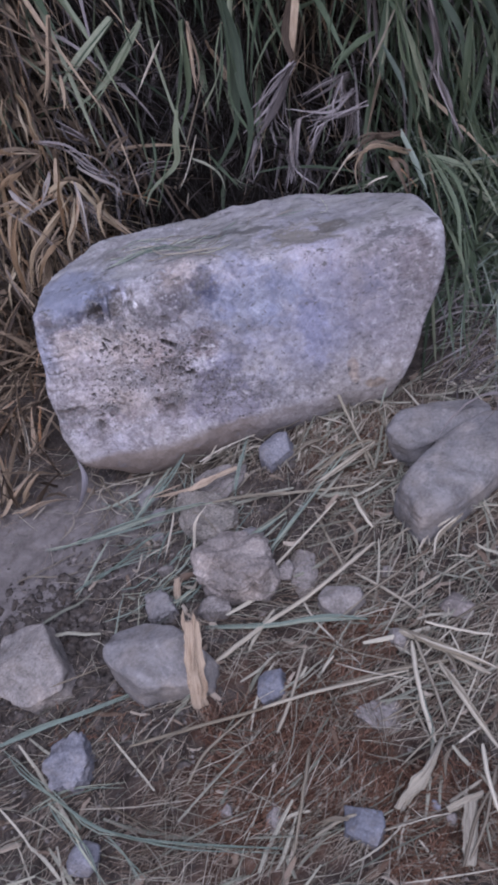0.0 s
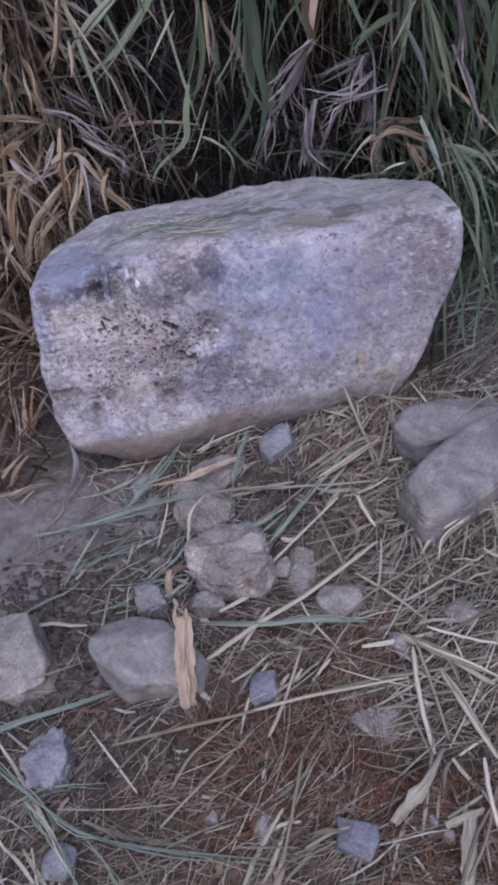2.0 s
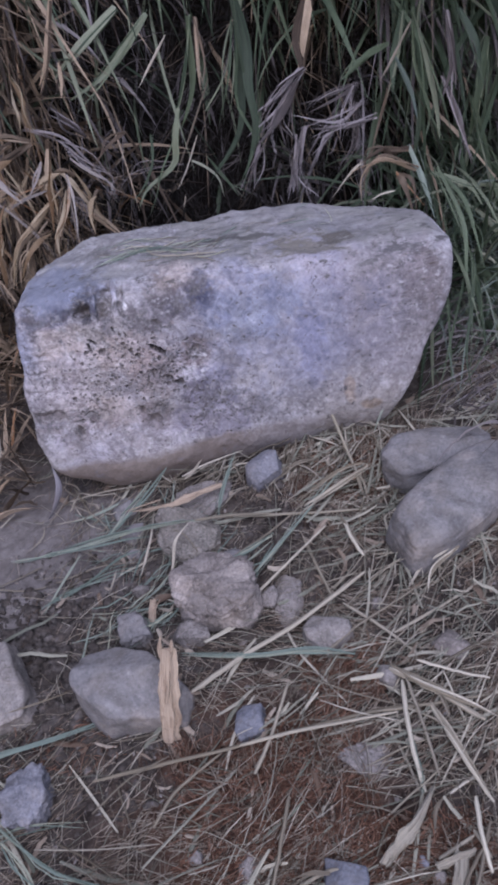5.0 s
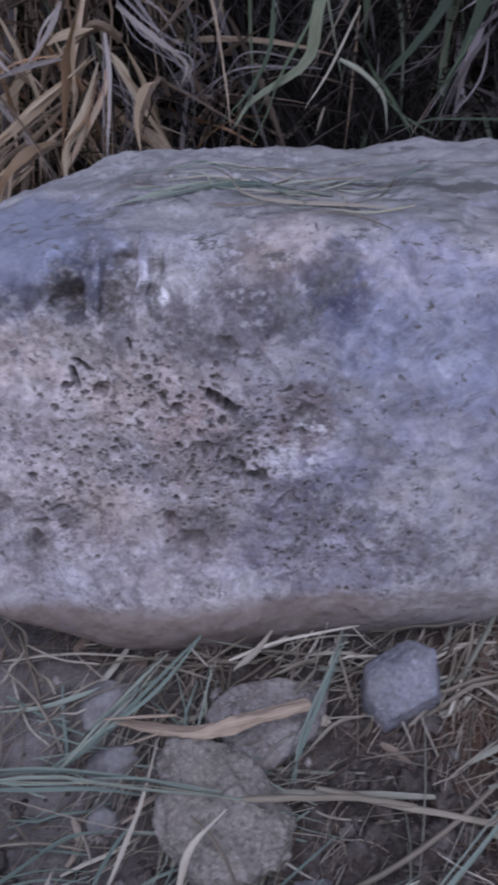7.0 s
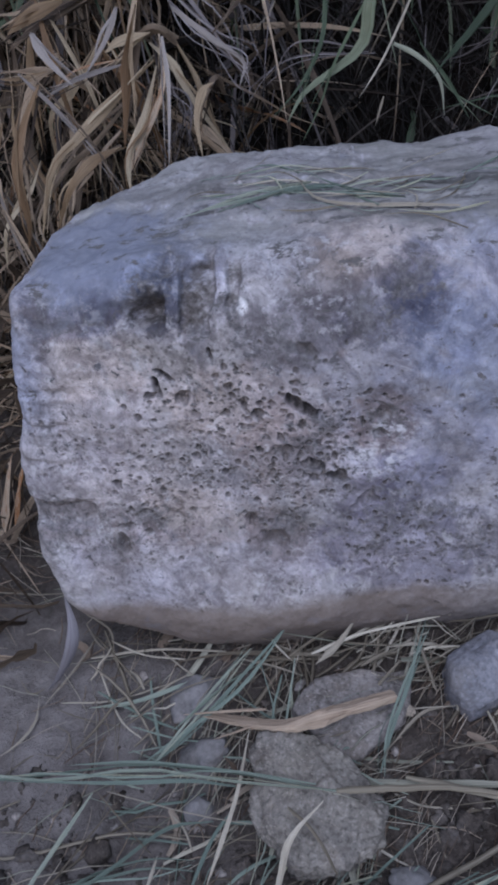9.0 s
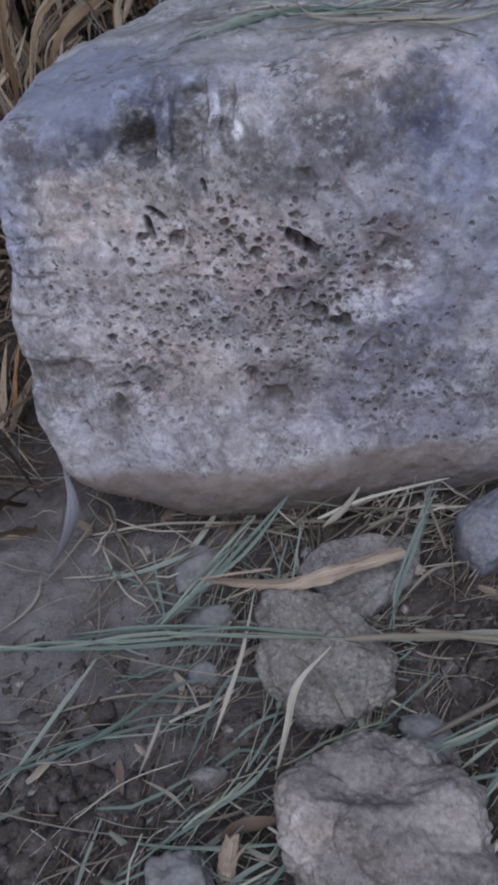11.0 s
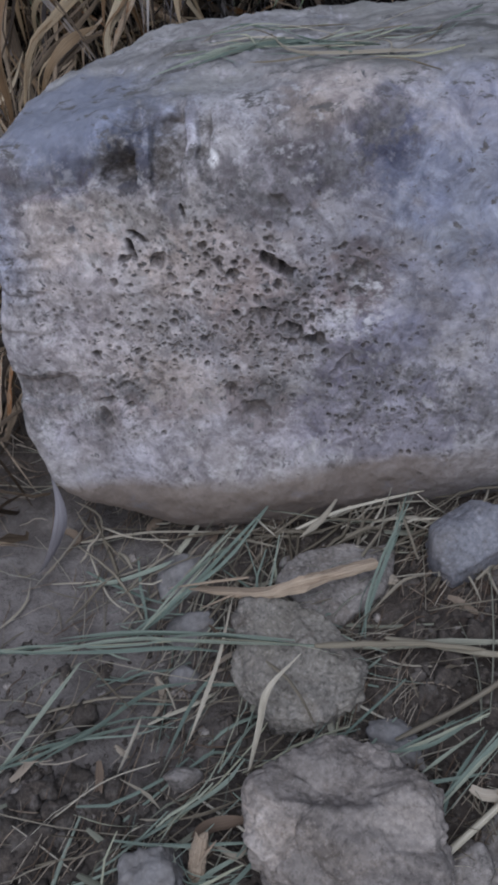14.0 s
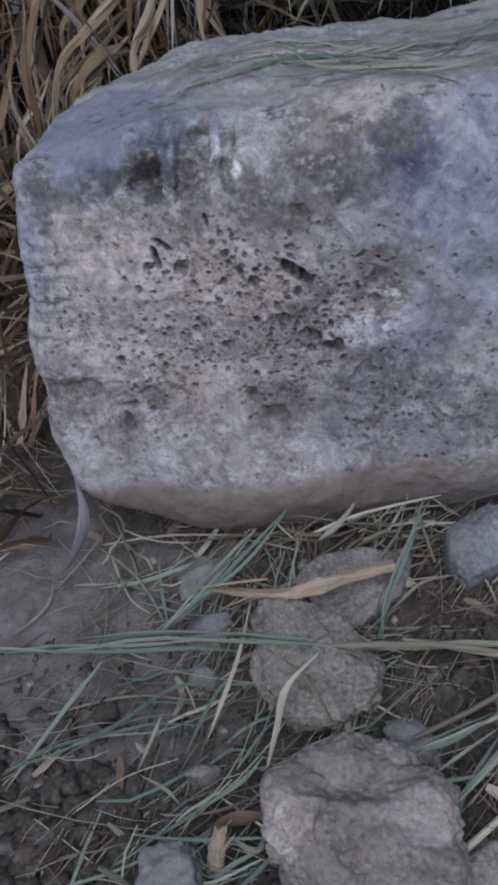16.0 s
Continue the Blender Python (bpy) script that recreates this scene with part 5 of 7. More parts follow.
def clods(name, material, label, seed, count, size, spot):
    """Crumbs of soil and grit, joined."""
    rng = np.random.default_rng(seed)
    bm = bmesh.new()
    bmesh.ops.create_icosphere(bm, subdivisions=2, radius=1)
    base = np.array([v.co[:] for v in bm.verts])
    tris = np.array([[v.index for v in f.verts] for f in bm.faces])
    bm.free()
    x, y = spot(rng, count)
    count = len(x)
    r = size[0] + (size[1] - size[0]) * rng.random(count) ** 4
    own = (base[None] * 1.25 + rng.uniform(0, 900, (count, 1, 3))).reshape(-1, 3)
    dent = value_noise(own, 1.3, 5) + 0.6 * value_noise(own, 3.1, 6)
    shape = base[None] * (1 + 0.7 * dent.reshape(count, -1, 1)) * rng.uniform(0.65, 1.25, (count, 1, 3)) * np.array([1, 1, 0.75])
    v = shape * r[:, None, None]
    v[..., 0] += x[:, None]
    v[..., 1] += y[:, None]
    v[..., 2] += (ground_height(x, y) - r * 0.2)[:, None]
    f = (tris[None] + (np.arange(count) * len(base))[:, None, None]).reshape(-1, 3)
    thing(name, mesh_data(name, v.reshape(-1, 3), f, material), label, "soil crumbs", kind="stuff")


def crumbly_spot(rng, count):
    x, y = rng.normal(-0.235, 0.06, count), rng.normal(0.405, 0.048, count)
    return x, y


def dark_spot(rng, count):
    return rng.normal(-0.02, 0.06, count), rng.normal(0.53, 0.035, count)


def all_over(rng, count):
    x, y = rng.uniform(-0.42, 0.42, count), rng.uniform(0.02, 0.62, count)
    return x, y


clods("soil_clods", M_CLOD, "dark crumbly clods of loose soil", 41, 6000, (0.0009, 0.0064), crumbly_spot)
clods("soil_crumbs", M_CLOD, "small dark crumbs of soil between stones", 42, 900, (0.001, 0.005), dark_spot)
clods("grit", M_GREY, "grey grit scattered over the soil", 43, 1600, (0.0006, 0.0035), all_over)


# ---------------------------------------------------------------- wood
def splinter(name, points, width, thick, label, seed, ragged, thin_end=1.0, prongs=(), wood=None):
    """A split piece of wood: flattened, uneven along its length, with a ragged end."""
    steps, sides = 26, 12
    path = smooth_path(points, steps)
    t = np.linspace(0, 1, steps)
    along = np.gradient(path, axis=0)
    along /= np.linalg.norm(along, axis=1, keepdims=True)
    side = np.cross(along, np.array([0.05, -0.75, 0.62]))
    side /= np.linalg.norm(side, axis=1, keepdims=True)
    up = np.cross(side, along)
    rng = np.random.default_rng(seed)
    ring = 2 * np.pi * np.arange(sides) / sides
    wide = width / 2 * (0.72 + 0.28 * np.sin(np.pi * np.clip(t * 0.8 + 0.15, 0, 1))) * (1 + 0.05 * np.sin(t * 17 + seed))
    if thin_end < 1:
        wide = wide * (1 + 0.28 * np.exp(-(((t - 0.56) / 0.07) ** 2)) - 0.10 * np.exp(-(((t - 0.72) / 0.05) ** 2)))
    wide = wide * (thin_end + (1 - thin_end) * np.minimum(1, t * 2.2))
    flute = 1 + 0.26 * rng.normal(size=(1, sides)) + 0.07 * rng.normal(size=(steps, sides))
    flute = flute.clip(0.5, 1.6) * (1 + 0.05 * np.sin(t[:, None] * rng.uniform(6, 30, (1, sides)) + rng.uniform(0, 6, (1, sides))))
    cx = np.sign(np.cos(ring)) * np.abs(np.cos(ring)) ** 0.7
    cy = np.sign(np.sin(ring)) * np.abs(np.sin(ring)) ** 0.7
    v = path[:, None] + side[:, None] * (wide[:, None] * cx * flute)[..., None] + up[:, None] * (thick / 2 * cy * flute)[..., None]
    tear = rng.uniform(0, 1, sides) * ragged
    v[-1] += along[-1] * tear[:, None]
    v[-2] += along[-2] * tear[:, None] * 0.7
    v[0] -= along[0] * (rng.uniform(0, 1, sides) * ragged * 0.5)[:, None]
    k = np.arange(steps * sides).reshape(steps, sides)
    nxt = np.roll(k, -1, axis=1)
    faces = np.stack([k[:-1], nxt[:-1], nxt[1:], k[1:]], -1).reshape(-1, 4).tolist() + [k[0][::-1].tolist(), k[-1].tolist()]
    uv = np.stack(np.broadcast_arrays(np.abs(np.arange(sides) - sides / 2)[None] / sides * 2, (t * np.linalg.norm(path[-1] - path[0]) * 20)[:, None]), -1).reshape(-1, 2)
    origin = path[0].copy()
    ob = thing(name, None, label, "wood chip", at=origin)
    part("body", mesh_data("body", v.reshape(-1, 3) - origin, faces, wood or M_WOOD, uv, False), ob)
    for start, stop, wid in prongs:
        line = smooth_path([np.array(start), (np.array(start) + np.array(stop)) / 2 + rng.normal(0, wid * 0.2, 3), np.array(stop)], 8) - origin
        pv, pf, puv = tubes(line[None], (wid / 2 * np.array([0.6, 1, 1, 0.95, 0.85, 0.7, 0.5, 0.2]))[None], 6, 0.6)
        part("splinter", mesh_data("splinter", pv, pf, M_WOOD, puv), ob)
    return ob



# loose stones: place on the ground, size, turn
loose_stone("pebble", (-0.016, 0.586), (0.038, 0.042, 0.034), 0, M_BLUE, "blue-grey rounded pebble against the foot of the boulder", 1, 60, hard=24, rough=0.045, sides=((-146, 0.0226), (-63, 0.0184), (-4, 0.0189), (45, 0.0214), (125, 0.0186), (177, 0.0190)))
loose_stone("stone", (-0.100, 0.530), (0.064, 0.062, 0.034), 0, M_OLIVE, "olive-grey rough stone half sunk in soil", 2, 110, hard=22, rough=0.085, lumps=0.03, sides=((-160, 0.0289), (-134, 0.0280), (-81, 0.0300), (-60, 0.0305), (-12, 0.0312), (34, 0.0227), (71, 0.0270), (109, 0.0330), (177, 0.0308)))
loose_stone("stone", (-0.081, 0.456), (0.078, 0.068, 0.052), 0, M_PINK, "pinkish-grey rough stone with a cracked corner", 3, 170, hard=11, rough=0.03, lumps=0.02, sunk=0.14, sides=((-170, 0.0375), (-130, 0.0365), (-95, 0.0330), (-55, 0.0360), (-15, 0.0385), (20, 0.0375), (55, 0.0335), (85, 0.0315), (115, 0.0335), (150, 0.0370)), dent=((-0.10, 0.36, 0.93), 0.32, 0.26), lobes=(((0.00, 0.85, 0.53), 0.07), ((-0.78, 0.15, 0.61), 0.07), ((-0.02, -0.14, 0.99), 0.08), ((0.76, 0.12, 0.64), 0.04), ((-0.48, -0.74, 0.47), -0.03), ((0.02, -0.90, 0.43), -0.05), ((0.62, -0.66, 0.42), 0.10)))
loose_stone("stone", (-0.081, 0.572), (0.062, 0.050, 0.020), 0, M_GREY, "flat brown-grey stone half buried beside the boulder", 4, 48, hard=14, sunk=0.3, sides=((-138, 0.0231), (-56, 0.0181), (-11, 0.0273), (85, 0.0240), (103, 0.0234), (144, 0.0272)))
loose_stone("stone", (0.153, 0.557), (0.112, 0.056, 0.044), 0, M_SLATE, "slate-grey long stone lying behind another", 65, 70, hard=26, rough=0.035, sides=((-135, 0.0488), (-86, 0.0259), (-31, 0.0474), (6, 0.0551), (86, 0.0300), (100, 0.0286), (136, 0.0458), (179, 0.0552)))
loose_stone("stone", (0.150, 0.495), (0.134, 0.114, 0.052), 0, M_SLATE, "slate-grey oblong stone with smooth worn sides", 16, 90, hard=8, rough=0.02, sides=((-174, 0.0712), (-158, 0.0768), (-71, 0.0410), (-55, 0.0405), (-24, 0.0521), (18, 0.0758), (111, 0.0350), (121, 0.0298), (129, 0.0330)))
loose_stone("pebble", (0.008, 0.397), (0.043, 0.037, 0.022), 0, M_PALE, "pale grey angular pebble among straw", 7, 48, hard=26, rough=0.03, sides=((-174, 0.0206), (-134, 0.0168), (-61, 0.0150), (-1, 0.0215), (68, 0.0135), (137, 0.0211)))
loose_stone("stone", (-0.163, 0.381), (0.093, 0.070, 0.046), 0, M_SLATE, "grey faceted stone under a split wood chip", 58, 80, hard=34, rough=0.02, sides=((-159, 0.0447), (-136, 0.0390), (-94, 0.0370), (-19, 0.0518), (38, 0.0326), (64, 0.0318), (102, 0.0411), (152, 0.0486)))
loose_stone("stone", (-0.283, 0.410), (0.070, 0.085, 0.038), 0, M_PALE, "pale grey angular stone on bare soil", 59, 70, hard=34, rough=0.035, sides=((-176, 0.0346), (-126, 0.0407), (-75, 0.0440), (-15, 0.0409), (22, 0.0278), (79, 0.0430), (109, 0.0484)))
loose_stone("pebble", (-0.255, 0.316), (0.042, 0.050, 0.026), 0, M_BLUE, "pale blue-grey angular pebble beside green straw", 10, 60, hard=34, rough=0.09, sides=((-163, 0.0203), (-108, 0.0250), (-55, 0.0248), (-15, 0.0212), (12, 0.0223), (93, 0.0270), (153, 0.0217)))
loose_stone("pebble", (-0.245, 0.239), (0.030, 0.024, 0.018), -8, M_BLUE, "small blue-grey pebble partly under a blade", 11, 32)
loose_stone("pebble", (-0.070, 0.335), (0.025, 0.028, 0.018), 0, M_INK, "dark blue-grey pebble beside a long straw", 12, 40, hard=18, sides=((-167, 0.0133), (-82, 0.0132), (-6, 0.0113), (78, 0.0135), (126, 0.0127), (167, 0.0111)))
loose_stone("stone_chip", (-0.021, 0.211), (0.032, 0.034, 0.013), 0, M_INK, "flat blue-grey stone chip with sharp corners", 13, 44, hard=70, rough=0.015, sunk=0.0, sides=((-123, 0.0111), (-39, 0.0153), (0, 0.0156), (67, 0.0115), (166, 0.0143)))
loose_stone("pebble", (0.047, 0.349), (0.019, 0.024, 0.014), 22, M_PALE, "small pale pebble under dry leaves", 14, 30)
loose_stone("stone_chip", (0.104, 0.366), (0.031, 0.025, 0.014), -38, M_PINK, "small brownish chip of stone in straw", 15, 30, cuts=5)
loose_stone("pebble", (-0.125, 0.247), (0.011, 0.010, 0.008), -8, M_GREY, "tiny round grey pebble on reddish soil", 17, 20)
loose_stone("pebble", (-0.088, 0.233), (0.015, 0.024, 0.010), -8, M_GREY, "small oval grey pebble on reddish soil", 18, 24)
loose_stone("pebble", (0.034, 0.215), (0.008, 0.011, 0.007), -8, M_BLUE, "tiny bright blue-grey pebble in chaff", 19, 18)
loose_stone("stone", (0.013, 0.290), (0.042, 0.029, 0.007), -28, M_GREY, "flat grey stone sunk level with the soil", 20, 32)
loose_stone("stone", (-0.022, 0.443), (0.032, 0.056, 0.008), -8, M_GREY, "flat grey stone sunk among fine chaff", 21, 32)
loose_stone("stone", (-0.158, 0.438), (0.030, 0.032, 0.026), 0, M_SLATE, "small grey angular stone on dark soil", 22, 60, hard=22, rough=0.09, sides=((-172, 0.0134), (-80, 0.0125), (14, 0.0125), (40, 0.0123), (103, 0.0130), (142, 0.0144)))
loose_stone("stone", (-0.059, 0.490), (0.022, 0.014, 0.009), 3, M_GREY, "flat grey stone behind the cracked stone", 23, 36)
loose_stone("stone", (-0.158, 0.559), (0.029, 0.024, 0.012), 13, M_SLATE, "flat slate-blue stone under fading green grass", 24, 36, cuts=5)
loose_stone("stone", (-0.162, 0.587), (0.029, 0.023, 0.011), 3, M_SLATE, "flat grey stone under matted hay", 25, 32)
loose_stone("pebble", (-0.159, 0.534), (0.016, 0.014, 0.010), 3, M_SLATE, "small slate-grey pebble under crossing blades", 26, 28)
loose_stone("pebble", (-0.153, 0.483), (0.017, 0.011, 0.014), 3, M_GREY, "small grey pebble among dry leaf scraps", 27, 28)
loose_stone("stone", (-0.109, 0.425), (0.035, 0.026, 0.020), -8, M_GREY, "grey stone behind the split wood chip", 28, 36)
loose_stone("pebble", (0.042, 0.203), (0.010, 0.010, 0.010), -8, M_GREY, "tiny dark pebble beside a dry leaf", 29, 18)
loose_stone("pebble", (0.056, 0.419), (0.015, 0.011, 0.008), -8, M_GREY, "tiny grey pebble among dry stalks", 30, 18)
loose_stone("stone", (-0.036, 0.446), (0.019, 0.021, 0.011), 3, M_GREY, "grey rough stone beside the cracked stone", 31, 36)

# straws, stalks and fallen blades on the ground
straw(0.0038, (-0.199, 0.315, -0.027), (-0.152, 0.317, -0.027), (-0.086, 0.318, -0.026), (-0.030, 0.321, -0.025), (0.044, 0.322, -0.024), (0.078, 0.316, -0.024))
straw(0.0031, (-0.154, 0.273, -0.030), (-0.134, 0.296, -0.030), (-0.096, 0.317, -0.029))
straw(0.0054, (-0.113, 0.369, -0.023), (-0.076, 0.387, -0.023), (-0.016, 0.410, -0.022), (0.052, 0.445, -0.021))
straw(0.0035, (-0.072, 0.294, -0.023), (-0.055, 0.319, -0.023), (-0.033, 0.360, -0.022))
straw(0.0031, (-0.084, 0.196, -0.029), (-0.069, 0.225, -0.029), (-0.049, 0.274, -0.029))
straw(0.0024, (-0.091, 0.179, -0.029), (-0.085, 0.206, -0.029), (-0.078, 0.238, -0.029))
sage_blade(0.0085, (-0.325, 0.343, -0.026), (-0.296, 0.347, -0.026), (-0.266, 0.353, -0.025), (-0.232, 0.353, -0.025), (-0.197, 0.360, -0.025))
sage_blade(0.0087, (-0.316, 0.343, -0.028), (-0.294, 0.317, -0.028), (-0.264, 0.287, -0.027), (-0.236, 0.261, -0.027), (-0.205, 0.243, -0.026), (-0.159, 0.228, -0.026), (-0.086, 0.209, -0.025))
sage_blade(0.0063, (-0.271, 0.287, -0.021), (-0.252, 0.262, -0.021), (-0.238, 0.240, -0.021), (-0.223, 0.212, -0.021))
sage_blade(0.0042, (-0.224, 0.252, -0.031), (-0.211, 0.234, -0.031), (-0.197, 0.212, -0.030))
straw(0.0023, (-0.235, 0.436, -0.032), (-0.197, 0.437, -0.032), (-0.149, 0.439, -0.031))
dry_leaf(0.0026, (-0.265, 0.379, -0.008), (-0.235, 0.381, -0.007), (-0.210, 0.382, -0.007))
straw(0.0022, (-0.229, 0.277, -0.031), (-0.206, 0.262, -0.030), (-0.184, 0.244, -0.030))
straw(0.0014, (-0.247, 0.276, -0.031), (-0.202, 0.267, -0.030), (-0.150, 0.261, -0.030))
dry_leaf(0.0071, (-0.000, 0.537, -0.028), (0.029, 0.548, -0.020), (0.054, 0.556, -0.011), (0.078, 0.557, -0.007), (0.093, 0.550, -0.013))
dry_leaf(0.0085, (0.074, 0.568, -0.021), (0.074, 0.547, -0.021), (0.072, 0.524, -0.021))
straw(0.0038, (0.062, 0.639, 0.012), (0.066, 0.603, -0.003), (0.071, 0.567, -0.015), (0.075, 0.548, -0.023))
straw(0.0037, (-0.059, 0.539, -0.023), (0.012, 0.523, -0.022), (0.065, 0.513, -0.021))
dry_leaf(0.0063, (0.044, 0.513, -0.021), (0.051, 0.490, -0.021), (0.058, 0.463, -0.021))
straw(0.0033, (0.027, 0.423, -0.028), (0.054, 0.392, -0.027), (0.076, 0.361, -0.027))
straw(0.0033, (0.062, 0.385, -0.027), (0.105, 0.399, -0.027), (0.157, 0.418, -0.026))
dry_leaf(0.0082, (0.046, 0.352, -0.015), (0.066, 0.334, -0.015), (0.095, 0.312, -0.015), (0.116, 0.298, -0.015))
dry_leaf(0.0072, (0.070, 0.320, -0.019), (0.078, 0.295, -0.019), (0.085, 0.271, -0.019), (0.092, 0.243, -0.019))
dry_leaf(0.0056, (0.080, 0.326, -0.017), (0.080, 0.312, -0.017), (0.080, 0.296, -0.017))
straw(0.0034, (0.030, 0.321, -0.022), (0.061, 0.318, -0.021), (0.118, 0.315, -0.021))
dry_leaf(0.0082, (0.011, 0.216, -0.022), (0.031, 0.234, -0.022), (0.054, 0.258, -0.021))
dry_leaf(0.0035, (0.046, 0.230, -0.027), (0.053, 0.243, -0.027), (0.062, 0.251, -0.027))
dry_leaf(0.0065, (0.060, 0.216, -0.024), (0.054, 0.193, -0.024), (0.041, 0.167, -0.025))
straw(0.0031, (0.045, 0.213, -0.027), (0.073, 0.223, -0.027))
straw(0.0031, (0.074, 0.227, -0.027), (0.080, 0.207, -0.027))
straw(0.0030, (0.039, 0.169, -0.021), (0.060, 0.198, -0.020), (0.083, 0.219, -0.020))
dry_leaf(0.0059, (0.085, 0.422, -0.028), (0.102, 0.437, -0.021), (0.119, 0.442, -0.013), (0.141, 0.452, -0.020))
dry_leaf(0.0043, (0.119, 0.442, -0.027), (0.119, 0.429, -0.027), (0.118, 0.414, -0.027))
straw(0.0034, (-0.058, 0.211, -0.021), (-0.034, 0.218, -0.020), (-0.016, 0.217, -0.020))
sage_blade(0.0077, (-0.121, 0.405, -0.024), (-0.060, 0.390, -0.023), (-0.012, 0.382, -0.022), (0.025, 0.373, -0.022))
straw(0.0025, (-0.027, 0.411, -0.028), (-0.018, 0.383, -0.028), (0.010, 0.333, -0.028))
straw(0.0029, (0.002, 0.378, -0.022), (0.036, 0.397, -0.022), (0.092, 0.419, -0.021))
straw(0.0031, (0.007, 0.501, -0.028), (0.014, 0.459, -0.028), (0.020, 0.427, -0.028))
straw(0.0028, (-0.059, 0.493, -0.023), (-0.012, 0.516, -0.022), (0.042, 0.557, -0.022))
sage_blade(0.0054, (-0.053, 0.460, -0.020), (-0.002, 0.504, -0.019), (0.070, 0.576, -0.018))
straw(0.0031, (-0.052, 0.444, -0.025), (-0.009, 0.476, -0.024), (0.030, 0.505, -0.024))
straw(0.0030, (0.059, 0.341, -0.017), (0.061, 0.303, -0.017), (0.061, 0.263, -0.017))
straw(0.0026, (0.033, 0.318, -0.028), (0.042, 0.284, -0.028), (0.046, 0.255, -0.027))
sage_blade(0.0038, (0.048, 0.298, -0.021), (0.048, 0.276, -0.021), (0.047, 0.253, -0.021))
straw(0.0025, (0.066, 0.253, -0.027), (0.101, 0.266, -0.027))
straw(0.0031, (0.071, 0.351, -0.013), (0.098, 0.335, -0.013), (0.121, 0.324, -0.013))
straw(0.0027, (0.088, 0.346, -0.021), (0.114, 0.355, -0.021), (0.134, 0.358, -0.020))
straw(0.0024, (-0.021, 0.363, -0.023), (0.012, 0.342, -0.023), (0.048, 0.322, -0.022))
straw(0.0021, (0.003, 0.222, -0.025), (0.022, 0.245, -0.025), (0.058, 0.254, -0.024))
straw(0.0024, (-0.004, 0.184, -0.028), (0.010, 0.210, -0.028), (0.023, 0.222, -0.028))
straw(0.0023, (0.015, 0.194, -0.028), (0.022, 0.179, -0.028), (0.026, 0.165, -0.028))
straw(0.0020, (-0.017, 0.226, -0.028), (0.010, 0.232, -0.028), (0.036, 0.235, -0.028))
straw(0.0019, (-0.199, 0.290, -0.024), (-0.170, 0.310, -0.024), (-0.137, 0.321, -0.024))
straw(0.0019, (-0.181, 0.310, -0.030), (-0.175, 0.291, -0.030), (-0.170, 0.273, -0.030))
sage_blade(0.0040, (-0.294, 0.284, -0.032), (-0.257, 0.291, -0.031), (-0.206, 0.287, -0.030))
straw(0.0019, (-0.314, 0.520, -0.037), (-0.279, 0.529, -0.038), (-0.250, 0.539, -0.039))
straw(0.0019, (-0.302, 0.524, -0.037), (-0.255, 0.512, -0.037), (-0.196, 0.522, -0.036), (-0.161, 0.518, -0.034))
dry_leaf(0.0055, (-0.293, 0.720, 0.009), (-0.297, 0.672, -0.014), (-0.313, 0.628, -0.037))
straw(0.0020, (-0.299, 0.601, -0.040), (-0.284, 0.616, -0.040))
sage_blade(0.0054, (-0.284, 0.552, -0.041), (-0.264, 0.551, -0.040), (-0.232, 0.550, -0.037), (-0.185, 0.549, -0.030), (-0.139, 0.539, -0.013), (-0.097, 0.530, -0.005), (-0.078, 0.528, -0.006))
sage_blade(0.0022, (-0.261, 0.547, -0.035), (-0.200, 0.544, -0.033), (-0.162, 0.539, -0.030), (-0.136, 0.537, -0.029))
sage_blade(0.0024, (-0.227, 0.554, -0.039), (-0.183, 0.551, -0.030), (-0.134, 0.542, -0.013), (-0.097, 0.533, -0.004))
straw(0.0036, (-0.090, 0.528, -0.003), (-0.064, 0.530, -0.009), (-0.040, 0.532, -0.017), (-0.016, 0.530, -0.022))
straw(0.0013, (-0.065, 0.534, -0.029), (-0.050, 0.528, -0.029), (-0.018, 0.526, -0.028))
sage_blade(0.0051, (-0.191, 0.547, -0.037), (-0.163, 0.564, -0.027), (-0.138, 0.588, -0.022), (-0.100, 0.624, -0.011))
sage_blade(0.0034, (-0.181, 0.549, -0.028), (-0.153, 0.582, -0.027), (-0.132, 0.609, -0.025))
sage_blade(0.0028, (-0.170, 0.559, -0.024), (-0.144, 0.584, -0.022), (-0.124, 0.600, -0.021))
sage_blade(0.0046, (-0.250, 0.484, -0.032), (-0.243, 0.487, -0.032), (-0.223, 0.495, -0.032), (-0.203, 0.502, -0.032), (-0.179, 0.507, -0.031), (-0.157, 0.506, -0.030))
sage_blade(0.0026, (-0.221, 0.490, -0.029), (-0.197, 0.504, -0.029), (-0.167, 0.517, -0.028), (-0.151, 0.524, -0.027))
sage_blade(0.0024, (-0.244, 0.479, -0.033), (-0.228, 0.511, -0.034), (-0.210, 0.541, -0.036))
straw(0.0010, (-0.229, 0.492, -0.031), (-0.214, 0.513, -0.032), (-0.197, 0.535, -0.032))
dry_leaf(0.0019, (-0.209, 0.539, -0.029), (-0.188, 0.520, -0.027), (-0.171, 0.509, -0.026))
dry_leaf(0.0022, (-0.174, 0.512, -0.031), (-0.180, 0.495, -0.030), (-0.185, 0.483, -0.030))
dry_leaf(0.0024, (-0.154, 0.496, -0.032), (-0.143, 0.516, -0.026), (-0.137, 0.536, -0.023), (-0.130, 0.563, -0.019))
sage_blade(0.0020, (-0.161, 0.485, -0.026), (-0.148, 0.516, -0.027), (-0.140, 0.532, -0.027))
sage_blade(0.0048, (-0.041, 0.609, -0.007), (-0.055, 0.580, -0.013), (-0.064, 0.561, -0.022), (-0.071, 0.543, -0.028))
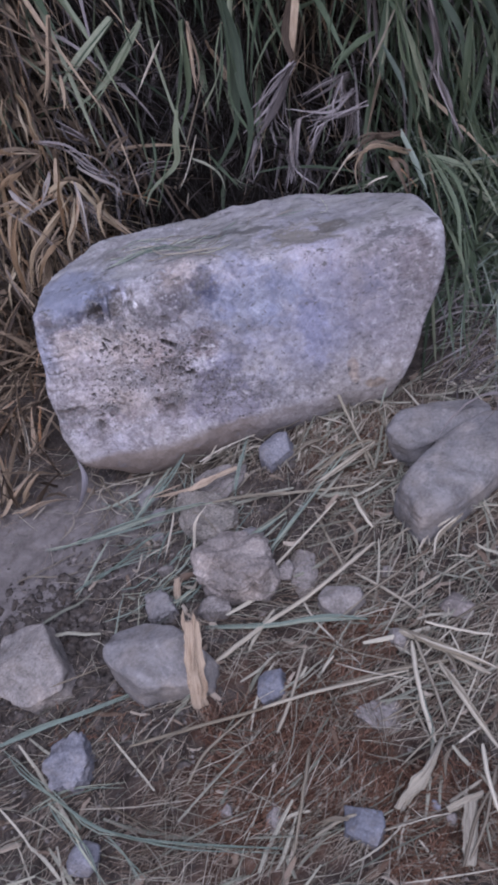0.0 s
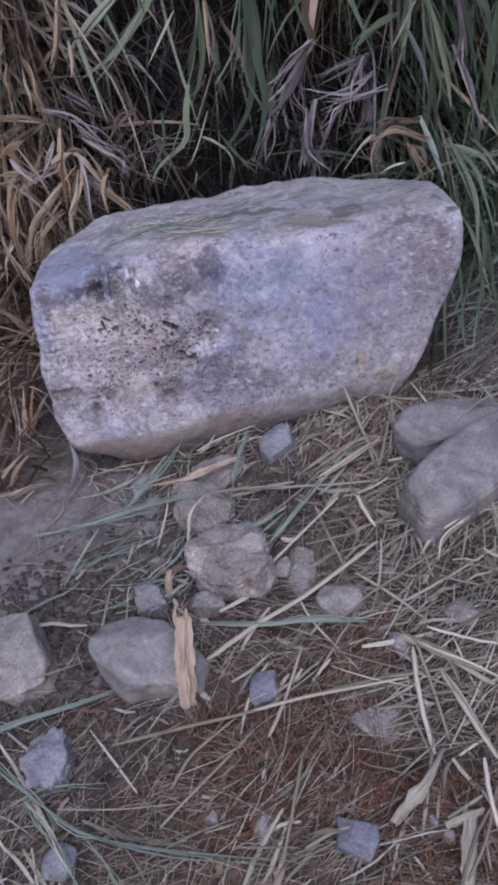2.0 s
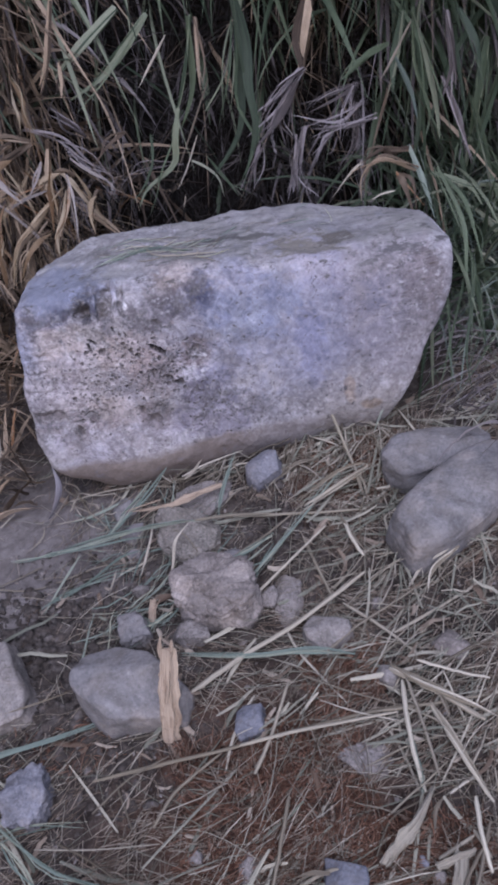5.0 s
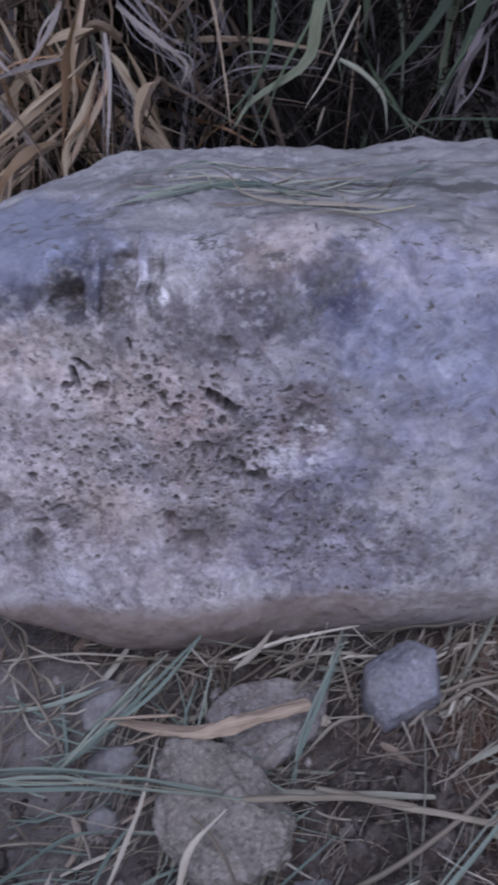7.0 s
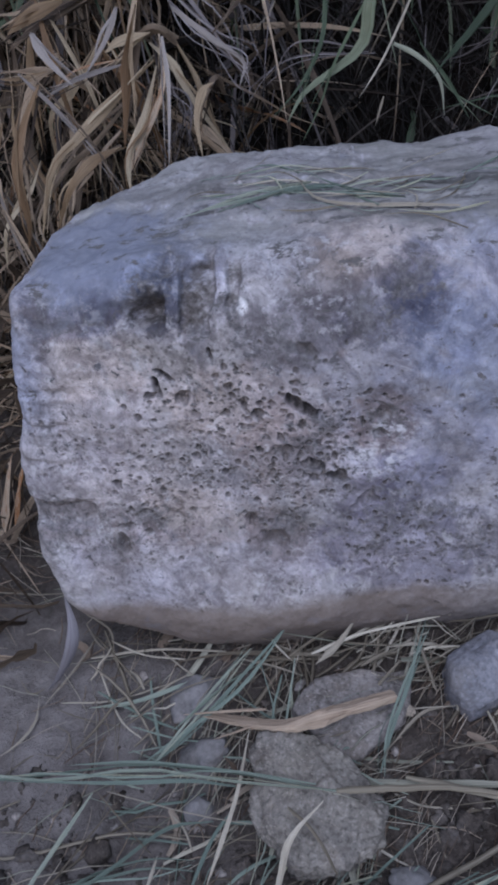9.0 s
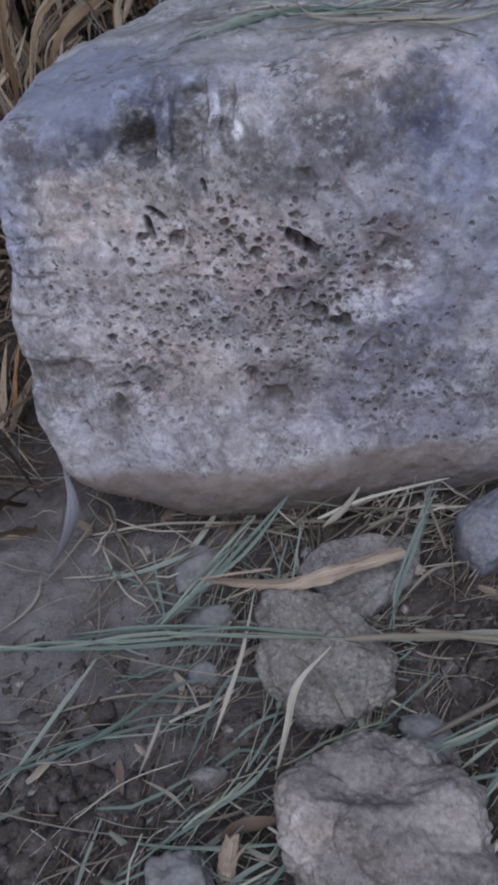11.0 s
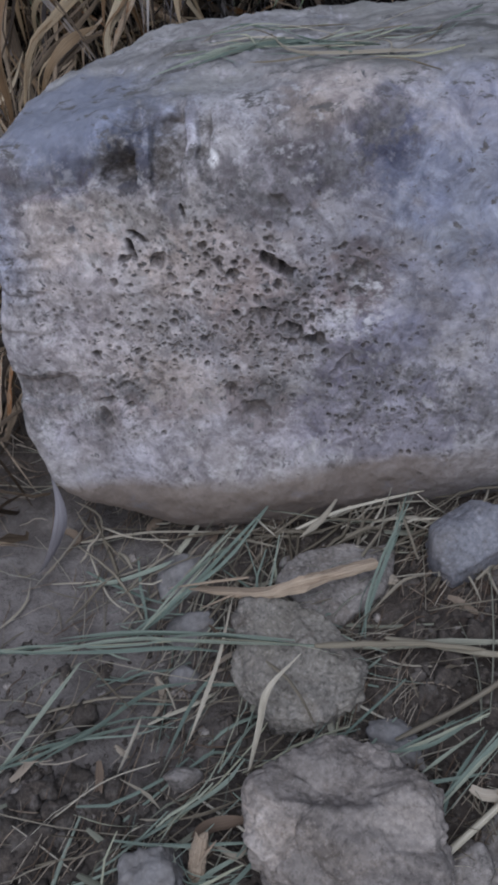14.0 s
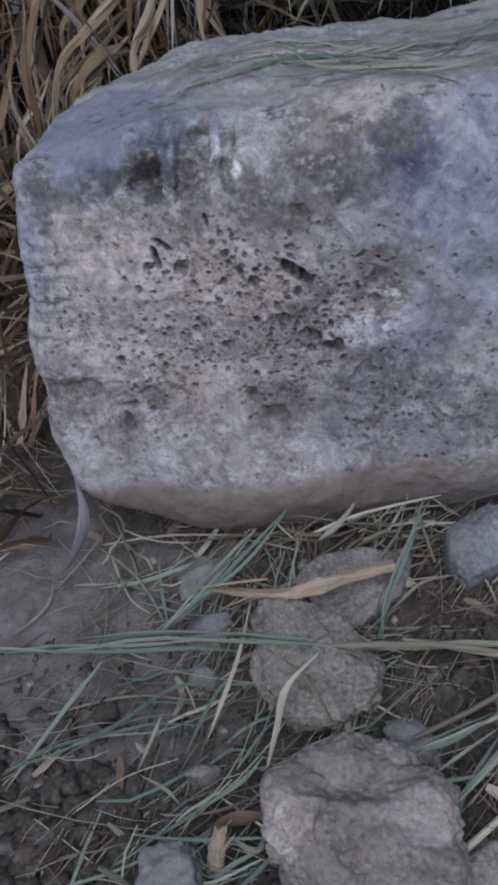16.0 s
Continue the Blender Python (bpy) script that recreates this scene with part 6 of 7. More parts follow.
sage_blade(0.0035, (-0.074, 0.531, -0.031), (-0.078, 0.515, -0.031), (-0.081, 0.499, -0.031))
sage_blade(0.0049, (-0.064, 0.482, -0.015), (-0.045, 0.491, -0.015), (-0.022, 0.499, -0.014))
sage_blade(0.0018, (-0.053, 0.476, -0.021), (-0.025, 0.477, -0.020))
sage_blade(0.0020, (-0.054, 0.478, -0.017), (-0.039, 0.485, -0.017), (-0.023, 0.492, -0.016))
sage_blade(0.0017, (-0.042, 0.461, -0.021), (-0.036, 0.475, -0.021), (-0.024, 0.493, -0.020))
straw(0.0020, (-0.225, 0.614, -0.038), (-0.187, 0.616, -0.036), (-0.147, 0.611, -0.033))
dry_leaf(0.0018, (-0.181, 0.603, -0.033), (-0.140, 0.605, -0.030), (-0.097, 0.594, -0.027))
straw(0.0010, (-0.155, 0.619, -0.027), (-0.134, 0.615, -0.025), (-0.114, 0.610, -0.024))
straw(0.0022, (-0.100, 0.602, -0.023), (-0.075, 0.611, -0.022), (-0.033, 0.618, -0.021))
straw(0.0014, (-0.087, 0.610, -0.027), (-0.058, 0.605, -0.025))
dry_leaf(0.0018, (-0.142, 0.603, -0.030), (-0.122, 0.598, -0.029), (-0.103, 0.591, -0.027))
straw(0.0014, (-0.214, 0.623, -0.037), (-0.193, 0.613, -0.036), (-0.169, 0.608, -0.034))
straw(0.0013, (-0.239, 0.590, -0.041), (-0.209, 0.589, -0.039), (-0.178, 0.596, -0.037))
sage_blade(0.0027, (-0.220, 0.580, -0.038), (-0.193, 0.591, -0.036), (-0.162, 0.594, -0.034))
straw(0.0011, (-0.198, 0.572, -0.032), (-0.170, 0.589, -0.030), (-0.137, 0.597, -0.028))
straw(0.0013, (-0.218, 0.605, -0.038), (-0.203, 0.578, -0.037), (-0.189, 0.566, -0.035))
dry_leaf(0.0018, (-0.233, 0.636, -0.036), (-0.219, 0.622, -0.036), (-0.210, 0.612, -0.035))
dry_leaf(0.0021, (-0.228, 0.642, -0.033), (-0.216, 0.628, -0.033), (-0.210, 0.612, -0.033))
dry_leaf(0.0034, (-0.098, 0.595, -0.021), (-0.086, 0.606, -0.021), (-0.076, 0.619, -0.020))
straw(0.0019, (-0.046, 0.613, -0.023), (-0.043, 0.595, -0.023), (-0.040, 0.579, -0.023))
dry_leaf(0.0032, (-0.122, 0.479, -0.031), (-0.117, 0.496, -0.017), (-0.110, 0.512, -0.004), (-0.095, 0.521, -0.000))
straw(0.0016, (-0.111, 0.521, -0.001), (-0.100, 0.511, -0.002), (-0.092, 0.498, -0.014))
dry_leaf(0.0023, (-0.152, 0.464, -0.027), (-0.137, 0.466, -0.027), (-0.120, 0.472, -0.026))
dry_leaf(0.0018, (-0.171, 0.467, -0.030), (-0.161, 0.467, -0.030), (-0.150, 0.468, -0.029))
dry_leaf(0.0020, (-0.179, 0.482, -0.031), (-0.169, 0.473, -0.030), (-0.161, 0.468, -0.030))
dry_leaf(0.0032, (-0.137, 0.454, -0.025), (-0.126, 0.453, -0.024), (-0.118, 0.459, -0.024))
sage_blade(0.0033, (-0.152, 0.450, -0.023), (-0.143, 0.441, -0.023), (-0.121, 0.444, -0.022))
sage_blade(0.0022, (-0.149, 0.429, -0.026), (-0.135, 0.442, -0.026), (-0.124, 0.450, -0.026))
straw(0.0007, (-0.196, 0.440, -0.026), (-0.184, 0.439, -0.025), (-0.167, 0.433, -0.025), (-0.153, 0.427, -0.024))
straw(0.0013, (-0.050, 0.524, -0.029), (-0.046, 0.507, -0.029))
dry_leaf(0.0018, (-0.063, 0.557, -0.028), (-0.051, 0.568, -0.027), (-0.036, 0.572, -0.027))
dry_leaf(0.0029, (-0.038, 0.518, -0.027), (-0.035, 0.524, -0.027), (-0.028, 0.526, -0.027))
leafy("dry_leaf", 0.0072, ((-0.229, 0.630, 0.006), (-0.226, 0.618, -0.006), (-0.228, 0.608, -0.015), (-0.239, 0.600, -0.031), (-0.248, 0.597, -0.040)), M_DUSK_LEAF, "curled pale lilac-grey dry leaf hanging at the boulder's foot", "dry leaf", ON_SOIL, 0.25, tip=0.45, butt=0.1)
dry_leaf(0.0017, (-0.252, 0.598, -0.041), (-0.251, 0.580, -0.041), (-0.259, 0.568, -0.040), (-0.270, 0.559, -0.040))
dry_leaf(0.0015, (-0.223, 0.630, -0.039), (-0.234, 0.609, -0.040), (-0.247, 0.588, -0.040))
dry_leaf(0.0014, (-0.267, 0.605, -0.041), (-0.259, 0.597, -0.041), (-0.250, 0.596, -0.041))
straw(0.0007, (-0.240, 0.578, -0.043), (-0.232, 0.573, -0.042), (-0.228, 0.562, -0.041))
straw(0.0008, (-0.257, 0.525, -0.040), (-0.239, 0.523, -0.039), (-0.210, 0.514, -0.038))
straw(0.0008, (-0.264, 0.550, -0.040), (-0.249, 0.562, -0.041), (-0.234, 0.560, -0.041))
straw(0.0008, (-0.212, 0.466, -0.032), (-0.189, 0.482, -0.032), (-0.164, 0.490, -0.032))
sage_blade(0.0019, (-0.201, 0.466, -0.032), (-0.180, 0.462, -0.031), (-0.154, 0.461, -0.030))
straw(0.0008, (-0.182, 0.449, -0.031), (-0.175, 0.460, -0.031), (-0.168, 0.464, -0.031))
sage_blade(0.0019, (-0.161, 0.464, -0.030), (-0.138, 0.479, -0.029), (-0.124, 0.488, -0.029))
sage_blade(0.0019, (-0.149, 0.487, -0.030), (-0.137, 0.494, -0.030), (-0.122, 0.490, -0.029))
straw(0.0007, (-0.202, 0.539, -0.029), (-0.159, 0.527, -0.026), (-0.129, 0.521, -0.024))
straw(0.0013, (-0.168, 0.527, -0.028), (-0.162, 0.521, -0.028), (-0.157, 0.511, -0.027))

# blades of the bank that can be told apart
dry_blade(0.0067, (-0.249, 0.800, 0.107), (-0.247, 0.825, 0.136), (-0.247, 0.850, 0.152), (-0.237, 0.875, 0.170), (-0.223, 0.900, 0.174))
dry_blade(0.0053, (-0.232, 0.790, 0.113), (-0.231, 0.812, 0.127), (-0.223, 0.835, 0.138), (-0.207, 0.858, 0.146), (-0.183, 0.880, 0.156))
dry_blade(0.0063, (-0.223, 0.790, 0.121), (-0.222, 0.813, 0.129), (-0.212, 0.837, 0.132), (-0.191, 0.860, 0.137))
dry_blade(0.0068, (-0.176, 0.810, 0.131), (-0.177, 0.833, 0.143), (-0.168, 0.857, 0.157), (-0.160, 0.880, 0.167))
dry_blade(0.0142, (-0.194, 0.900, 0.116), (-0.188, 0.910, 0.150), (-0.180, 0.920, 0.176), (-0.170, 0.930, 0.203))
dry_blade(0.0083, (-0.188, 0.880, 0.170), (-0.176, 0.877, 0.185), (-0.159, 0.873, 0.192), (-0.146, 0.870, 0.187))
dry_blade(0.0036, (-0.226, 0.850, 0.173), (-0.206, 0.865, 0.176), (-0.183, 0.880, 0.176))
dry_blade(0.0058, (-0.237, 0.900, 0.193), (-0.227, 0.900, 0.174), (-0.213, 0.900, 0.156))
dry_blade(0.0021, (-0.180, 0.800, 0.135), (-0.196, 0.810, 0.167), (-0.215, 0.820, 0.196))
dry_blade(0.0051, (-0.265, 0.880, 0.175), (-0.243, 0.890, 0.173), (-0.226, 0.900, 0.169))
grey_blade(0.0038, (-0.113, 0.860, 0.156), (-0.116, 0.890, 0.158), (-0.141, 0.920, 0.170), (-0.162, 0.950, 0.183))
dry_blade(0.0061, (-0.146, 0.860, 0.123), (-0.139, 0.867, 0.148), (-0.131, 0.873, 0.158), (-0.128, 0.880, 0.148))
dry_blade(0.0113, (-0.269, 0.920, 0.189), (-0.245, 0.935, 0.193), (-0.217, 0.950, 0.199))
dry_blade(0.0033, (-0.255, 0.800, 0.112), (-0.254, 0.810, 0.128), (-0.255, 0.820, 0.144))
dry_blade(0.0039, (-0.234, 0.830, 0.089), (-0.227, 0.845, 0.111), (-0.215, 0.860, 0.123))
dry_blade(0.0041, (-0.163, 0.860, 0.116), (-0.163, 0.873, 0.135), (-0.161, 0.887, 0.163), (-0.160, 0.900, 0.180))
grey_blade(0.0027, (-0.150, 0.850, 0.137), (-0.152, 0.865, 0.148), (-0.163, 0.880, 0.160))
dry_blade(0.0042, (-0.217, 0.860, 0.112), (-0.204, 0.870, 0.128), (-0.194, 0.880, 0.136))
dry_blade(0.0063, (-0.290, 0.950, 0.108), (-0.275, 0.960, 0.130), (-0.262, 0.970, 0.159), (-0.263, 0.980, 0.195))
dry_blade(0.0062, (-0.245, 0.950, 0.101), (-0.226, 0.960, 0.135), (-0.207, 0.970, 0.169), (-0.198, 0.980, 0.189))
dry_blade(0.0054, (-0.255, 0.900, 0.095), (-0.244, 0.915, 0.122), (-0.238, 0.930, 0.130))
dry_blade(0.0053, (-0.296, 0.900, 0.113), (-0.276, 0.920, 0.140), (-0.265, 0.940, 0.175))
dry_blade(0.0037, (-0.232, 0.740, 0.139), (-0.236, 0.760, 0.114), (-0.239, 0.780, 0.108), (-0.253, 0.800, 0.138))
green_blade(0.0092, (-0.089, 0.905, 0.109), (-0.069, 0.916, 0.126), (-0.051, 0.927, 0.145), (-0.034, 0.939, 0.171), (-0.021, 0.950, 0.196))
green_blade(0.0036, (-0.090, 0.900, 0.118), (-0.081, 0.917, 0.132), (-0.069, 0.933, 0.151), (-0.060, 0.950, 0.174))
straw_blade(0.0028, (-0.046, 0.900, 0.125), (-0.029, 0.910, 0.144), (-0.009, 0.920, 0.176))
pale_blade(0.0043, (0.007, 0.900, 0.106), (0.005, 0.910, 0.125), (-0.007, 0.920, 0.137), (-0.021, 0.930, 0.143))
green_blade(0.0055, (0.035, 0.900, 0.097), (0.015, 0.925, 0.114), (-0.001, 0.950, 0.130))
grey_blade(0.0026, (0.004, 0.880, 0.143), (0.022, 0.880, 0.155), (0.035, 0.880, 0.165))
straw_blade(0.0022, (-0.104, 0.860, 0.187), (-0.093, 0.880, 0.190), (-0.087, 0.900, 0.197))
straw_blade(0.0029, (-0.041, 0.840, 0.135), (-0.035, 0.850, 0.147))
grey_blade(0.0037, (-0.116, 0.930, 0.128), (-0.085, 0.940, 0.141), (-0.033, 0.950, 0.132))
green_blade(0.0151, (0.028, 0.840, 0.145), (0.049, 0.860, 0.191), (0.053, 0.880, 0.229), (0.051, 0.900, 0.267), (0.054, 0.920, 0.316))
green_blade(0.0120, (0.004, 0.870, 0.140), (0.037, 0.893, 0.173), (0.049, 0.917, 0.233), (0.059, 0.940, 0.299))
green_blade(0.0093, (0.021, 0.880, 0.214), (0.035, 0.900, 0.248), (0.051, 0.920, 0.287))
green_blade(0.0151, (-0.147, 0.950, 0.260), (-0.113, 0.975, 0.274), (-0.065, 1.000, 0.294))
green_blade(0.0118, (-0.136, 0.950, 0.220), (-0.091, 0.975, 0.245), (-0.036, 1.000, 0.284))
straw_blade(0.0054, (-0.060, 0.920, 0.239), (-0.043, 0.935, 0.254), (-0.020, 0.950, 0.275))
straw_blade(0.0037, (-0.048, 0.880, 0.145), (-0.016, 0.900, 0.189), (0.015, 0.920, 0.234))
dry_blade(0.0283, (0.123, 0.950, 0.202), (0.127, 0.965, 0.231), (0.143, 0.980, 0.279))
grey_blade(0.0158, (0.052, 0.870, 0.176), (0.082, 0.900, 0.195), (0.120, 0.930, 0.215))
grey_blade(0.0096, (0.052, 0.880, 0.194), (0.083, 0.905, 0.211), (0.120, 0.930, 0.219))
grey_blade(0.0074, (0.090, 0.880, 0.165), (0.091, 0.900, 0.181), (0.102, 0.920, 0.194))
grey_blade(0.0151, (0.080, 0.860, 0.111), (0.091, 0.880, 0.138), (0.111, 0.900, 0.171))
grey_blade(0.0062, (0.102, 0.850, 0.110), (0.095, 0.865, 0.138), (0.097, 0.880, 0.169))
grey_blade(0.0056, (0.085, 0.850, 0.122), (0.086, 0.865, 0.141), (0.099, 0.880, 0.163))
grey_blade(0.0087, (0.107, 0.900, 0.172), (0.147, 0.910, 0.166), (0.183, 0.920, 0.173))
grey_blade(0.0086, (0.113, 0.880, 0.169), (0.152, 0.890, 0.165), (0.192, 0.900, 0.161))
grey_blade(0.0080, (0.112, 0.860, 0.151), (0.126, 0.870, 0.157), (0.139, 0.880, 0.165))
grey_blade(0.0075, (0.114, 0.920, 0.178), (0.147, 0.930, 0.186), (0.182, 0.940, 0.186))
grey_blade(0.0064, (0.153, 0.900, 0.112), (0.168, 0.910, 0.137), (0.170, 0.920, 0.177))
grey_blade(0.0054, (0.143, 0.870, 0.156), (0.155, 0.885, 0.183), (0.167, 0.900, 0.204))
grey_blade(0.0087, (0.026, 0.860, 0.125), (0.046, 0.870, 0.155), (0.060, 0.880, 0.173))
straw_blade(0.0056, (0.124, 0.850, 0.104), (0.151, 0.860, 0.126), (0.173, 0.870, 0.132))
dry_blade(0.0109, (0.154, 0.840, 0.142), (0.169, 0.847, 0.150), (0.191, 0.853, 0.147), (0.220, 0.860, 0.137))
dry_blade(0.0085, (0.153, 0.820, 0.113), (0.153, 0.827, 0.139), (0.177, 0.833, 0.147), (0.221, 0.840, 0.124))
straw_blade(0.0040, (0.149, 0.780, 0.133), (0.162, 0.780, 0.139), (0.177, 0.780, 0.140))
green_blade(0.0084, (0.153, 0.900, 0.208), (0.179, 0.920, 0.214), (0.215, 0.940, 0.223))
straw_blade(0.0059, (0.189, 0.880, 0.208), (0.207, 0.900, 0.217), (0.235, 0.920, 0.246))
pale_blade(0.0080, (0.231, 0.880, 0.159), (0.231, 0.905, 0.180), (0.221, 0.930, 0.209))
green_blade(0.0155, (0.247, 0.860, 0.140), (0.243, 0.880, 0.175), (0.237, 0.900, 0.216), (0.238, 0.920, 0.258))
green_blade(0.0137, (0.208, 0.920, 0.174), (0.225, 0.945, 0.197), (0.240, 0.970, 0.237))
grey_blade(0.0128, (0.265, 0.860, 0.181), (0.267, 0.880, 0.210), (0.264, 0.900, 0.258))
grey_blade(0.0091, (0.278, 0.840, 0.112), (0.267, 0.865, 0.157), (0.260, 0.890, 0.197))
green_blade(0.0090, (0.280, 0.840, 0.208), (0.280, 0.860, 0.231), (0.277, 0.880, 0.261))
green_blade(0.0056, (0.213, 0.640, 0.076), (0.231, 0.693, 0.081), (0.237, 0.747, 0.105), (0.227, 0.800, 0.143))
green_blade(0.0048, (0.215, 0.670, 0.074), (0.234, 0.720, 0.083), (0.237, 0.770, 0.098), (0.221, 0.820, 0.140))
green_blade(0.0052, (0.243, 0.700, 0.080), (0.254, 0.740, 0.091), (0.251, 0.780, 0.109), (0.240, 0.820, 0.123))
green_blade(0.0042, (0.204, 0.600, 0.011), (0.211, 0.627, 0.045), (0.224, 0.653, 0.077), (0.222, 0.680, 0.112))
pale_blade(0.0031, (0.190, 0.600, 0.011), (0.204, 0.630, 0.045), (0.221, 0.660, 0.073))
pale_blade(0.0051, (0.096, 0.600, -0.036), (0.121, 0.620, 0.003), (0.159, 0.640, 0.043), (0.188, 0.660, 0.069))
green_blade(0.0046, (0.238, 0.760, 0.097), (0.221, 0.800, 0.112), (0.212, 0.840, 0.120))
green_blade(0.0085, (0.275, 0.780, 0.102), (0.263, 0.815, 0.106), (0.237, 0.850, 0.112))
dry_blade(0.0122, (0.209, 0.800, 0.089), (0.200, 0.820, 0.120), (0.196, 0.840, 0.124))
pale_blade(0.0086, (0.227, 0.800, 0.083), (0.224, 0.830, 0.109), (0.215, 0.860, 0.142))
dry_blade(0.0122, (-0.240, 0.900, 0.231), (-0.212, 0.915, 0.219), (-0.190, 0.930, 0.204))
dry_blade(0.0137, (-0.260, 0.900, 0.188), (-0.226, 0.915, 0.194), (-0.191, 0.930, 0.203))
dry_blade(0.0107, (-0.163, 0.940, 0.244), (-0.147, 0.955, 0.278), (-0.128, 0.970, 0.324))
dry_blade(0.0071, (-0.142, 0.920, 0.241), (-0.139, 0.930, 0.257), (-0.135, 0.940, 0.275))
grey_blade(0.0119, (-0.152, 0.900, 0.247), (-0.137, 0.900, 0.228), (-0.128, 0.900, 0.210))
dry_blade(0.0062, (-0.125, 0.890, 0.185), (-0.103, 0.905, 0.197), (-0.085, 0.920, 0.198))
grey_blade(0.0062, (-0.112, 0.890, 0.164), (-0.129, 0.903, 0.175), (-0.163, 0.917, 0.206), (-0.191, 0.930, 0.218))
dry_blade(0.0073, (0.008, 0.930, 0.217), (0.013, 0.950, 0.241), (0.014, 0.970, 0.279))
green_blade(0.0138, (-0.031, 0.950, 0.163), (-0.011, 0.965, 0.217), (0.010, 0.980, 0.277))
green_blade(0.0124, (0.298, 0.880, 0.111), (0.309, 0.900, 0.163), (0.320, 0.920, 0.212))
green_blade(0.0140, (0.318, 0.840, 0.035), (0.307, 0.870, 0.113), (0.296, 0.900, 0.166))

# split wood
splinter("wood_chip", ((-0.137, 0.338, -0.034), (-0.129, 0.352, 0.006), (-0.1185, 0.372, 0.046)), 0.0135, 0.0055, "split pale wood chip leaning on a grey stone", 3, 0.004, 1.0,
    (((-0.1235, 0.370, 0.040), (-0.1195, 0.379, 0.058), 0.0045), ((-0.1165, 0.370, 0.040), (-0.1120, 0.376, 0.055), 0.0042), ((-0.1290, 0.348, 0.010), (-0.1195, 0.362, 0.034), 0.0030)))
splinter("twig", ((-0.1538, 0.5735, -0.026), (-0.1337, 0.5663, -0.020), (-0.1163, 0.5613, -0.015), (-0.1014, 0.5622, -0.013), (-0.0869, 0.5665, -0.013), (-0.0737, 0.5700, -0.014), (-0.0612, 0.5739, -0.016)), 0.0072, 0.0060, "short pale split twig lying across a stone", 5, 0.003, 0.25,
    (((-0.122, 0.569, -0.012), (-0.166, 0.574, -0.026), 0.0020), ((-0.126, 0.563, -0.014), (-0.150, 0.561, -0.026), 0.0015)))
splinter("wood_stub", ((-0.144, 0.440, -0.034), (-0.141, 0.447, -0.022), (-0.137, 0.453, -0.010)), 0.0065, 0.004, "small pale wood stub stuck in soil", 7, 0.004, 1.0,
    (((-0.141, 0.446, -0.022), (-0.130, 0.452, -0.006), 0.0022),))

# single broad pieces of straw and dry leaf on the soil
straw(0.0070, (0.049, 0.353, -0.022), (0.080, 0.324, -0.018), (0.108, 0.297, -0.022))
straw(0.0031, (0.051, 0.355, -0.022), (0.082, 0.328, -0.018), (0.113, 0.301, -0.022))
frayed("dry_leaf", 0.0084, ((0.015, 0.528, -0.017), (0.051, 0.544, -0.017), (0.085, 0.560, -0.017)), M_PALE_STRAW, "frayed pale dry leaf lying on the straw", (0.7, 0.4, 0.3), 0.0016)
frayed("dry_leaf", 0.0042, ((0.009, 0.519, -0.017), (0.045, 0.537, -0.017), (0.079, 0.554, -0.017)), M_PALE_STRAW, "frayed pale dry leaf lying on the straw", (0.7, 0.4, 0.3), 0.0016)
straw(0.0045, (0.072, 0.318, -0.022), (0.081, 0.278, -0.018), (0.093, 0.240, -0.022))
frayed("dry_leaf", 0.0063, ((0.096, 0.411, -0.017), (0.112, 0.432, -0.017), (0.138, 0.447, -0.017)), M_PALE_STRAW, "frayed pale dry leaf lying on the straw", (0.7, 0.4, 0.3), 0.0016)
frayed("dry_leaf", 0.0035, ((0.117, 0.426, -0.017), (0.117, 0.437, -0.017), (0.138, 0.447, -0.017)), M_PALE_STRAW, "frayed pale dry leaf lying on the straw", (0.7, 0.4, 0.3), 0.0016)
straw(0.0031, (-0.049, 0.273, -0.022), (-0.063, 0.235, -0.018), (-0.077, 0.202, -0.022))
straw(0.0042, (0.048, 0.505, -0.022), (0.049, 0.483, -0.018), (0.056, 0.462, -0.022))
straw(0.0045, (0.056, 0.341, -0.022), (0.049, 0.295, -0.018), (0.048, 0.256, -0.022))
straw(0.0035, (-0.080, 0.317, -0.022), (-0.033, 0.317, -0.018), (0.046, 0.317, -0.022))
straw(0.0038, (0.082, 0.246, -0.022), (0.077, 0.220, -0.018), (0.076, 0.197, -0.022))
straw(0.0028, (0.086, 0.228, -0.022), (0.063, 0.191, -0.018), (0.045, 0.172, -0.022))
frayed("dry_leaf", 0.0049, ((-0.059, 0.216, -0.017), (-0.044, 0.218, -0.017), (-0.031, 0.216, -0.017)), M_STRAW, "frayed pale dry leaf lying on the straw", (0.7, 0.4, 0.3), 0.0016)
splinter("bark_flake", ((0.055, 0.257, -0.020), (0.037, 0.237, -0.018), (0.021, 0.226, -0.020), (0.008, 0.217, -0.024)), 0.0094, 0.003, "pale weathered flake of bark lying on straw", 11, 0.003, 0.2, wood=M_GREY_WOOD)
splinter("wood_flake", ((0.061, 0.213, -0.024), (0.053, 0.192, -0.022), (0.045, 0.171, -0.024)), 0.0084, 0.0025, "flat tan strip of wood lying on soil", 13, 0.002, 1.0, wood=M_GREY_WOOD)
splinter("wood_flake", ((0.042, 0.208, -0.022), (0.055, 0.210, -0.020), (0.069, 0.213, -0.024)), 0.0070, 0.0025, "short tan strip of wood across another", 17, 0.002, 1.0, wood=M_GREY_WOOD)

# blades lying on the boulder's upper ledge
TOP = "blades lying on the boulder"


def top_blade(width, material, *points):
    points = [(x, y, ledge_height(x, y) + 0.0015) for x, y, _ in points]
    leafy("fallen_grass_blade", width * 0.62, points, material, "thin fading grass blade lying on the boulder", "grass blade", TOP, 0.1)


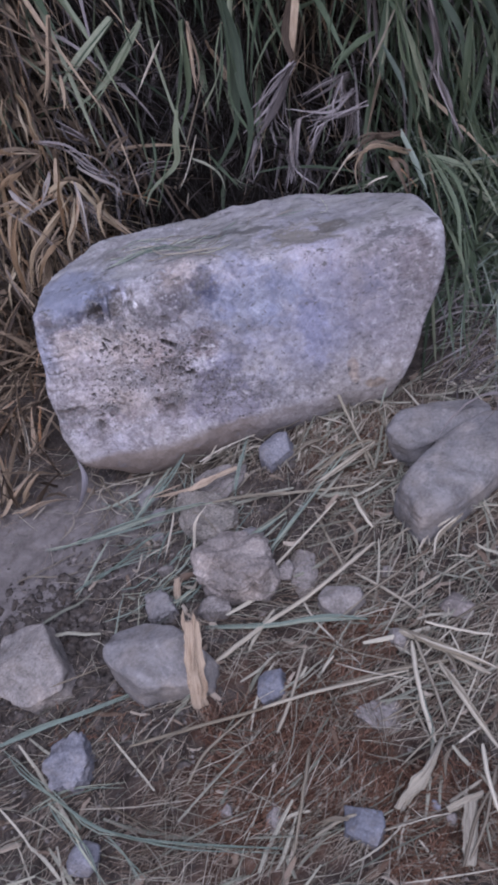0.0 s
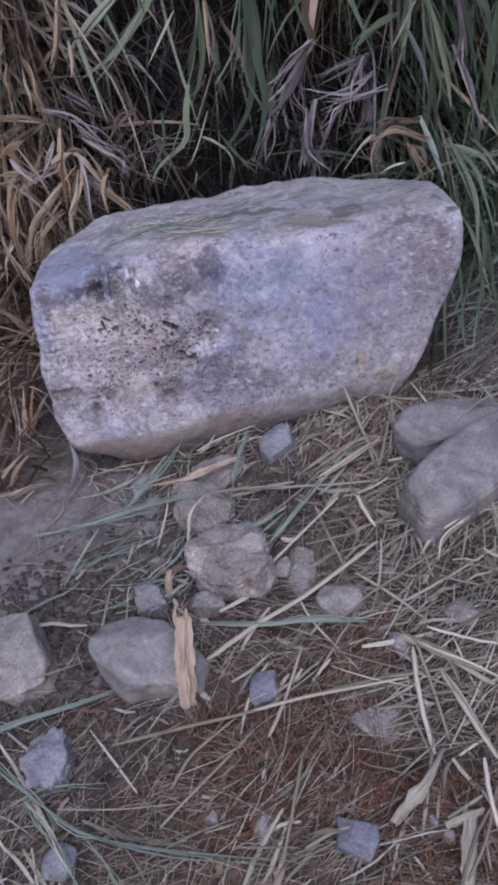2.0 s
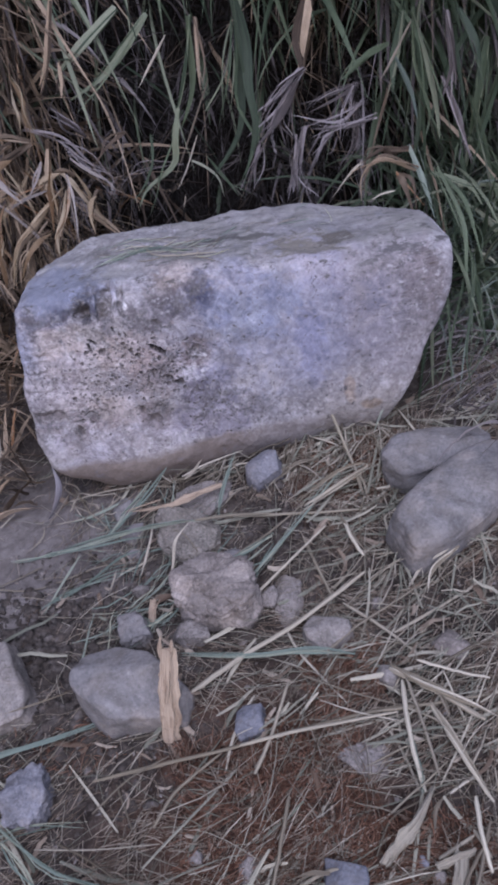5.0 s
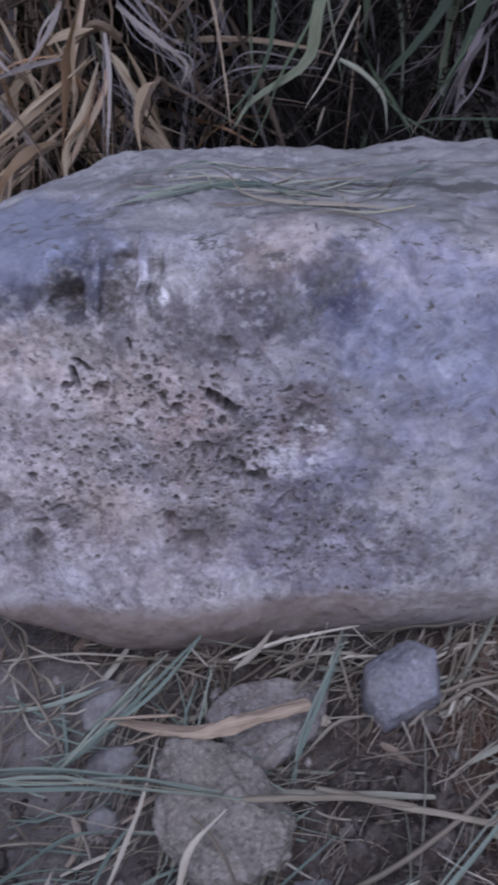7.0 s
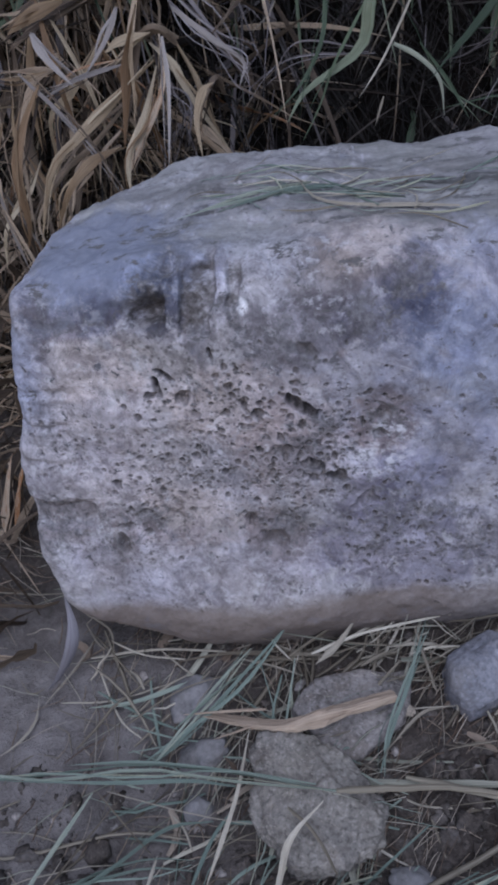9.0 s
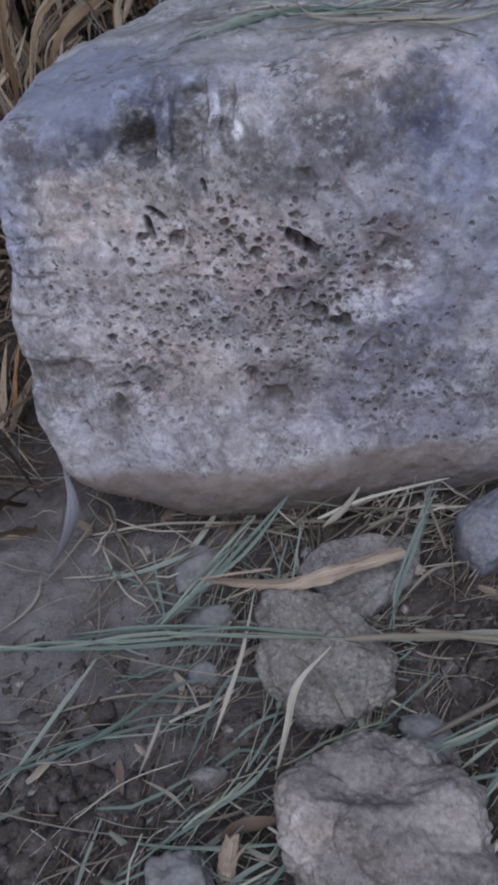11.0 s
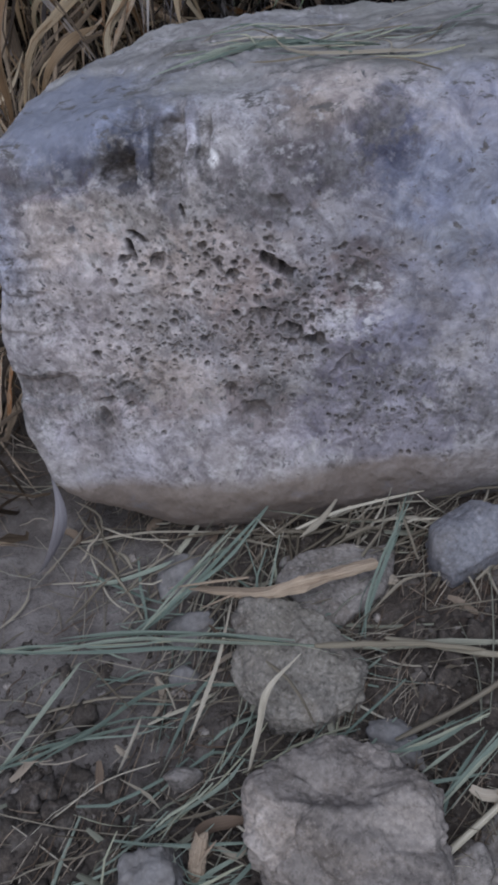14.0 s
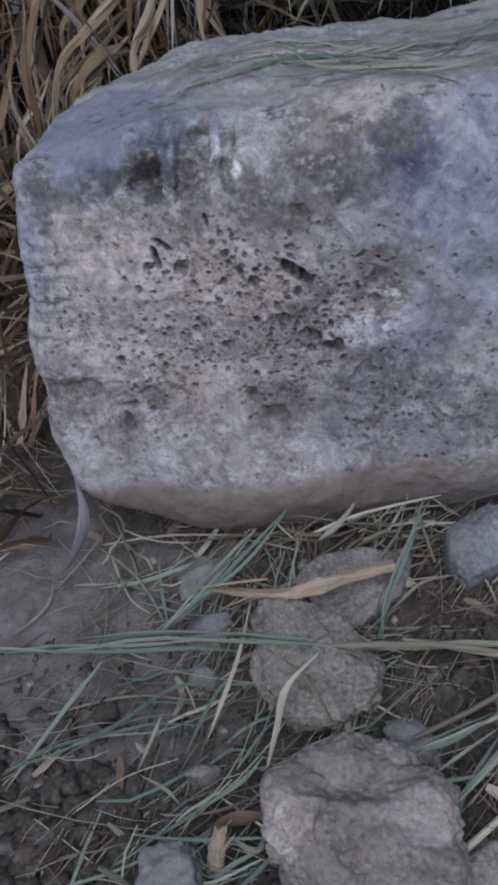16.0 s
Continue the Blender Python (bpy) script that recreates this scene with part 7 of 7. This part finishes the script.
top_blade(0.0030, M_STRAW, (-0.086, 0.748, 0.175), (-0.076, 0.722, 0.176), (-0.055, 0.713, 0.174), (-0.036, 0.712, 0.173), (-0.016, 0.710, 0.171))
top_blade(0.0038, M_SAGE, (-0.120, 0.718, 0.179), (-0.100, 0.725, 0.178), (-0.080, 0.734, 0.176), (-0.068, 0.741, 0.175))
top_blade(0.0030, M_SAGE, (-0.128, 0.722, 0.180), (-0.104, 0.730, 0.179), (-0.078, 0.740, 0.177))
top_blade(0.0030, M_SAGE, (-0.076, 0.747, 0.175), (-0.065, 0.738, 0.175), (-0.051, 0.723, 0.174), (-0.038, 0.717, 0.172))
top_blade(0.0022, M_SAGE, (-0.140, 0.720, 0.181), (-0.112, 0.722, 0.179), (-0.084, 0.731, 0.177))
top_blade(0.0018, M_STRAW, (-0.095, 0.716, 0.176), (-0.080, 0.712, 0.174), (-0.062, 0.716, 0.173))
top_blade(0.0016, M_STRAW, (0.035, 0.735, 0.168), (0.050, 0.745, 0.167), (0.068, 0.750, 0.166))

# thin matted strands among them
matted = random.Random(9)
for spot, spread, count in (((-0.100, 0.741), (0.018, 0.006), 34), ((-0.092, 0.728), (0.028, 0.008), 26), ((-0.050, 0.722), (0.022, 0.007), 14), ((0.03, 0.74), (0.05, 0.010), 8)):
    for k in range(count):
        x, y, way, size = matted.gauss(spot[0], spread[0]), matted.gauss(spot[1], spread[1]), matted.gauss(0.15, 0.35), matted.uniform(0.012, 0.04)
        if x < -0.14:
            continue
        bend = matted.gauss(0, 0.25)
        top_blade(matted.uniform(0.0006, 0.0017), M_SAGE if k % 3 else M_STRAW, (x, y, 0), (x + size / 2 * math.cos(way), y + size / 2 * math.sin(way), 0), (x + size * math.cos(way + bend), y + size * math.sin(way + bend), 0))

# brown leaves fallen between the stones
leafy("fallen_leaf", 0.006, ((-0.144, 0.552, -0.026), (-0.139, 0.548, -0.023), (-0.136, 0.541, -0.026)), M_RUST, "small rusty brown leaf under fading grass", "leaf", "", 0.3, tip=0.4, butt=0.1)
leafy("fallen_leaf", 0.0075, ((-0.146, 0.458, -0.028), (-0.134, 0.461, -0.020), (-0.116, 0.463, -0.020)), M_RUST, "oval brown leaf beside the cracked stone", "leaf", "", 0.25, tip=0.4, butt=0.1)
loose_stone("stone", (-0.058, 0.496), (0.026, 0.018, 0.009), -20, M_SLATE, "flat slate-grey stone sunk behind the cracked stone", 33, 32, cuts=5)

# single broad leaves and stems that curl behind the boulder's shoulder
frayed("dry_grass_blade", 0.0074, ((-0.174, 0.800, 0.135), (-0.173, 0.815, 0.149), (-0.166, 0.830, 0.161), (-0.157, 0.851, 0.179)), M_TAN, "broad curling tan dry leaf against the boulder", (0.85, 0.22, 0.12), 0.003, 0.12)
frayed("dry_grass_blade", 0.0078, ((-0.238, 0.800, 0.107), (-0.219, 0.806, 0.148), (-0.200, 0.824, 0.161), (-0.178, 0.841, 0.173), (-0.158, 0.856, 0.184)), M_TAN, "broad curling tan dry leaf against the boulder", (0.85, 0.22, 0.12), 0.003, 0.12)
frayed("dry_grass_blade", 0.0078, ((-0.228, 0.800, 0.116), (-0.213, 0.800, 0.141), (-0.198, 0.812, 0.150), (-0.181, 0.820, 0.154)), M_TAN, "broad curling tan dry leaf against the boulder", (0.85, 0.22, 0.12), 0.003, 0.12)
frayed("dry_grass_blade", 0.0090, ((-0.245, 0.800, 0.104), (-0.242, 0.800, 0.126), (-0.238, 0.810, 0.154), (-0.234, 0.830, 0.171), (-0.223, 0.845, 0.183)), M_TAN, "broad curling tan dry leaf against the boulder", (0.85, 0.22, 0.12), 0.003, 0.12)
frayed("dry_grass_blade", 0.0094, ((-0.176, 0.824, 0.157), (-0.172, 0.839, 0.170), (-0.172, 0.855, 0.185), (-0.166, 0.878, 0.204)), M_TAN, "broad curling tan dry leaf against the boulder", (0.85, 0.22, 0.12), 0.003, 0.12)
frayed("dry_grass_blade", 0.0097, ((-0.182, 0.854, 0.185), (-0.172, 0.863, 0.191), (-0.159, 0.866, 0.193)), M_TAN, "broad curling tan dry leaf against the boulder", (0.85, 0.22, 0.12), 0.003, 0.12)
frayed("dry_grass_blade", 0.0112, ((-0.238, 0.866, 0.205), (-0.226, 0.873, 0.209), (-0.207, 0.880, 0.212)), M_TAN, "broad curling tan dry leaf against the boulder", (0.85, 0.22, 0.12), 0.003, 0.12)
frayed("withered_grass_blade", 0.0071, ((-0.202, 0.846, 0.181), (-0.216, 0.856, 0.192), (-0.225, 0.866, 0.203)), M_DUSK_STEM, "thin grey-brown withered stem leaning on the boulder", (0.7, 0.25, 0.12), 0.0016)
frayed("withered_grass_blade", 0.0055, ((-0.223, 0.840, 0.179), (-0.202, 0.848, 0.182), (-0.177, 0.854, 0.184)), M_DUSK_STEM, "thin grey-brown withered stem leaning on the boulder", (0.7, 0.25, 0.12), 0.0016)
frayed("dry_grass_blade", 0.0056, ((-0.219, 0.851, 0.188), (-0.234, 0.848, 0.187), (-0.247, 0.847, 0.188)), M_TAN, "broad curling tan dry leaf against the boulder", (0.85, 0.22, 0.12), 0.003, 0.12)
frayed("withered_grass_blade", 0.0063, ((-0.194, 0.851, 0.184), (-0.185, 0.864, 0.195), (-0.177, 0.876, 0.205)), M_DUSK_STEM, "thin grey-brown withered stem leaning on the boulder", (0.7, 0.25, 0.12), 0.0016)
frayed("dry_grass_blade", 0.0067, ((-0.136, 0.819, 0.147), (-0.137, 0.833, 0.159), (-0.134, 0.841, 0.167), (-0.128, 0.846, 0.170)), M_TAN, "broad curling tan dry leaf against the boulder", (0.85, 0.22, 0.12), 0.003, 0.12)
frayed("withered_grass_blade", 0.0042, ((-0.112, 0.844, 0.166), (-0.110, 0.854, 0.174), (-0.126, 0.864, 0.186), (-0.147, 0.878, 0.201)), M_DUSK_STEM, "thin grey-brown withered stem leaning on the boulder", (0.7, 0.25, 0.12), 0.0016)
frayed("withered_grass_blade", 0.0038, ((-0.157, 0.807, 0.140), (-0.155, 0.843, 0.171), (-0.154, 0.865, 0.191)), M_DUSK_STEM, "thin grey-brown withered stem leaning on the boulder", (0.7, 0.25, 0.12), 0.0016)
frayed("withered_grass_blade", 0.0042, ((-0.248, 0.800, 0.098), (-0.250, 0.800, 0.119), (-0.251, 0.802, 0.149)), M_DUSK_STEM, "thin grey-brown withered stem leaning on the boulder", (0.7, 0.25, 0.12), 0.0016)
frayed("withered_grass_blade", 0.0031, ((-0.179, 0.800, 0.133), (-0.205, 0.825, 0.162), (-0.234, 0.850, 0.189)), M_DUSK_STEM, "thin grey-brown withered stem leaning on the boulder", (0.7, 0.25, 0.12), 0.0016)

# broad tan leaves that hang in fans from the bank beside the boulder
fans = random.Random(21)
for root, reach, drop, count in (((-0.262, 0.925, 0.236), 0.075, 0.085, 4), ((-0.215, 0.925, 0.190), 0.055, 0.085, 3), ((-0.268, 0.90, 0.150), 0.045, 0.10, 2), ((-0.165, 0.935, 0.165), 0.040, 0.06, 2), ((-0.30, 0.94, 0.27), 0.07, 0.09, 5), ((-0.20, 0.95, 0.27), 0.06, 0.07, 6), ((-0.245, 0.93, 0.21), 0.06, 0.09, 3), ((-0.30, 0.90, 0.19), 0.05, 0.10, 3), ((-0.255, 0.885, 0.13), 0.04, 0.09, 2)):
    for k in range(count):
        side, out, down = fans.uniform(-1, 1), fans.uniform(0.2, 1.0), fans.uniform(0.45, 1.15)
        x, y, z = root[0] + fans.gauss(0, 0.010), root[1] + fans.gauss(0, 0.008), root[2] + fans.gauss(0, 0.012)
        mid = (x + side * reach * 0.40, y - 0.025 * out, z - drop * down * (0.18 + fans.uniform(0, 0.15)))
        low = (x + side * reach * 0.75, y - 0.045 * out, z - drop * down * (0.55 + fans.uniform(-0.08, 0.08)))
        tip = (x + side * reach * (0.95 + fans.gauss(0, 0.1)), y - 0.05 * out, z - drop * down)
        frayed("dry_grass_blade", fans.uniform(0.004, 0.0085), (tip, low, mid, (x, y, z)), M_TAN, "broad tan dry leaf hanging from the bank", (0.8, 0.25), 0.003, 0.2)
